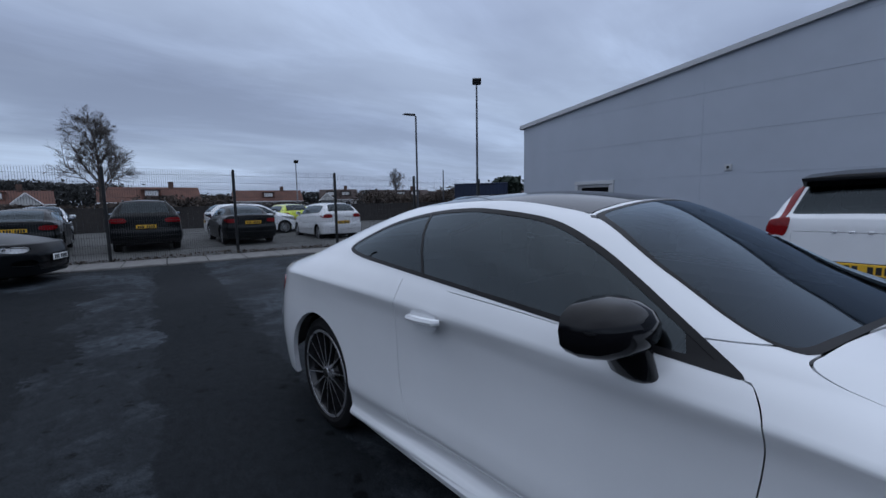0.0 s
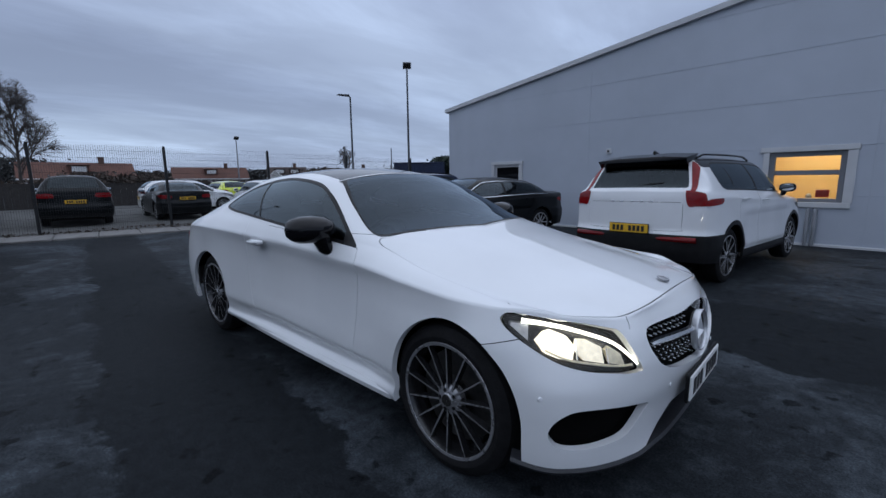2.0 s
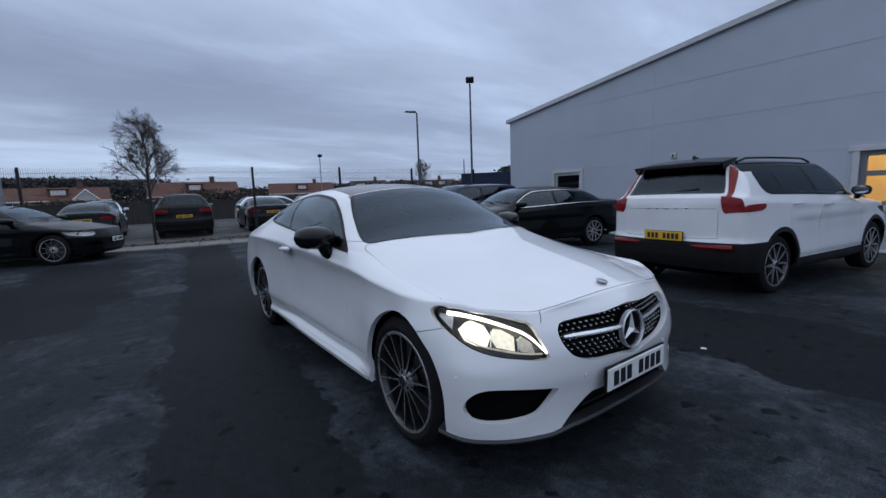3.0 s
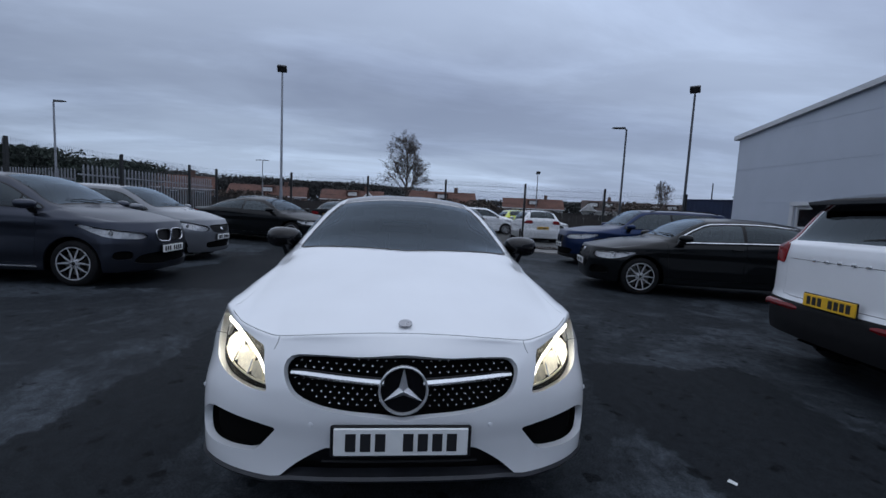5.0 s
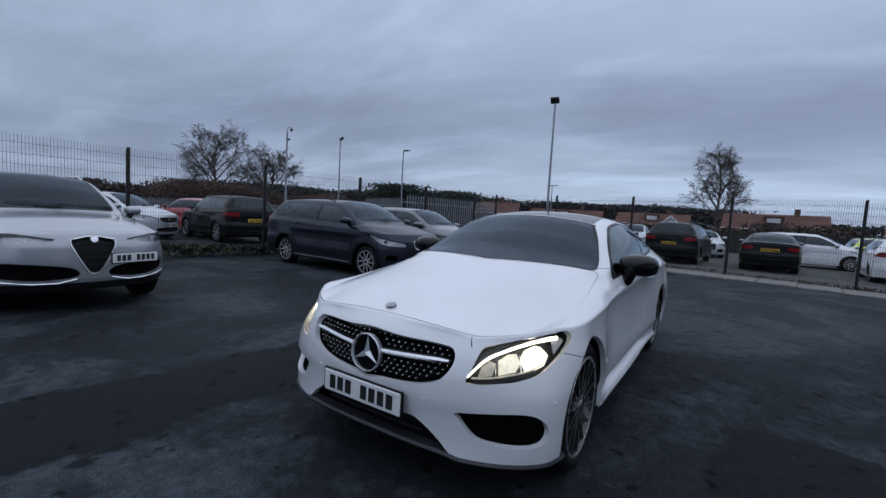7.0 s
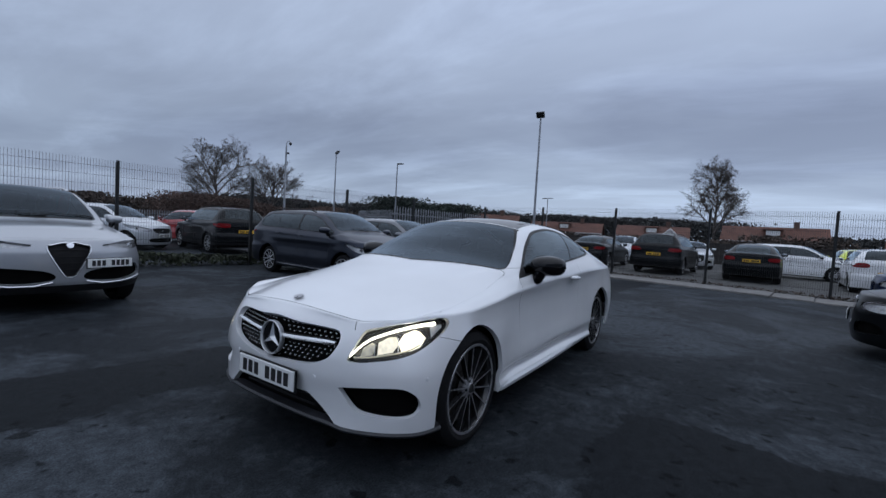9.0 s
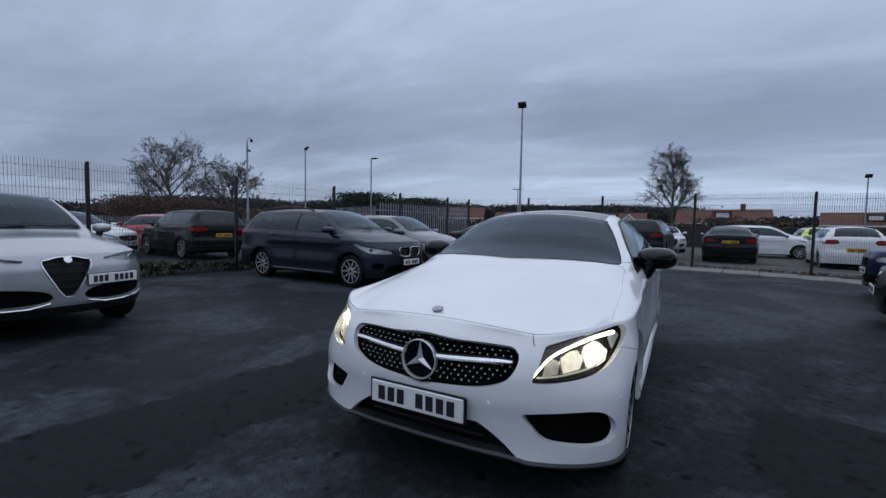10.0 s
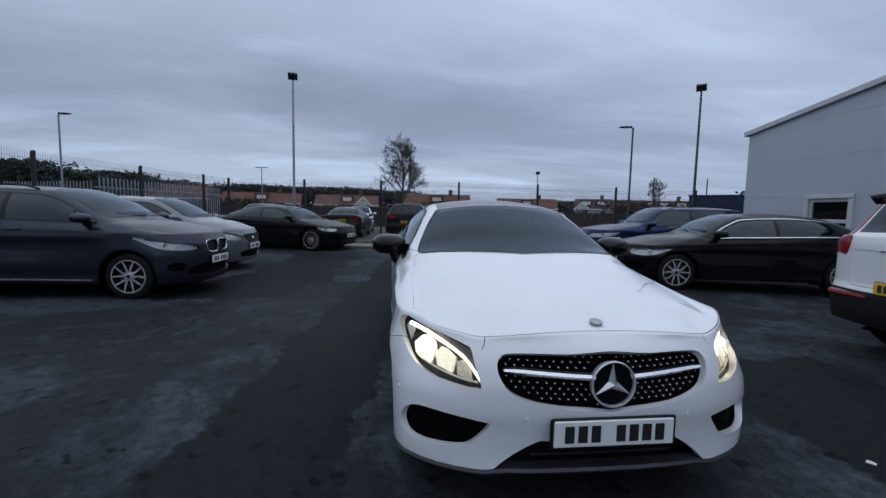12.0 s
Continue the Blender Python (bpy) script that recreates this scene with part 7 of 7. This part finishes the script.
def thicket(name, label, line, width, h, mat, clump, n, seed, category="woodland", rag=0.35):
    """A band of foliage along a line: many small leaves in uneven heaps, with gaps."""
    rnd = random.Random(seed)
    v, f = [], []
    seg = [(p, q, math.hypot(q[0] - p[0], q[1] - p[1])) for p, q in zip(line, line[1:])]
    total = sum(s[2] for s in seg)
    for _ in range(n):
        t = rnd.random() * total
        for p, q, L in seg:
            if t <= L:
                break
            t -= L
        c = along(p, q, t / L)
        k = noise.noise((c[0] * 0.11 + seed, c[1] * 0.11, 0)) + 0.5 * noise.noise((c[0] * 0.5, c[1] * 0.5, seed))
        top = h * (1 + rag * k)
        z = top * rnd.random() ** 0.55
        x, y = c[0] + rnd.gauss(0, width * 0.35), c[1] + rnd.gauss(0, width * 0.35)
        s = clump * rnd.uniform(0.6, 1.4)
        a, b = Vector((rnd.gauss(0, 1), rnd.gauss(0, 1), rnd.gauss(0, 1))).normalized(), Vector((rnd.gauss(0, 1), rnd.gauss(0, 1), rnd.gauss(0, 1))).normalized()
        b = (b - a * a.dot(b)).normalized()
        o = Vector((x, y, max(z, 0.3 * s)))
        i = len(v)
        v.extend([tuple(o + a * s), tuple(o + b * s * 0.6), tuple(o - a * s), tuple(o - b * s * 0.6)])
        f.append((i, i + 1, i + 2, i + 3))
    ob = part(name, (v, f), mat, angle=180)
    tagged(ob, label, category, kind="stuff")


thicket("far_woods", "dark wooded hill on the horizon", [(-60, -120), (-105, -70), (-124, -20), (-130, 2)], 10, 7.0, WOOD, 0.34, 60000, 1, rag=0.22)
thicket("far_woods", "low dark line of far woodland on the horizon", [(-130, 0), (-128, 14), (-122, 45), (-104, 80), (-62, 125)], 8, 4.3, WOOD, 0.30, 40000, 13, rag=0.35)
thicket("brown_hedge", "brown winter hedge beyond the palisade fence", [(25, -60), (-8, -58), (-25, -52), (-36, -50), (-52, -44)], 4, 2.7, BROWN, 0.20, 40000, 2, "hedge", 0.5)
thicket("brown_hedge", "reddish-brown scrub under the bare oaks", [(-17, -48), (-26, -46), (-37, -44)], 3, 3.0, SCRUB, 0.10, 40000, 12, "hedge", 0.6)
thicket("evergreen_bush", "dark evergreen bushes behind the yard", [(-47, -43), (-58, -36)], 5, 5.2, EVERGREEN, 0.20, 22000, 3, "bush")
thicket("brown_hedge", "brown scrub in front of the houses", [(-52, -22), (-56, -8), (-57, 3), (-58, 14), (-60, 22)], 3, 1.9, BROWN, 0.2, 14000, 4, "hedge", 0.9)
thicket("brown_hedge", "brown bushes between the far gardens", [(-60, 34), (-56, 42), (-48, 46), (-40, 40)], 4, 3.0, BROWN, 0.2, 12000, 6, "hedge", 0.6)
thicket("evergreen_bush", "dark evergreen tree behind the building corner", [(-15.2, 17.0), (-16.5, 18.6)], 0.9, 3.0, EVERGREEN, 0.16, 3500, 7, "bush")
thicket("weeds", "rough weeds along the foot of the side fence", [(-12.8, -7.6), (-9.2, -8.2), (-6.2, -8.65), (-3.1, -9.1), (-0.2, -9.6), (5.8, -10.5)], 0.35, 0.34, GRASS, 0.05, 9000, 8, "weeds", 0.9)
thicket("weeds", "thin weeds at the foot of the back fence", [(-13.3, -7), (-11.0, 9.5)], 0.15, 0.10, BROWN, 0.03, 1800, 9, "weeds", 0.9)


TILE = material("red_brown_roof_tiles", (0.105, 0.046, 0.032), 0.85, vary=0.25, scale=4, vary2=0.2, scale2=0.6, bump=0.4, bump_scale=9)
SLATE = material("dark_brown_roof_tiles", (0.060, 0.042, 0.038), 0.85, vary=0.25, scale=4, vary2=0.2, scale2=0.6, bump=0.4, bump_scale=9)
RENDER_W = material("white_rendered_wall", (0.50, 0.49, 0.47), 0.85, vary=0.08, scale=2, bump=0.2)
BRICK = material("brown_brick_wall", (0.11, 0.066, 0.052), 0.85, vary=0.2, scale=9, bump=0.3, bump_scale=30)
PANE = material("dark_window_pane", (0.02, 0.022, 0.026), 0.1, vary=0.1)
WHITE_F = material("white_window_frame", (0.68, 0.68, 0.68), 0.5, vary=0.05)


def house(x, y, yaw, L, D, eave, ridge, wall, roof, label, dormers=0, gable=0.0, chimney=True):
    """A gabled bungalow: its long side faces local +x after the turn."""
    root = thing("house", pose(3 + 1.28 * (x - 3), 1.28 * y, 0, 0, 0, yaw), label, "house", "houses beyond the yard")
    hd, hl = D / 2, L / 2
    v = [(hd, -hl, 0), (hd, hl, 0), (-hd, hl, 0), (-hd, -hl, 0), (hd, -hl, eave), (hd, hl, eave), (-hd, hl, eave), (-hd, -hl, eave), (0, -hl, ridge - 0.15), (0, hl, ridge - 0.15)]
    part("wall", (v, [(0, 1, 5, 4), (1, 2, 6, 9, 5), (2, 3, 7, 6), (3, 0, 4, 8, 7)]), wall, root)
    o = 0.45
    rv = []
    for yy in (-hl - o, hl + o):
        rv += [(hd + o, yy, eave - 0.25), (0, yy, ridge), (-hd - o, yy, eave - 0.25), (-hd - o, yy, eave - 0.42), (0, yy, ridge - 0.2), (hd + o, yy, eave - 0.42)]
    part("roof", (rv, [(0, 1, 7, 6), (1, 2, 8, 7), (2, 3, 9, 8), (3, 4, 10, 9), (4, 5, 11, 10), (5, 0, 6, 11), (0, 5, 4, 3, 2, 1), (6, 7, 8, 9, 10, 11)]), roof, root)
    part("fascia", box(hd + o + 0.02, 0, eave - 0.34, 0.05, L + 2 * o, 0.2, 0.01), WHITE_F, root)
    n = max(2, int(L / 3.2))
    for i in range(n):
        yy = -hl + (i + 0.5) * L / n
        w = part("window", box(hd + 0.02, yy, eave * 0.55, 0.08, 1.5, 1.1, 0.02), WHITE_F, root)
        for s in (-1, 1):
            part("pane", box(hd + 0.055, yy + s * 0.35, eave * 0.55, 0.03, 0.6, 0.9, 0.005), PANE, w)
    if chimney:
        part("chimney", join(box(0.1, hl * 0.45, ridge + 0.25, 0.6, 0.8, 1.3, 0.03), box(0.1, hl * 0.45, ridge + 0.93, 0.7, 0.9, 0.12, 0.02)), BRICK, root)
    for k in range(dormers):
        yy = (k - (dormers - 1) / 2) * 3.6
        zc = eave + (ridge - eave) * 0.52
        dm = part("dormer", join(box(hd * 0.42, yy, zc, hd * 0.75, 2.6, 1.25, 0.02), box(hd * 0.45, yy, zc + 0.66, hd * 0.85, 2.9, 0.12, 0.02)), roof, root)
        w = part("window", box(hd * 0.80, yy, zc + 0.02, 0.06, 1.9, 0.85, 0.02), WHITE_F, dm)
    if gable:  # a white-boarded front gable
        gy = gable
        gv = [(hd, gy - 1.9, eave - 0.4), (hd, gy + 1.9, eave - 0.4), (hd, gy, eave + 1.35)]
        gv = [(p[0] + dx, p[1], p[2]) for dx in (1.3, -1.5) for p in gv]
        part("front_gable", (gv, [(0, 1, 2), (5, 4, 3), (1, 4, 5, 2), (2, 5, 3, 0), (0, 3, 4, 1)]), RENDER_W, root)
        for s in (-1, 1):
            part("barge_board", tube([(hd + 1.36, gy + s * 2.05, eave - 0.5), (hd + 1.36, gy, eave + 1.45)], 0.13, 4), WHITE_F, root)


house(-76, -24, 8, 16, 7.5, 2.5, 4.6, BRICK, TILE, "brown brick bungalow with red-brown tiled roof", 1)
house(-74, -9, 4, 13, 7.5, 2.4, 4.4, BRICK, TILE, "bungalow with red-brown roof behind brown scrub", 1, 3.5)
house(-70, 6.5, -3, 14, 7.5, 2.5, 4.9, RENDER_W, TILE, "pale bungalow with red-brown tiled roof", 1)
house(-84, 27, -14, 15, 8, 2.6, 5.0, RENDER_W, TILE, "white bungalow with a tiled roof and dormer", 1, 0.0)
house(-82, 41, -24, 9, 8, 2.8, 5.3, RENDER_W, SLATE, "white rendered house with a steep front gable", 2, -3.0)
house(-72, 50, -30, 14, 8, 2.7, 4.8, BRICK, SLATE, "dark roofed house with white dormer windows", 3)
house(-60, 58, -40, 18, 8, 2.4, 4.2, RENDER_W, SLATE, "long low white bungalow with a dark roof", 0)
house(-44, 56, -50, 18, 8, 2.4, 4.2, RENDER_W, SLATE, "long low white bungalow with a dark roof", 0)
house(-60, -32, 20, 12, 7, 2.9, 5.0, BRICK, TILE, "brick house with small white windows", 0)

# dark boarded fence and pale concrete of the far car park
BOARD = material("dark_stained_boards", (0.028, 0.024, 0.022), 0.8, vary=0.3, scale=5, vary2=0.2, scale2=0.5, bump=0.3, bump_scale=20)


def board_fence(pts, label, h):
    root = thing("board_fence", pose(0, 0, 0), label, "fence", kind="structure")
    me = mesh_of("board", *box(0, 0, h / 2, 0.145, 0.022, h, 0.004)[:2], BOARD)
    for p, q in zip(pts, pts[1:]):
        L = math.hypot(q[0] - p[0], q[1] - p[1])
        ang = math.degrees(math.atan2(q[1] - p[1], q[0] - p[0]))
        n = int(L / 0.3)
        geo = join(*[moved(box(0, 0.012 * (i % 2), h / 2, 0.29, 0.022, h + 0.02 * math.sin(i * 2.3), 0.004), pose((i + 0.5) * 0.3, 0, 0)) for i in range(n)])
        tagged(part("boards", geo, BOARD, root, m=pose(p[0], p[1], 0, 0, 0, ang)), kind="stuff")
        part("cap_rail", box(L / 2, 0, h + 0.02, L, 0.07, 0.04, 0.005), BOARD, root, m=pose(p[0], p[1], 0, 0, 0, ang))


board_fence([(-30.5, -26), (-30.0, -8), (-30.0, 8), (-29.0, 20), (-24.0, 34)], "dark stained board fence behind the far car park", 1.35)


def slab(name, corners, z, mat, label):
    v = [(x, y, z) for x, y in corners] + [(x, y, z - 0.05) for x, y in corners]
    n = len(corners)
    f = [tuple(range(n)), tuple(reversed(range(n, 2 * n)))] + [(i, i + n, (i + 1) % n + n, (i + 1) % n) for i in range(n)]
    f = [tuple(reversed(q)) for q in f[2:]] + f[:2]
    tagged(part(name, (v, f), mat), label, "pavement", kind="structure")


FAR_SLAB = material("worn_car_park_concrete", (0.062, 0.062, 0.060), 0.9, vary=0.2, scale=3, vary2=0.3, scale2=0.5, bump=0.3, bump_scale=30)
slab("pavement", [(-13.75, -7.3), (-11.05, 10.3), (-9.5, 24), (-24, 33), (-29.5, 19), (-29.7, -7.5), (-30, -25), (-20, -25)], 0.006, FAR_SLAB, "pale concrete of the far car park")

# blue container and litter
NAVY_C = material("dark_blue_container", (0.012, 0.022, 0.060), 0.5, 0.2, vary=0.15, scale=2, vary2=0.2, scale2=0.4)
ct = thing("container", pose(-16.6, 16.4, 0, 0, 0, 35), "dark blue steel container behind the building", "container")
part("shell", box(0, 0, 1.2, 3.0, 2.4, 2.3, 0.03), NAVY_C, ct)
for i in range(15):
    part("rib", box(-1.4 + 0.2 * i, -1.21, 1.2, 0.09, 0.03, 2.1, 0.01), NAVY_C, ct)
part("roof_edge", box(0, 0, 2.38, 3.05, 2.45, 0.08, 0.02), NAVY_C, ct)
lt = thing("litter", pose(1.87, 1.72, 0.004, 0, 0, 30), "small scrap of white paper on the asphalt", "litter")
part("scrap", hull([(-0.02, -0.012, 0), (0.025, -0.008, 0), (0.02, 0.014, 0.004), (-0.018, 0.012, 0.006), (0, 0, 0.012)]), M["plate_w"], lt)
